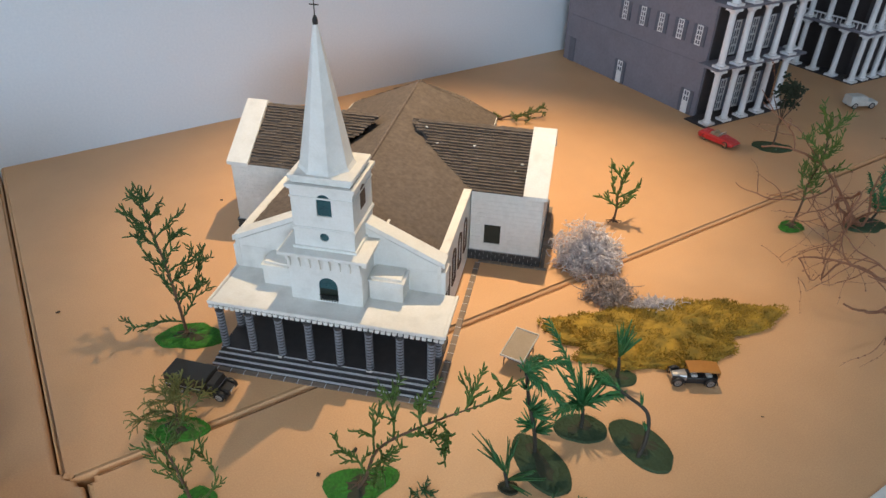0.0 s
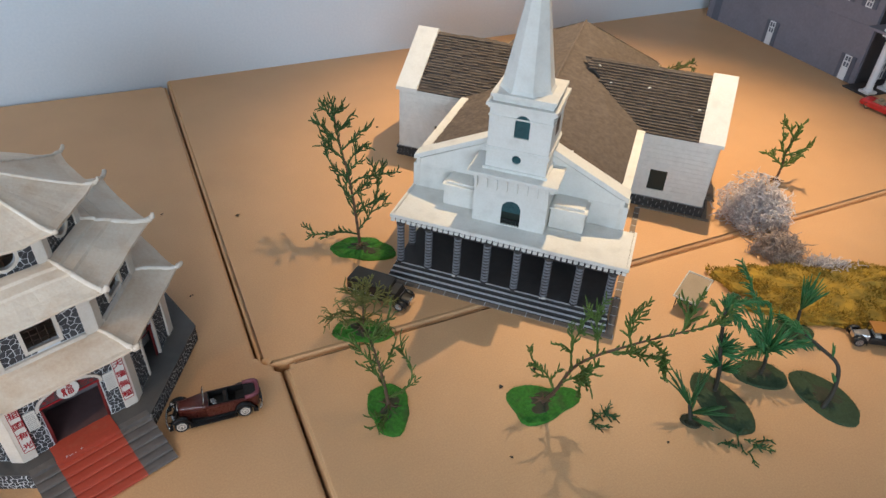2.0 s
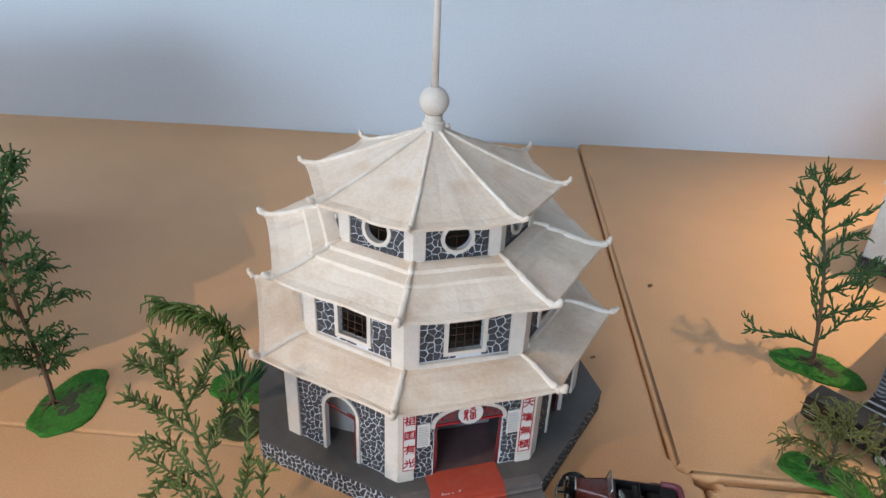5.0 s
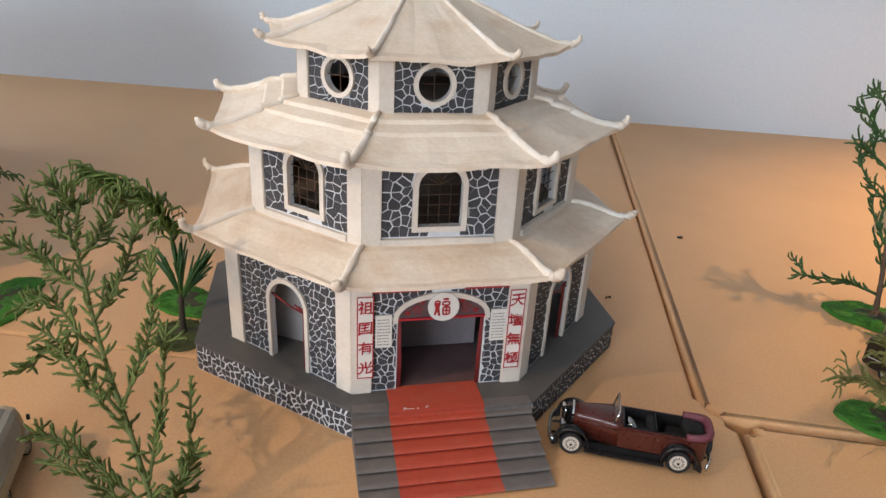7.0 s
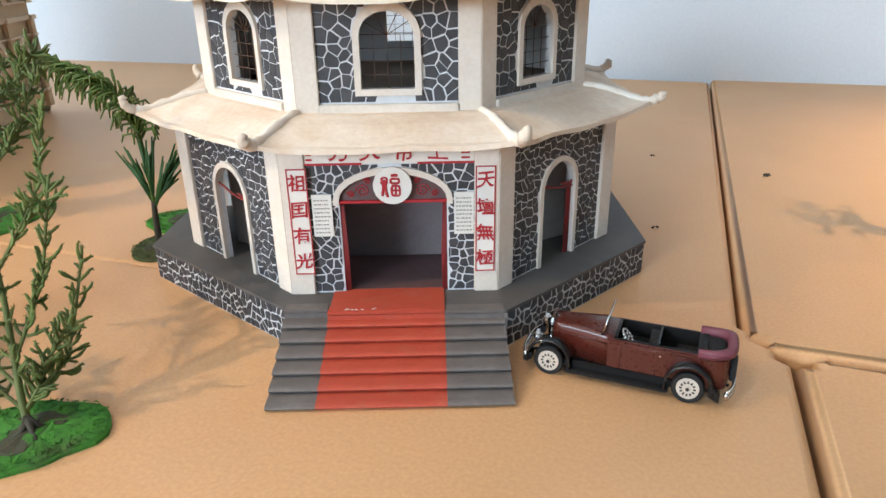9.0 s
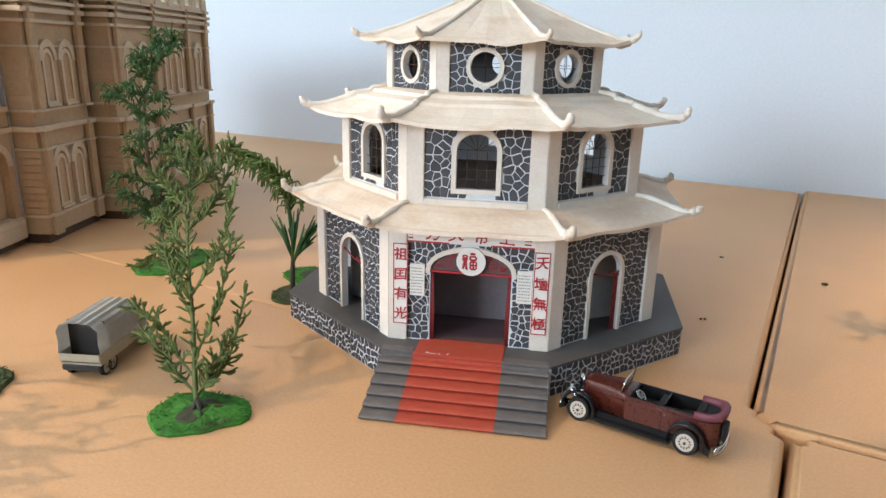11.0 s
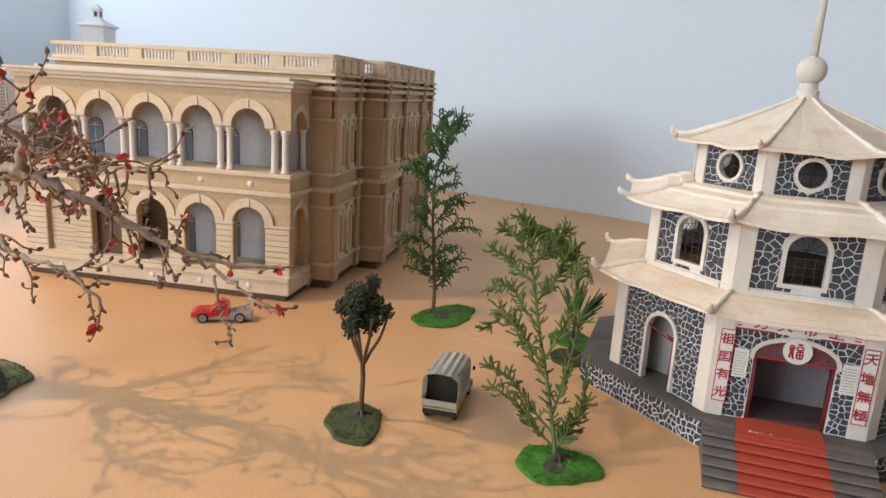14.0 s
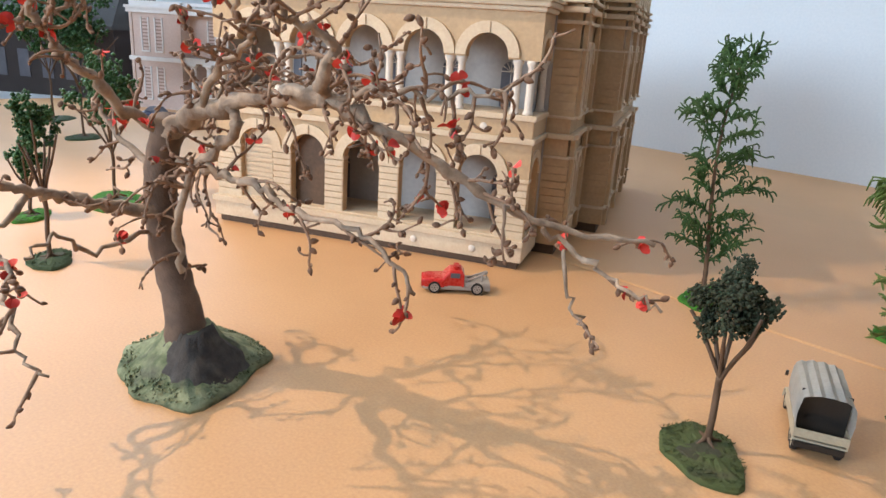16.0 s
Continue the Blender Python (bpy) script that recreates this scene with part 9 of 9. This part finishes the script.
def grey_hall():
    b = thing("columned_hall", pose(0.53, 1.965, 0, 0, 0, 30), "mauve-brown hall model with two tiers of white columns", "building")
    part("hall_wall", box(0.022, 0.33, 0.058, 0.64, 0.0, 0.46), M_BROWNB, b, "mauve-brown plastered wall")
    part("gable_return", box(0.0205, 0.0225, 0.0585, 0.64, 0.140, 0.147, 0.0005), M_BROWNB, b, "thin ledge along the wall")
    # porch wall and floor take a dark colour for the shade behind the columns
    part("porch_back", box(0.03, 0.33, 0.0545, 0.0575, 0.004, 0.455), M_DARKIN, b, "wall behind the columns, darkened in its colour for shade")
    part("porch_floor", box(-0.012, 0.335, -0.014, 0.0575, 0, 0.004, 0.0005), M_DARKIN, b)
    part("balcony_slab", box(-0.012, 0.335, -0.012, 0.056, 0.152, 0.158, 0.0006), M_BROWNB, b, "brown balcony slab")
    part("upper_slab", box(-0.012, 0.335, -0.012, 0.056, 0.306, 0.313, 0.0006), M_BROWNB, b, "brown upper slab")
    lo, hi, top = column_mesh(0.004, 0.152, 0.0085), column_mesh(0.158, 0.306, 0.0085), column_mesh(0.313, 0.455, 0.0085)
    for x in (0.010, 0.0745, 0.140, 0.2055, 0.271):
        for me in (lo, hi, top):
            part("column", me, M_PURWHITE, b, "white round column", m=pose(x, 0, 0))
    for x in (0.271,):
        for me in (lo, hi):
            part("column", me, M_PURWHITE, b, "white round column", m=pose(x + 0.05, 0.03, 0))
    left = pose(0.0218, 0, 0, 0, 0, -90)
    for y in (0.0966, 0.163, 0.2341, 0.3061, 0.3795):
        shuttered(b, left @ pose(-y, 0, 0), 0.019, 0.052, 0.188)
    for y, h in ((0.094, 0.064), (0.365, 0.066)):
        shuttered(b, left @ pose(-y, 0, 0), 0.021, h, 0.002, True)
    part("side_door", box(0.019, 0.0215, 0.585, 0.612, 0.0, 0.075), M_BLUEGREY, b, "dark side door")
    for x in (0.105, 0.172, 0.238):
        for z in (0.008, 0.165, 0.32):
            shuttered(b, pose(x, 0.0542, 0), 0.022, 0.09, z)


def dark_hall():
    b = thing("columned_hall", pose(0.53, 1.965, 0, 0, 0, 30) @ pose(0.68, 0.035, 0), "dark hall model with white columns and a balcony rail", "building")
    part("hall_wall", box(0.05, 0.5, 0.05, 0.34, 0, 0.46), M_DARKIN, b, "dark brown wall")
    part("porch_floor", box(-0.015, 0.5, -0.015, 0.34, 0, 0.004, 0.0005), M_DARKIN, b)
    part("balcony_slab", box(-0.014, 0.5, -0.014, 0.34, 0.150, 0.158, 0.0006), M_BROWNB, b, "brown balcony slab")
    part("upper_slab", box(-0.014, 0.5, -0.014, 0.34, 0.306, 0.313, 0.0006), M_BROWNB, b)
    lo, hi, top = column_mesh(0.004, 0.150, 0.0085), column_mesh(0.158, 0.306, 0.0085), column_mesh(0.313, 0.455, 0.0085)
    for x, y in [(0, 0), (0, 0.068), (0, 0.136), (0, 0.20), (0, 0.265)] + [(0.055 * k, 0) for k in range(1, 9)]:
        for me in (lo, hi, top):
            part("column", me, M_PURWHITE, b, "white round column", m=pose(x, y, 0))
    for x0, x1, y0, y1 in ((-0.002, 0.002, 0, 0.30), (0, 0.48, -0.002, 0.002)):
        part("balcony_rail", box(x0, x1, y0, y1, 0.176, 0.180), M_PURWHITE, b, "white balcony rail")
    for k in range(34):
        part("rail_bar", box(0.008 + 0.014 * k, 0.0105 + 0.014 * k, -0.001, 0.001, 0.158, 0.176), M_PURWHITE, b)
    for k in range(20):
        part("rail_bar", box(-0.001, 0.001, 0.008 + 0.014 * k, 0.0105 + 0.014 * k, 0.158, 0.176), M_PURWHITE, b)


def pink_house():
    b = thing("pink_mansion", pose(-2.541, -0.247, 0, 0, 0, 70) @ Matrix.Diagonal((1, 1, 0.93, 1)), "pink two-storey mansion model with a white columned veranda", "building")
    part("mansion_wall", box(-0.22, 0.30, 0.045, 0.34, 0, 0.29), M_PINK, b, "pink plastered wall")
    part("corner_block", box(-0.22, -0.07, 0.0, 0.045, 0, 0.29), M_PINK, b, "projecting pink corner block")
    for z0, z1, d in ((0.138, 0.150, 0.006), (0.272, 0.284, 0.007), (0.284, 0.292, 0.010)):
        part("cornice", box(-0.22 - d, -0.07 + d, -d, 0.045, z0, z1, 0.001), M_PURWHITE, b, "white moulded cornice")
        part("cornice", box(-0.07 + d, 0.30 + d, 0.006 - d, 0.0448, z0, z1, 0.001), M_PURWHITE, b, "white moulded cornice")
    lo = column_mesh(0.0, 0.138, 0.008)
    for k in range(8):
        part("column", lo, M_PURWHITE, b, "white veranda column", m=pose(-0.045 + 0.046 * k, 0.012, 0))
    # louvred windows in pairs: recessed dark pink slats in a pale frame
    def louvre(x, y, z, w, h):
        pane = part("window", box(x - w / 2, x + w / 2, y - 0.0008, y + 0.002, z, z + h), M_PINKDK, b, "narrow dark pink louvred window")
        for k in range(9):
            part("slat", box(x - w / 2 + 0.001, x + w / 2 - 0.001, y - 0.0028, y - 0.0008, z + h * (k + 0.15) / 9, z + h * (k + 0.75) / 9), M_PINK, pane)
        part("sill", box(x - w / 2 - 0.003, x + w / 2 + 0.003, y - 0.0045, y + 0.001, z - 0.005, z), M_PURWHITE, pane)
        for sx in (-1, 1):
            x0, x1 = sorted((x + sx * w / 2, x + sx * (w / 2 + 0.003)))
            part("jamb", box(x0, x1, y - 0.0035, y + 0.001, z, z + h + 0.004), M_PURWHITE, pane)
    for x in (-0.005, 0.030, 0.075, 0.110, 0.155, 0.190, 0.235, 0.270):
        louvre(x, 0.0447, 0.168, 0.019, 0.088)
        part("door", box(x - 0.011, x + 0.011, 0.0425, 0.0448, 0.004, 0.115), M_PINKDK, b, "dark pink veranda door")
    for x in (-0.175, -0.135):
        for z in (0.030, 0.168):
            louvre(x, -0.0003, z, 0.018, 0.088)
    for x0, x1 in ((-0.22, -0.212), (-0.078, -0.07)):
        part("corner_strip", box(x0, x1, -0.003, 0.002, 0.0, 0.138), M_PINK, b, "raised pink corner strip")
        part("corner_strip", box(x0, x1, -0.003, 0.002, 0.150, 0.272), M_PINK, b, "raised pink corner strip")
    part("parapet", box(-0.22, -0.07, 0.0, 0.012, 0.2921, 0.306, 0.001), M_PURWHITE, b, "low white parapet")
    part("parapet", box(-0.0695, 0.30, 0.010, 0.022, 0.2921, 0.306, 0.001), M_PURWHITE, b, "low white parapet")
    part("roof_deck", box(-0.21, 0.29, 0.01, 0.33, 0.292, 0.297), M_CANVAS, b)
    x, y, z = 0.064, 0.154, 0.297
    tower = part("lantern_tower", box(x - 0.034, x + 0.034, y - 0.034, y + 0.034, z, 0.446, 0.001), M_PURWHITE, b, "white square lantern tower on the roof")
    bm = bmesh.new()
    r = [(0.037, 0.444), (0.041, 0.446), (0.042, 0.450), (0.011, 0.472), (0.010, 0.473), (0.010, 0.497), (0.014, 0.499), (0.001, 0.516)]
    rings = [[bm.verts.new((x + q * sx, y + q * sy, h)) for sx, sy in ((1, 1), (-1, 1), (-1, -1), (1, -1))] for q, h in r]
    for a, c in zip(rings, rings[1:]):
        for n in range(4):
            bm.faces.new((a[n], a[(n + 1) % 4], c[(n + 1) % 4], c[n]))
    bm.faces.new(rings[-1])
    bm.faces.new(list(reversed(rings[0])))
    part("lantern_cap", bm, M_PURWHITE, tower, "stepped white cap with a small bell turret")
    part("lantern_window", box(x - 0.0355, x - 0.0335, y - 0.011, y + 0.011, 0.35, 0.41), M_BLUEGREY, tower, "dark lantern window")
    # solid dark blocks through the turret, painted as its shaded bell openings
    for m in (pose(x, y, 0), pose(x, y, 0, 0, 0, 90)):
        bm = box(-0.0045, 0.0045, -0.0104, 0.0104, 0.477, 0.492)
        part("bell_opening", bm, M_DARKIN, tower, "dark block standing in for the turret's shaded opening", m=m)
    part("veranda_deck", box(-0.0795, 0.30, -0.002, 0.0448, 0.1501, 0.153), M_PURWHITE, b)


def far_house():
    d = thing("dark_roofed_house", pose(-2.80, -0.72, 0, 0, 0, 72), "dark house model under a steep black roof", "building")
    part("house_wall", box(-0.30, 0.20, 0, 0.25, 0, 0.20), M_DARKIN, d, "dark house wall")
    bm = bmesh.new()
    sheet(bm, [(-0.02, 0.20), (0.27, 0.20), (0.27, 0.21), (0.19, 0.345), (0.06, 0.345), (-0.02, 0.21)], [], -0.21, 0.31, pose(0, 0, 0, 0, 0, 90))
    part("roof", bm, M_BLACKROOF, d, "steep black roof")
    for k in range(6):
        part("window", box(-0.26 + 0.075 * k, -0.225 + 0.075 * k, -0.003, 0.001, 0.05, 0.13), M_BLUEGREY, d, "dark window")


grey_hall()
dark_hall()
pink_house()
far_house()
blue_car(-2.38, -0.345, 75)
foam_tree(at(-1.531, -0.225), "bushy green tree on bright turf beyond the driftwood tree", 201, 0.20, 0.055, M_GRASS, (0.055, 0.035), M_LEAFDK, 0.0030, 1700, "bushy mid-green crown")
foam_tree(at(-1.279, -0.222), "thin dark tree on dull turf beyond the driftwood tree", 203, 0.19, 0.026, M_DULLGRASS, (0.030, 0.022), M_LEAFDK, 0.0024, 700, "small ragged crown")
foam_tree(at(-1.445, -0.300), "small conical green tree on a green pad", 205, 0.10, 0.028, M_GRASS, (0.03, 0.02), M_LEAFDK, 0.0024, 800, "dark conical crown")
foam_tree(at(-2.05, -0.42), "large green tree in front of the pink mansion", 207, 0.30, 0.085, M_DULLGRASS, (0.04, 0.03), M_LEAFDK, 0.0042, 2200, "broad green crown")
foam_tree(at(-2.30, -0.56), "large dark green tree at the far side of the table", 209, 0.30, 0.10, M_DULLGRASS, (0.05, 0.04), M_LEAFDK, 0.0048, 2400, "broad dark crown")
foam_tree(at(-2.5, -0.80), "dark tree before the black-roofed house", 211, 0.34, 0.12, M_DULLGRASS, (0.05, 0.04), M_CROWN, 0.0055, 2400, "broad dark crown")
